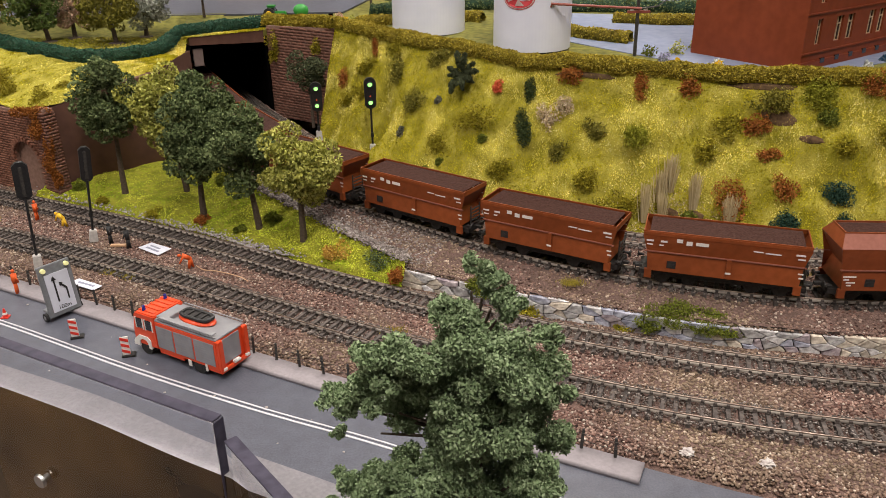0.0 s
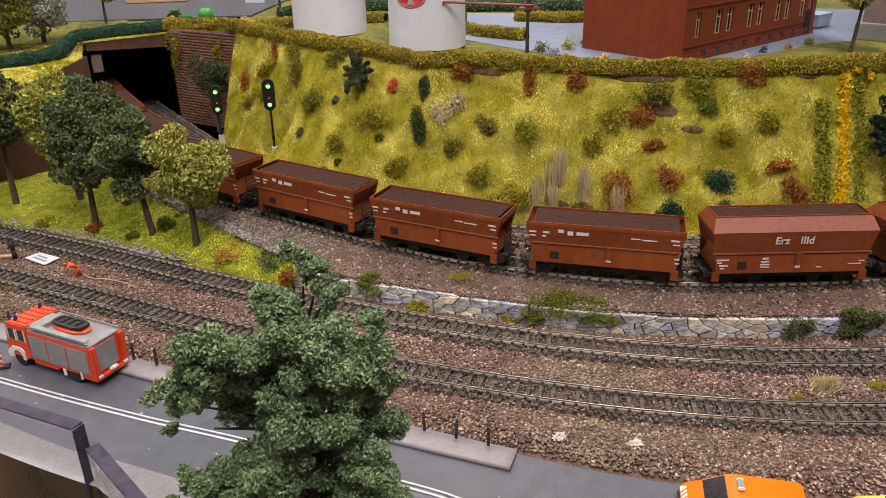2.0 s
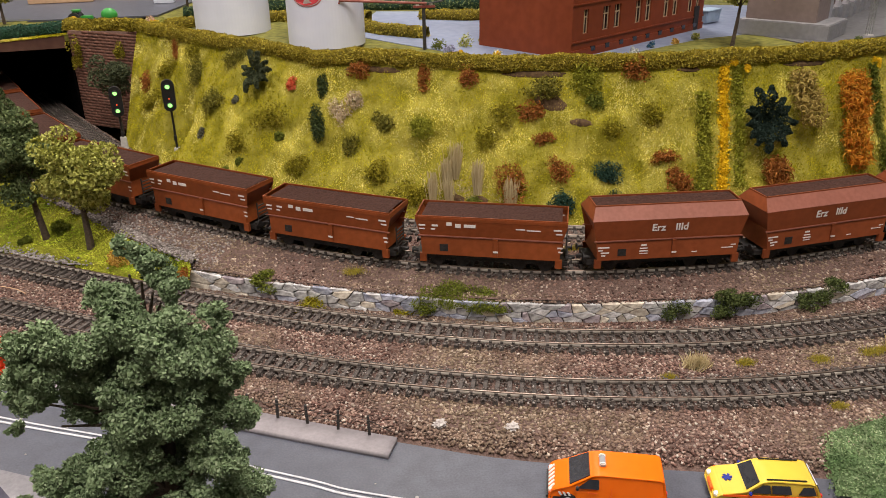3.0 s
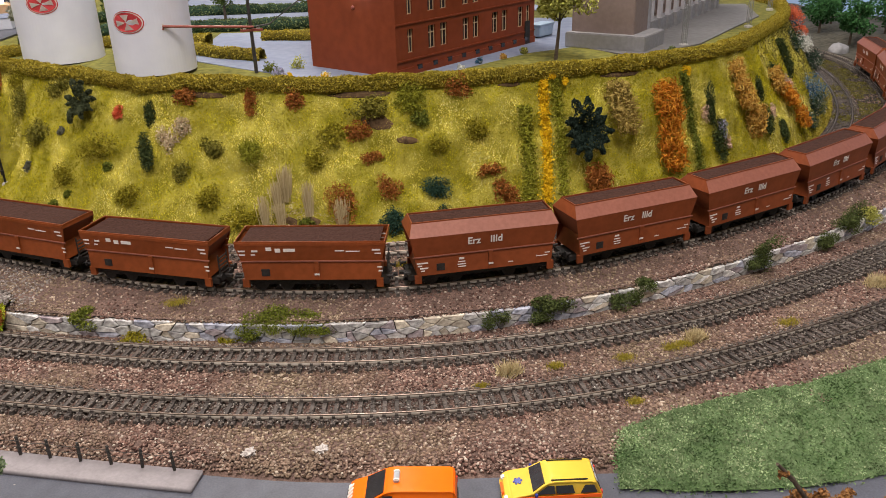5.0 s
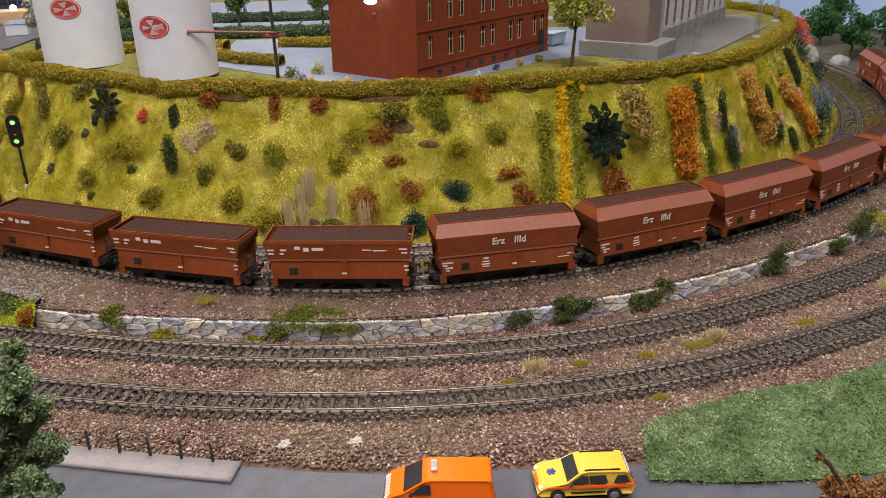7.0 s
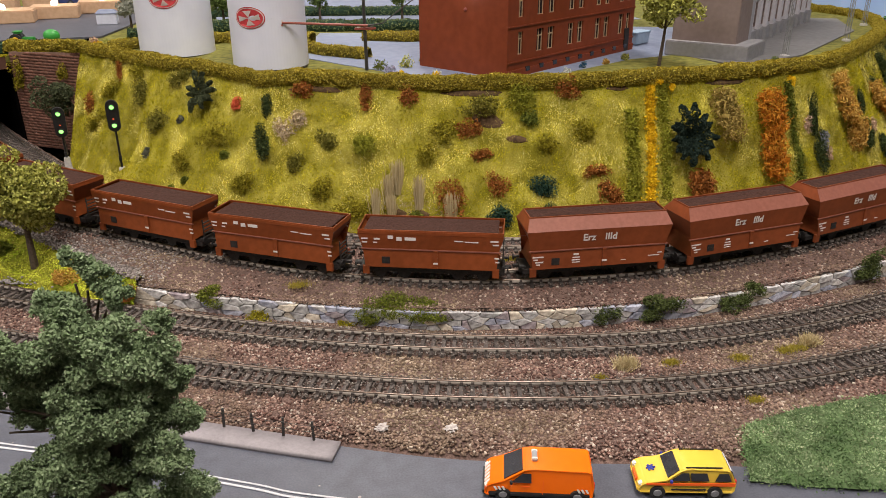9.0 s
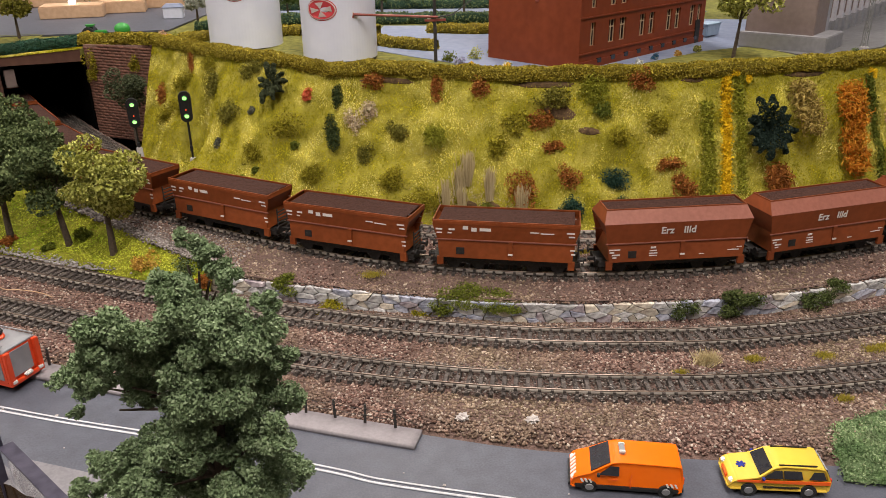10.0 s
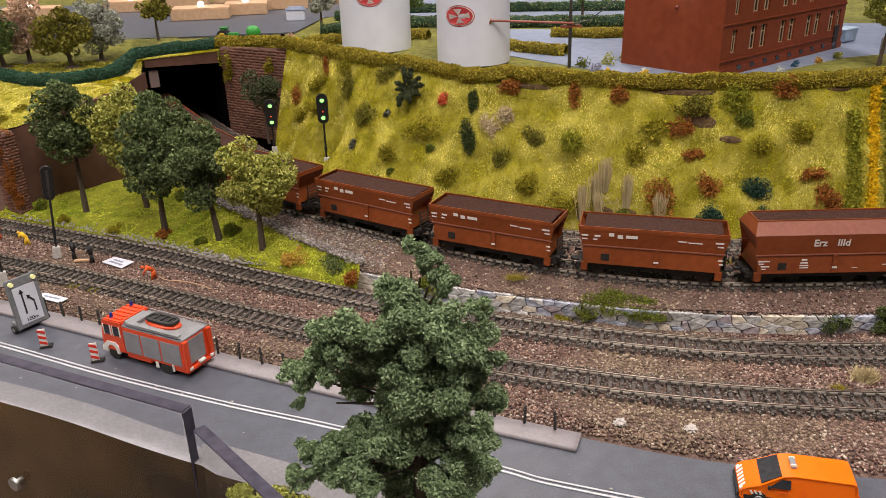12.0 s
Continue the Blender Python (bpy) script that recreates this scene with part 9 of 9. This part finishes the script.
for x, y, z, h, kind, lab in ((-0.311, 1.061, 0.1283, 0.062, "dusk", "olive-brown tree beside the town road"), (-0.095, 1.12, 0.128, 0.06, "grey", "pale grey-blue tree in the park"), (0.03, 1.08, PLATEAU_Z, 0.055, "mid", "dark green tree in the park behind the tanks"), (0.10, 1.05, PLATEAU_Z, 0.05, "dusk", "olive tree in the park"), (0.16, 1.10, PLATEAU_Z, 0.06, "mid", "green tree in the park"), (0.27, 1.06, PLATEAU_Z, 0.06, "mid", "green tree in the park"), (0.50, 0.90, PLATEAU_Z, 0.06, "mid", "green tree behind the red house"), (0.55, 0.96, PLATEAU_Z, 0.07, "lime", "light green tree behind the red house")):
    tree((x, y, z), h, (0, 0, h * 0.66), (h * 0.42, h * 0.38, h * 0.36), LEAF[kind], lab, rng, 1900, 0.0021, 14, 0.009, 0.0017)
# shrub in front of the wing wall, ivy on it
tree((-0.148, 0.878, 0.028), 0.08, (-0.001, 0, 0.064), (0.022, 0.018, 0.026), LEAF["sage"], "dark green shrub standing before the brick wing wall", rng, 5200, 0.0013, 26, 0.0080, 0.0016, clump=True)
for x, y, z, w, h, kind in ((-0.2000, 0.9480, 0.112, 0.012, 0.016, "olive"), (-0.202, 0.949, 0.095, 0.008, 0.010, "olive"), (-0.142, 0.909, 0.113, 0.009, 0.013, "olive"), (-0.122, 0.895, 0.080, 0.008, 0.012, "rust"), (-0.116, 0.888, 0.068, 0.010, 0.010, "rust")):
    bush("ivy", (x, y, z), (w, h), LEAF[kind], "climbing plant on the brick wing wall" if kind == "olive" else "rust-red climber at the wall's edge", "creeper", rng, 420, 0.0013, (0.5, -0.8, 0.1), 0.4)
for x, y, z, w, h in ((-0.3830, 0.7205, 0.076, 0.013, 0.020), (-0.3775, 0.7180, 0.050, 0.011, 0.022), (-0.390, 0.724, 0.090, 0.018, 0.010), (-0.3735, 0.7175, 0.024, 0.007, 0.014)):
    bush("ivy", (x, y, z), (w, h), LEAF["rust"], "rust-red creeper on the corner of the brick wall", "creeper", rng, 1100, 0.0012, (0.1, -1, 0.1), 0.45)
for x, y, r in ((-0.395, 0.752, 0.017), (-0.44, 0.785, 0.018), (-0.46, 0.810, 0.014), (-0.375, 0.775, 0.013), (-0.50, 0.82, 0.018)):
    bush("bush", (x, y, 0.0955 + (y - 0.752) * 0.16), (r, r), LEAF["olive"], "olive bush on the grass above the arch", "bush", rng, 900, 0.0012, (0.1, -0.6, 0.8), 0.6)


# market place far behind: sandstone boxes with lamps
def lamp_box(x, y, w, d, h):
    bx = thing("lamp_box", "sand-coloured low stone block with a glowing lamp on top", "stone block", Matrix.Translation((x, y, 0.1287)) @ Matrix.Rotation(0.12, 4, "Z"), "lit stone blocks")
    part("block", box(B(), (0, 0, h / 2), (w, d, h), 0.0008), M_SAND, bx)
    part("lamp", ball(B(), (0, 0, h + 0.004), 0.0055, (1, 1, 1), 2), M_LAMPGLOW, bx, "glowing white lamp")
    part("slab", box(B(), (0, 0, h + 0.0005), (w * 0.96, d * 0.94, 0.001)), M_SAND, bx)
    return bx


for x, y, w in ((-0.300, 1.285, 0.090), (-0.237, 1.335, 0.070), (-0.178, 1.400, 0.075), (-0.455, 1.435, 0.085), (-0.12, 1.46, 0.07), (-0.37, 1.47, 0.085), (-0.60, 1.36, 0.09), (-0.29, 1.53, 0.08)):
    lamp_box(x, y, w, 0.055, 0.017)
ob = thing("tent", "small white and blue market tent behind the hedge", "tent", Matrix.Translation((-0.142, 1.222, 0.1285)))
part("canvas", box(B(), (0, 0, 0.008), (0.028, 0.02, 0.016), 0.0008), M_PAPER, ob)
part("roof", box(B(), (0, 0, 0.018), (0.031, 0.023, 0.005), 0.0006, None, (0.7, 0.5)), M_PAVING, ob)


def tractor(m):
    t = thing("tractor", "small green model tractor on the bridge", "tractor", m)
    part("bonnet", box(B(), (0.008, 0, 0.0090), (0.016, 0.008, 0.007), 0.0008), M_TRACTOR, t)
    cb = part("cab", box(B(), (-0.006, 0, 0.0125), (0.011, 0.011, 0.015), 0.0008, None, (0.85, 0.85)), M_TRACTOR, t)
    part("cab_window", box(B(), (-0.006, 0, 0.0150), (0.0108, 0.0108, 0.006), 0, None, (0.93, 0.93)), M_GLASSDARK, cb)
    part("roof", box(B(), (-0.006, 0, 0.0204), (0.012, 0.012, 0.0014), 0.0004), M_TRACTOR, t)
    for x, r in ((-0.008, 0.0088), (0.012, 0.0050)):
        for y in (-0.0075, 0.0088):
            wheel(t, x, y, r, 0.0035, M_WORKYEL)
    return t


tractor(Matrix.Translation((-0.212, 1.040, 0.1260)) @ Matrix.Rotation(-0.1, 4, "Z") @ Matrix.Scale(0.85, 4))
tk = thing("green_tank_trailer", "round green tank trailer behind the tractor", "trailer", Matrix.Translation((-0.180, 1.045, 0.1260)) @ Matrix.Scale(0.95, 4))
part("tank", ball(B(), (0, 0, 0.011), 0.010, (1.05, 0.8, 0.85), 3), M_TRACTOR, tk)
part("frame", box(B(), (-0.004, 0, 0.0035), (0.026, 0.009, 0.002), 0.0004), M_UNDER, tk)
for y in (-0.006, 0.006):
    wheel(tk, 0, y, 0.004, 0.0025, M_WORKYEL)

for x, y, w, kind, lab in ((-0.138, 1.012, 0.006, "rust", "red flowers beside the hedge on the bridge"), (-0.122, 1.018, 0.006, "yellow", "yellow flowers beside the hedge on the bridge"), (-0.110, 1.008, 0.007, "lime", "green garden plant behind the hedge"), (-0.130, 1.04, 0.006, "pink", "pale pink flowers behind the hedge")):
    bush("flower_clump", (x, y, 0.1262), (w, w), LEAF[kind], lab, "flowers", rng, 170, 0.0014, (0, -0.2, 1), 1.5)
bs = thing("bus", "dark blue model bus on the town road", "bus", Matrix.Translation((-0.215, 1.520, 0.1287)) @ Matrix.Rotation(0.1, 4, "Z"))
M_BUS = mat("bus_blue", (0.03, 0.045, 0.14), (0.04, 0.055, 0.17), 200, 0.35)
part("body", box(B(), (0, 0, 0.0165), (0.110, 0.026, 0.027), 0.0015), M_BUS, bs)
for k in range(7):
    for y in (-0.0132, 0.0132):
        part("side_window", box(B(), (-0.045 + k * 0.015, y, 0.0215), (0.0115, 0.0008, 0.0085), 0.0003), M_GLASSDARK, bs)
part("roof", box(B(), (0, 0, 0.0306), (0.106, 0.024, 0.0014), 0.0005), M_SILVER, bs)
for x in (-0.036, 0.036):
    for y in (-0.0115, 0.0115):
        wheel(bs, x, y, 0.0052, 0.004)
sk = thing("waste_skip", "pale blue waste skip in the yard beside the house", "skip", Matrix.Translation((0.492, 0.788, PLATEAU_Z + 0.0006)) @ Matrix.Rotation(0.6, 4, "Z"))
M_SKIP = mat("skip_blue", (0.30, 0.40, 0.52), (0.36, 0.46, 0.58), 200, 0.5)
part("tub", box(B(), (0, 0, 0.0072), (0.026, 0.014, 0.0125), 0.0008, None, (1.15, 1.1)), M_SKIP, sk)
part("rim", box(B(), (0, 0, 0.0136), (0.031, 0.0165, 0.0014), 0.0004), M_SKIP, sk)
part("runner", box(B(), (0, 0, 0.0006), (0.022, 0.003, 0.0012)), M_UNDER, sk)

# ---- far end of the layout: rising ground, trees and the painted sky ----
fx = np.linspace(0, 1, 60)
rows = []
for f in np.linspace(0, 1, 20):
    a, b = np.c_[1.055 + 0.16 * fx, 0.66 + 0.85 * fx], np.c_[1.42 + 0.10 * fx, 0.45 + 1.25 * fx]
    p = a * (1 - f) + b * f
    rows.append(np.c_[p, np.full(60, 0.018 + 0.016 * min(1, f * 2.2))])
ob, _ = loft("ground_far", rows, M_FARGROUND, rough_z=0.010, freq=14)
tagged(ob, "rough grey-brown ground beyond the curve, darkened for weak light", "ground", kind="structure")
for k, (x, y, h, w) in enumerate(((1.275, 1.25, 0.085, 0.44), (1.235, 1.125, 0.080, 0.5), (1.275, 1.04, 0.078, 0.5), (1.335, 1.15, 0.095, 0.45), (1.315, 0.955, 0.085, 0.48), (1.36, 1.03, 0.10, 0.45), (1.215, 1.33, 0.07, 0.5), (1.345, 1.30, 0.10, 0.42), (1.37, 0.87, 0.09, 0.45))):
    tree((x, y, 0.030), h, (0, 0, h * 0.56), (h * w, h * w * 0.9, h * 0.42), LEAF["forest"], "dark green leafy model tree beyond the curve", rng, 2600, 0.0028, 18, 0.012, 0.0022)
for x, y, r in ((1.225, 0.985, 0.030), (1.262, 0.955, 0.022), (1.19, 1.10, 0.020)):
    bm = B()
    bmesh.ops.create_icosphere(bm, subdivisions=3, radius=1.0)
    for v in bm.verts:
        k = 0.85 + 0.35 * noise.noise(v.co * 1.3 + Vector((x * 60, 0, 0))) + 0.12 * noise.noise(v.co * 4.0)
        v.co = Vector((v.co.x * r * k + x, v.co.y * r * k + y, 0.026 + v.co.z * r * 0.75 * k))
    tagged(link_bm("boulder", bm, M_PLINTH, smooth=True), "pale grey boulder under the trees beyond the curve", "rock")
# dry grass along the foot of the bank where it rounds the curve
u_ = rng.uniform(0.60, 0.99, 5200)
p = on_slope(u_, np.abs(rng.normal(0, 0.025, 5200)))
p[:, 0] += rng.uniform(0, 0.010, 5200) * np.clip((u_ - 0.6) * 5, 0, 1)
p[:, 2] = np.maximum(p[:, 2], 0.0240)
tagged(heap("grass_fibres", p, 0.0013, M_TUFT, rng, "leaf"), "dull yellow-green grass between the bank and the curving track", "grass", kind="stuff")
sky_board = flat("backdrop", [(0.95, 2.10), (1.56, 1.80), (1.64, 0.2), (1.65, 0.2), (1.57, 1.81), (0.95, 2.11)], 0.55, 0.75, M_BACKSKY)
tagged(sky_board, "pale blue painted sky board behind the layout", "backdrop", kind="structure")
# ceiling lamps of the hall
for lx, ly in LAMPS:
    cl = thing("ceiling_light", "rectangular white ceiling light of the hall", "ceiling light", Matrix.Translation((lx, ly, HALL_TOP)), "ceiling lights")
    part("housing", box(B(), (0, 0, -0.03), (0.56, 1.21, 0.055), 0.004), M_HALLTOP, cl)
    part("frame", box(B(), (0, 0, -0.062), (0.54, 1.19, 0.006), 0.001), M_WHITEPLASTIC, cl)
